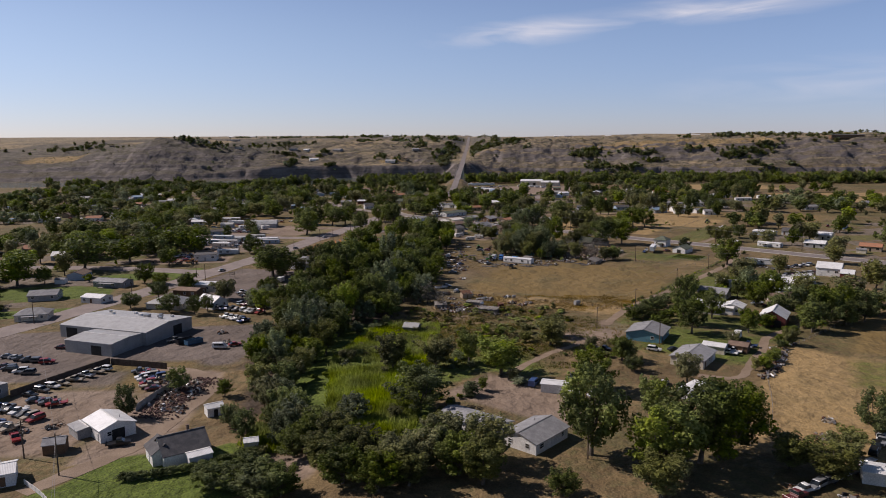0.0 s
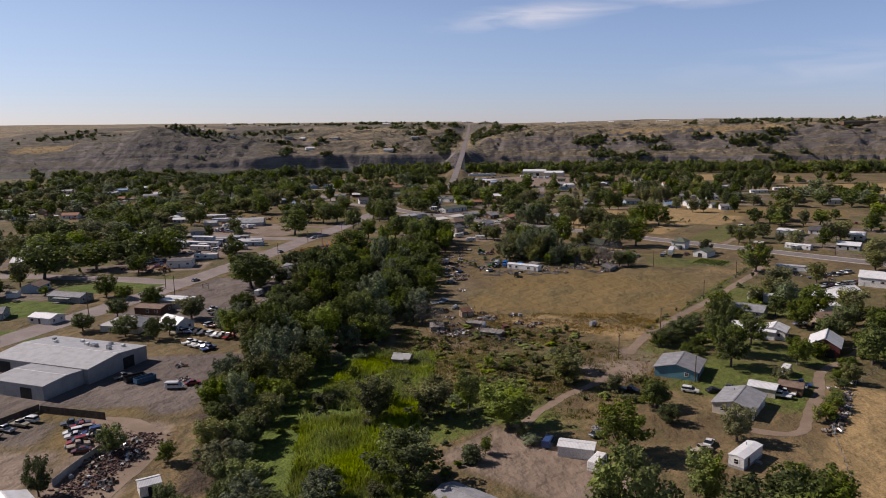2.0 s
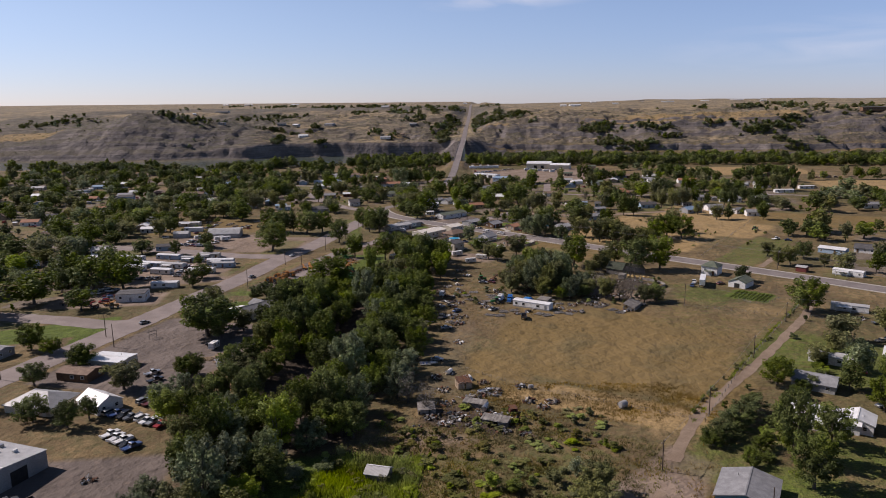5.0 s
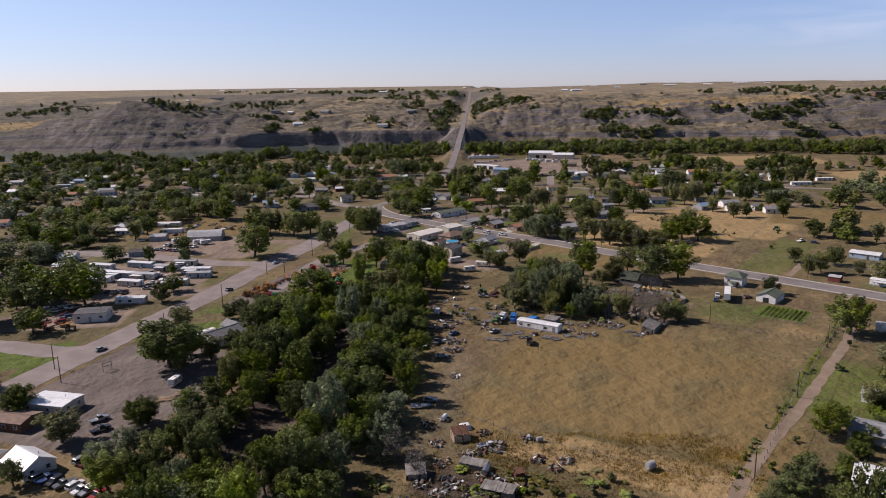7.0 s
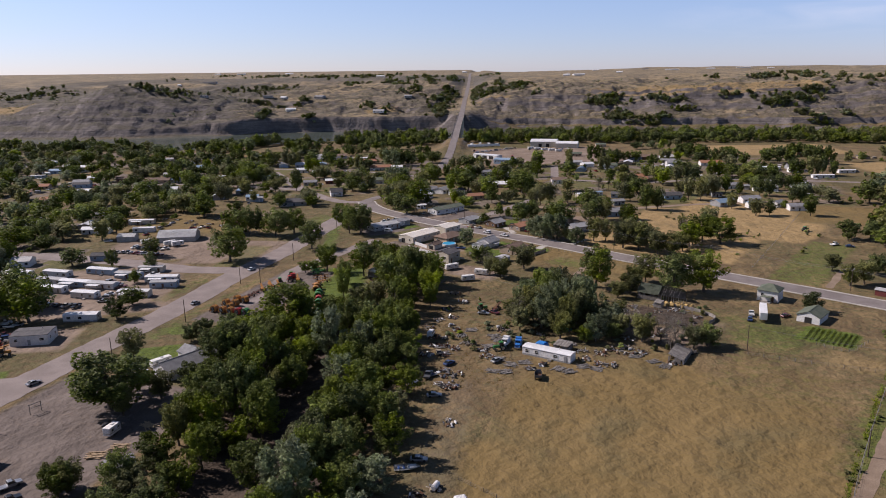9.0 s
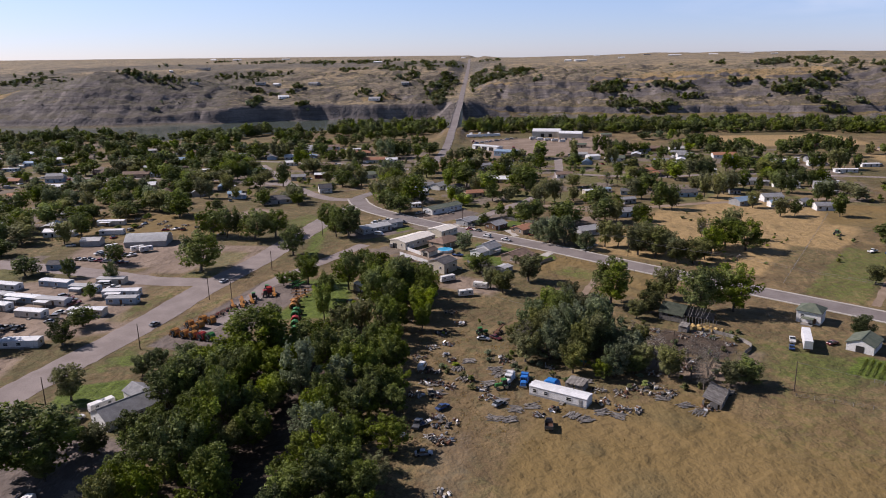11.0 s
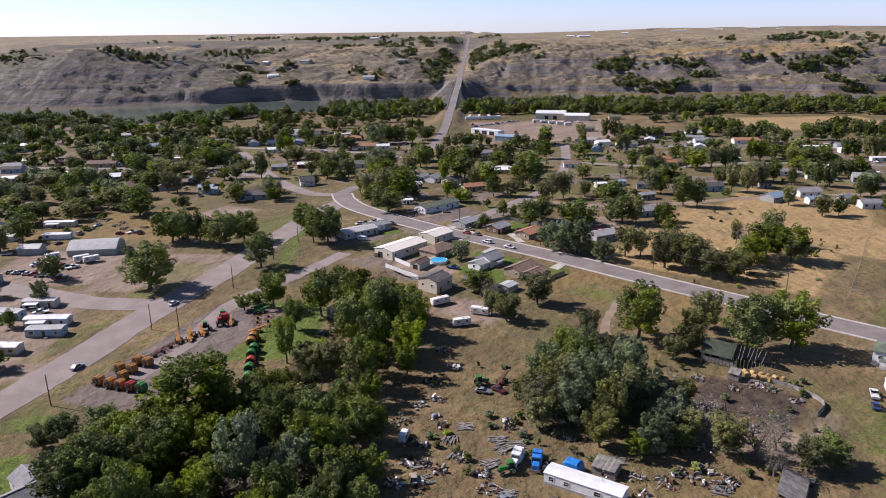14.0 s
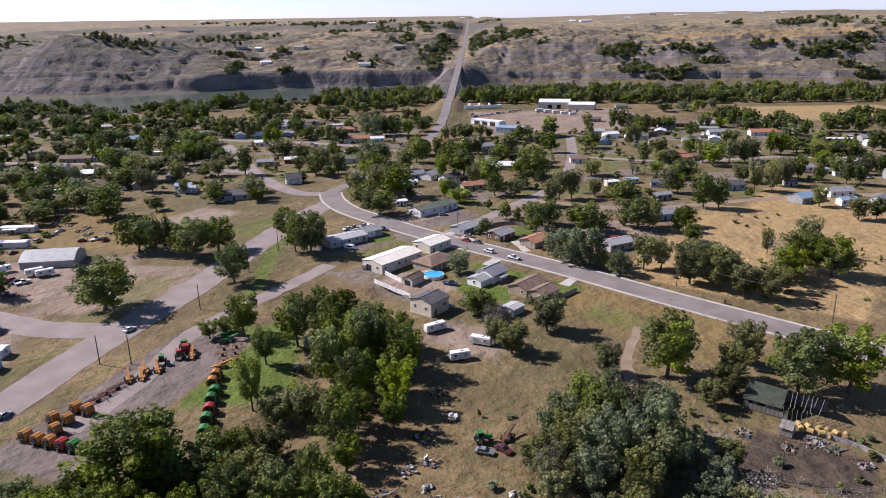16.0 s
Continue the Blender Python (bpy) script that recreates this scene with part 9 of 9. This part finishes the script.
# a gate frame on the dirt lot and straw bales by the corral
ob = thing("yard_sign", -130.6, -0.9, 0.05, 60, "bare timber sign frame on the dirt lot", "sign frame")
for s in (-1.6, 1.6):
    part("post", box(s, 0, -0.2, 0.16, 0.16, 3.0), M["old_wood"], ob)
part("beam", box(0, 0, 2.6, 3.6, 0.14, 0.2), M["old_wood"], ob)
part("beam", box(0, 0, 1.5, 3.3, 0.12, 0.16), M["old_wood"], ob)
M["straw"] = plain("baled_straw", (0.42, 0.29, 0.11), (0.32, 0.22, 0.09), 1.2, 6.0, 0.95, bump=0.6, vary=0.3)
for i in range(10):
    k = random.Random(60 + i)
    b = part("hay_bale", tube((-0.7, 0, 0.65), (0.7, 0, 0.65), 0.68, 0.66, 12), M["straw"])
    b.matrix_basis = pose(70 + (i % 6) * 1.7 + k.uniform(-0.3, 0.3), 99 - (i // 6) * 1.9 - (i % 6) * 0.9, 0.0, 0, 0, k.uniform(0, 180))
    tagged(b, "round golden hay bale by the old barn", "hay bale", "bales by the barn")


# ================================================================ poles, cables, fences
POLES = ((-140.6, -11.7), (-118.8, 75.8), (-114.6, 127.0), (-105.5, 127.5), (-101, 168), (-96, 205), (-92, 232), (-150, 0), (-126, 34), (-162, -45), (-176, -96))
for x, y in POLES:
    utility_pole(x, y, 9.2, 20, False)
LANE = ((42, -98), (62.5, -65), (91, -18), (118, 24))
for x, y in LANE:
    utility_pole(x, y, 8.2, 55)
for a, b in zip(LANE, LANE[1:]):
    wire((*a, 7.7), (*b, 7.7))
utility_pole(84.9, 49.6, 9.2, 0, False)
utility_pole(-89, -222, 9.5, 40)
utility_pole(-102, -214, 9.0, 40)
utility_pole(60, -119, 8.0, 0, False)
utility_pole(24, -209, 7.0, 0, False)
for x, y in ((104, 160), (64, 192), (21, 226), (-17, 258), (-42, 280), (150, 118), (190, 82)):
    utility_pole(x, y, 9.5, 50, True, True)
ST = ((190, 82), (150, 118), (104, 160), (64, 192), (21, 226), (-17, 258), (-42, 280))
for a, b in zip(ST, ST[1:]):
    for o in (-0.9, 0.9):
        wire((a[0] + o, a[1] + o, 9.0), (b[0] + o, b[1] + o, 9.0))
for x, y in ((-60, 455), (-120, 430), (-150, 500), (60, 330), (30, 300), (90, 380), (-40, 560), (160, 420), (120, 480), (-200, 560)):
    utility_pole(x, y, 9.5, 20)
wire((-89, -222, 9.0), (-138, -150, 9.0), 1.2)
wire((-89, -222, 9.0), (-62, -268, 9.0), 0.8)
wire((-89.6, -221, 9.1), (-61, -268, 9.1), 0.8)
wire((26, 98, 5.5), (-12, 128, 6.0), 1.2)
wire((58, 78, 6.5), (20, 104, 6.5), 1.4)
utility_pole(58, 78, 7.0, 0, False, True)
wire((84.9, 49.6, 8.8), (140, 24, 8.0), 1.2)

fence(((60, -70), (84, -28), (108, 10), (134, 50), (146, 72)), "post and wire fence with weeds along the lane")
fence(((60, -70), (34, -58), (8, -44), (-8, -32)), "old wire fence along the straw verge")
fence(((84, 46), (110, 36), (134, 28)), "thin wire fence across the pasture")
fence(((120, 150), (152, 206), (196, 284)), "wire fence beside the hayfield")
fence(((-119, -145), (-125, -160), (-131, -176)), "dark slatted yard fence by the lot", 2.0, 2.2, True, "pole")
fence(((-118, -146), (-108, -148), (-98, -150)), "dark slatted yard fence by the lot", 2.0, 2.2, True, "pole")
fence(((-89, -167), (-90, -175), (-90.5, -185)), "weathered pale panel fence by the dirt drive", 1.8, 2.2, True, "concrete")
fence(((-94, -226), (-86, -232), (-78, -240)), "white picket panel fence", 1.1, 2.0, True, "trim")
fence(((-33, 180), (-22, 176), (-14, 170)), "white board fence behind the garage", 1.6, 2.0, True, "trim")
fence(((16, 172), (28, 186)), "tan board fence beside the mown lot", 1.5, 2.0, True, "tan_wall")
fence(((28, 192), (48, 177), (72, 158), (86, 146)), "low post and wire fence along the street")
fence(((72, 96), (80, 90), (84, 82), (80, 76)), "grey plank corral fence", 1.3, 2.2, True)
fence(((48, 84), (56, 78), (66, 74), (80, 76)), "grey plank corral fence", 1.2, 2.4)
fence(((84, -150), (76, -176), (68, -196)), "post and wire fence round the paddock")
fence(((104, -120), (128, -96)), "post and wire fence round the paddock")
fence(((110, 56), (118, 50), (128, 58)), "low fence round the kitchen garden", 0.9, 2.5)


# clipped hedge behind the lawns
for i in range(30):
    t = i / 29
    p = spline(((-74, -224), (-66, -221), (-58, -216), (-51, -209)), 0.8)
    q = p[min(len(p) - 1, int(t * len(p)))]
    tree(q[0], q[1], vr.uniform(1.6, 2.0), 1.2, "leaf_dark", 1, "shrub", "clipped hedge", "clipped dark green hedge shrub")


# ================================================================ grass, reeds and weeds
def tufts(name, label, material, spots, h, w, blades=7, seed=1):
    g = np.random.default_rng(seed)
    P = np.repeat(np.array(spots), blades, axis=0)
    n = len(P)
    P[:, :2] += g.normal(0, w, (n, 2))
    Z = terrain(P[:, 0], P[:, 1])
    a = g.uniform(0, math.tau, n)
    hh = h * g.uniform(0.5, 1.3, n)
    ww = 0.10 * h * g.uniform(0.7, 1.6, n) + 0.03
    lean = g.normal(0, 0.28, (n, 2)) * hh[:, None]
    base = np.stack([P[:, 0], P[:, 1], Z - 0.05], 1)
    side = np.stack([np.cos(a) * ww, np.sin(a) * ww, np.zeros(n)], 1)
    top = base + np.stack([lean[:, 0], lean[:, 1], hh], 1)
    V = np.stack([base - side, base + side, top], 1).reshape(-1, 3)
    Fc = np.arange(3 * n).reshape(-1, 3)
    tagged(new(name, mesh_of(name, V.tolist(), Fc.tolist(), M[material])), label, "grass", kind="stuff")


gs = np.random.default_rng(5)


def area(cx, cy, hx, hy, n, thresh=0.45, scale=9.0, seed=3):
    x, y = gs.uniform(cx - hx, cx + hx, n), gs.uniform(cy - hy, cy + hy, n)
    m = fbm(x / scale, y / scale, 3, seed) > thresh
    return list(zip(x[m], y[m]))


reeds = [p for p in area(-36, -150, 20, 56, 8000, 0.3) if not in_belt(p[0] - 5, p[1])]
tufts("reeds", "tall bright green reeds filling the slough", "reed", reeds, 1.5, 0.4, 8, 2)
tufts("weeds", "coarse green weeds on waste ground", "weed_green", [p for p in area(0, -112, 34, 34, 3400, 0.46) if off_road(*p, 1)], 0.7, 0.4, 6, 3)
tufts("dry_weeds", "rank straw-coloured weeds", "weed", [p for p in area(16, -86, 46, 44, 3600, 0.47, 8, 9) if off_road(*p, 1)], 0.6, 0.4, 6, 4)
tufts("dry_weeds", "straw-coloured weeds along the pasture's edge", "weed", [p for p in area(30, -56, 34, 12, 1500, 0.4, 6, 7)] + [p for p in area(4, 58, 30, 42, 1600, 0.52, 6, 8)], 0.5, 0.35, 6, 5)
lane = spline(((58, -70), (84, -28), (108, 10), (134, 50), (147, 74)), 0.5)
tufts("verge_weeds", "dark weeds growing along the lane fence", "reed", [(float(p[0] - 1.2 + gs.normal(0, 0.35)), float(p[1] + gs.normal(0, 0.35))) for p in np.repeat(lane, 2, axis=0) if fbm(p[0] / 6, p[1] / 6, 2, 4) > 0.45], 0.6, 0.2, 6, 6)
rows = []
for i in range(9):
    for j in range(46):
        u, v = -7 + i * 1.75, -6.5 + j * 0.29
        rows.append((118 + u * 0.82 + v * 0.57, 63 - u * 0.57 + v * 0.82))
tufts("garden_rows", "dark green vegetable rows in the kitchen garden", "leaf", rows, 0.7, 0.16, 7, 9)


# ================================================================ rubble, drives and scattered leavings
rub = random.Random(91)


def rubble(x0, y0, x1, y1, width, n, label, material="rubble"):
    """Broken blocks strewn along a line, in one mesh."""
    bm = bmesh.new()
    for _ in range(n):
        t, o = rub.random(), rub.gauss(0, 0.4)
        dx, dy = x1 - x0, y1 - y0
        l = math.hypot(dx, dy)
        x, y = x0 + dx * t - dy / l * o * width, y0 + dy * t + dx / l * o * width
        s = rub.uniform(0.22, 0.62)
        add_box(bm, x, y, ground_z(x, y) + rub.uniform(-0.15, 0.25), s, s * rub.uniform(0.5, 1), s * rub.uniform(0.3, 0.7), 0.8, rot=Matrix.Rotation(rub.uniform(0, 6), 3, "Z"))
    tagged(part("rubble", bm, M[material]), label, "rubble", kind="stuff")


rubble(-85, -190, -82, -158, 6.5, 1100, "strip of broken reddish bricks beside the dirt drive")
rubble(-20, 252, -10, 262, 3, 30, "broken concrete by the houses", "concrete")
# concrete drives from the kerbed street to the houses
for x0, y0, x1, y1, w in ((13, 231, 8, 246, 3.4), (-8, 243, -14, 254, 3.2), (30, 201, 24, 192, 4.0), (2, 224, -4, 214, 4.0), (44, 203, 52, 214, 3.0), (-40, 270, -48, 262, 5), (-22, 256, -14, 268, 3.4)):
    ribbon("driveway", ((x0, y0), ((x0 + x1) / 2, (y0 + y1) / 2), (x1, y1)), w, M["concrete"], 0.07, "pale concrete drive from the street to a house")
fence(((-12, 180), (-4, 172), (6, 166)), "grey board fence behind the yards", 1.6, 2.2, True)
fence(((6, 190), (12, 182), (22, 176)), "grey board fence between the yards", 1.5, 2.2, True)
fence(((-8, 262), (6, 272), (24, 262)), "grey board fence behind the houses", 1.6, 2.2, True)
fence(((36, 240), (48, 250), (62, 262)), "wire fence round a dirt yard")
for i, (x, y) in enumerate(((-217, 277), (-208, 272), (-196, 268), (-189, 256), (-180, 258), (-170, 254), (-162, 253), (-179, 277), (-150, 262), (-156, 272))):
    scrap_heap(x, y, 2.4, 18)
for i, (x, y) in enumerate(((-186, 246), (-181, 248), (-176, 247), (-168, 262), (-160, 264), (-154, 258), (-206, 262), (-146, 276))):
    far_car(("car", "pickup", "suv")[i % 3], x, y, 20 + 37 * i, ("car_red", "car_white", "car_red", "car_maroon", "car_white")[i % 5])

# rank weeds and bushes over the rough ground south of the pasture
spots = []
for _ in range(430):
    x, y = rub.uniform(-46, 46), rub.uniform(-136, -62)
    if not off_road(x, y, 2) or in_belt(x, y) or (x > 34 and y > -110) or value_noise(x / 14, y / 14, 8) < 0.36:
        continue
    spots.append((x, y, rub.uniform(0.5, 1.6) * (1.7 if rub.random() < 0.12 else 1), rub.uniform(0.9, 2.4), rub.choice(("leaf_bright", "leaf_olive", "leaf_bright", "weed_green", "leaf_olive")), 3))
for _ in range(150):
    x, y = rub.uniform(-50, 0), rub.uniform(-215, -136)
    if value_noise(x / 12, y / 12, 9) < 0.5 or in_belt(x, y):
        continue
    spots.append((x, y, rub.uniform(0.8, 2.0), rub.uniform(0.9, 2.0), rub.choice(("leaf_bright", "leaf_bright", "leaf_silver")), 3))
# brush among the junk and round the corral
for _ in range(170):
    x, y = rub.uniform(-18, 84), rub.uniform(44, 104)
    if value_noise(x / 10, y / 10, 14) < 0.5 or not off_road(x, y, 1):
        continue
    spots.append((x, y, rub.uniform(0.7, 2.2), rub.uniform(0.8, 1.8), rub.choice(("leaf_olive", "leaf_silver", "leaf_grey", "leaf_bright")), 3))
# brush along both sides of the lane and the kerbed street's backs
for q in spline(((60, -66), (84, -30), (106, 2), (132, 42), (148, 72)), 2.4):
    if rub.random() < 0.45:
        spots.append((q[0] - 3.2 + rub.uniform(-1, 0.6), q[1] + rub.uniform(-1, 1), rub.uniform(0.5, 1.3), rub.uniform(0.6, 1.2), rub.choice(("leaf_olive", "leaf", "leaf_olive")), 3))
    if rub.random() < 0.15:
        spots.append((q[0] + 4.6 + rub.uniform(-0.4, 2), q[1] + rub.uniform(-1, 1), rub.uniform(1, 2.6), rub.uniform(1, 2), rub.choice(("leaf_dark", "leaf")), 3))
for _ in range(130):
    x, y = rub.uniform(60, 190), rub.uniform(170, 300)
    if value_noise(x / 16, y / 16, 24) > 0.55 and off_road(x, y, 2):
        spots.append((x, y, rub.uniform(0.6, 1.8), rub.uniform(0.7, 1.8), rub.choice(("leaf_olive", "leaf_olive", "leaf_bright")), 3))
for q in spline(((80, -153), (85, -147), (90, -138), (96, -127)), 2.2):
    scrap_heap(q[0] + 2.2, q[1], 1.6, 16)
woods("rank_weeds", spots, "rank green weeds and low bushes on rough ground", "weeds")
spots = []
for i in range(34):
    x, y = rub.uniform(-22, 22), rub.uniform(-6, 74)
    if clear_of_houses(x, y, 8) and (x < -9 or y > 42):
        scrap_heap(x, y, rub.uniform(1.2, 2.6), 20)
for x, y in ((46, 52), (50, 48), (54, 62), (60, 64), (66, 48), (72, 60), (40, 50), (36, 46), (30, 48), (24, 46), (70, 92), (78, 84), (52, 90), (56, 70), (62, 70), (48, 60)):
    scrap_heap(x, y, rub.uniform(1.6, 2.8), 22, "heap of grey timber, wire and scrap")

tufts("weeds", "coarse dull green weeds on waste ground", "weed_green", [p for p in area(2, -104, 42, 30, 5200, 0.42, 7, 12) if off_road(*p, 1)], 0.6, 0.45, 6, 13)
tufts("dry_weeds", "golden dry grass along the pasture's old fence", "weed", [p for p in area(30, -57, 36, 14, 2600, 0.4, 6, 17) if off_road(*p, 1)], 0.55, 0.4, 6, 14)
# sagebrush dotting the bluffs
sx_, sy_ = gs.uniform(-1000, 900, 26000), gs.uniform(955, 1480, 26000)
ok = (fbm(sx_ / 60, sy_ / 60, 3, 19) > 0.47) & (sy_ > far_bank(sx_) + 22) & (np.abs(sx_ - road_x(sy_)) > 9)
tufts("sagebrush", "dark sagebrush dotting the dry bluffs", "leaf_olive", list(zip(sx_[ok], sy_[ok])), 1.3, 0.5, 5, 21)
# junk thrown round the tumbled sheds
for x, y, r in ((-16, -70, 2.4), (-12, -74, 2.2), (-8, -70, 2.6), (-4, -75, 2.2), (0, -69, 2.4), (4, -78, 2.0), (8, -72, 2.2), (-20, -78, 2.0), (-2, -54, 2.6), (2, -50, 2.0), (-6, -58, 2.0), (12, -58, 2.0), (16, -62, 1.8), (10, -80, 1.6)):
    scrap_heap(x, y, r, 30)


def boat(x, y, rot, length, tilt, hull, label):
    """An open runabout: a pointed hull, a foredeck, a cockpit and two seats."""
    ob = thing("boat", x, y, ground_z(x, y) + 0.1, rot, label, "boat")
    n, half = 10, length * 0.17
    bm = bmesh.new()
    rows_ = []
    for i in range(n + 1):
        t = i / n
        w = half * (1 - max(0.0, t - 0.35) ** 2 * 2.35)
        rows_.append([bm.verts.new(p) for p in ((-length / 2 + length * t, -w, 0.85 + 0.2 * t * t), (-length / 2 + length * t, -w * 0.75, 0.3 + 0.25 * t ** 3), (-length / 2 + length * t, 0, 0.02 + 0.5 * t ** 4), (-length / 2 + length * t, w * 0.75, 0.3 + 0.25 * t ** 3), (-length / 2 + length * t, w, 0.85 + 0.2 * t * t))])
    for a, b in zip(rows_, rows_[1:]):
        for i in range(4):
            bm.faces.new((a[i], b[i], b[i + 1], a[i + 1]))
    bm.faces.new(rows_[0])
    bmesh.ops.solidify(bm, geom=bm.faces[:], thickness=0.07)
    part("hull", bm, M[hull], ob, smooth=True)
    part("foredeck", box(length * 0.2, 0, 0.84, length * 0.34, half * 1.5, 0.1, 0.92), M["car_white"], ob, "white foredeck")
    part("windshield", box(0.05 * length, 0, 0.92, 0.08, half * 1.4, 0.4, 1, 0.9), M["glass"], ob)
    for i in range(2):
        part("seat", box(-length * (0.12 + 0.2 * i), 0, 0.35, 0.5, half * 1.3, 0.35, bevel=0.05), M["car_blue"], ob)
    ob.matrix_basis = ob.matrix_basis @ pose(0, 0, 0, tilt)
    return ob


boat(-20.5, -28, 8, 6.2, 6, "car_white", "white and blue runabout boat lying in dry grass")
boat(-1, -51, 25, 5.0, -8, "car_white", "weathered white boat among scrap and planks")
boat(1, -72, -40, 4.6, 10, "roof_blue", "pale blue rowing boat in a weedy junk yard")
boat(-18, 27, 35, 4.8, 8, "car_silver", "silver aluminium boat under the creek trees")
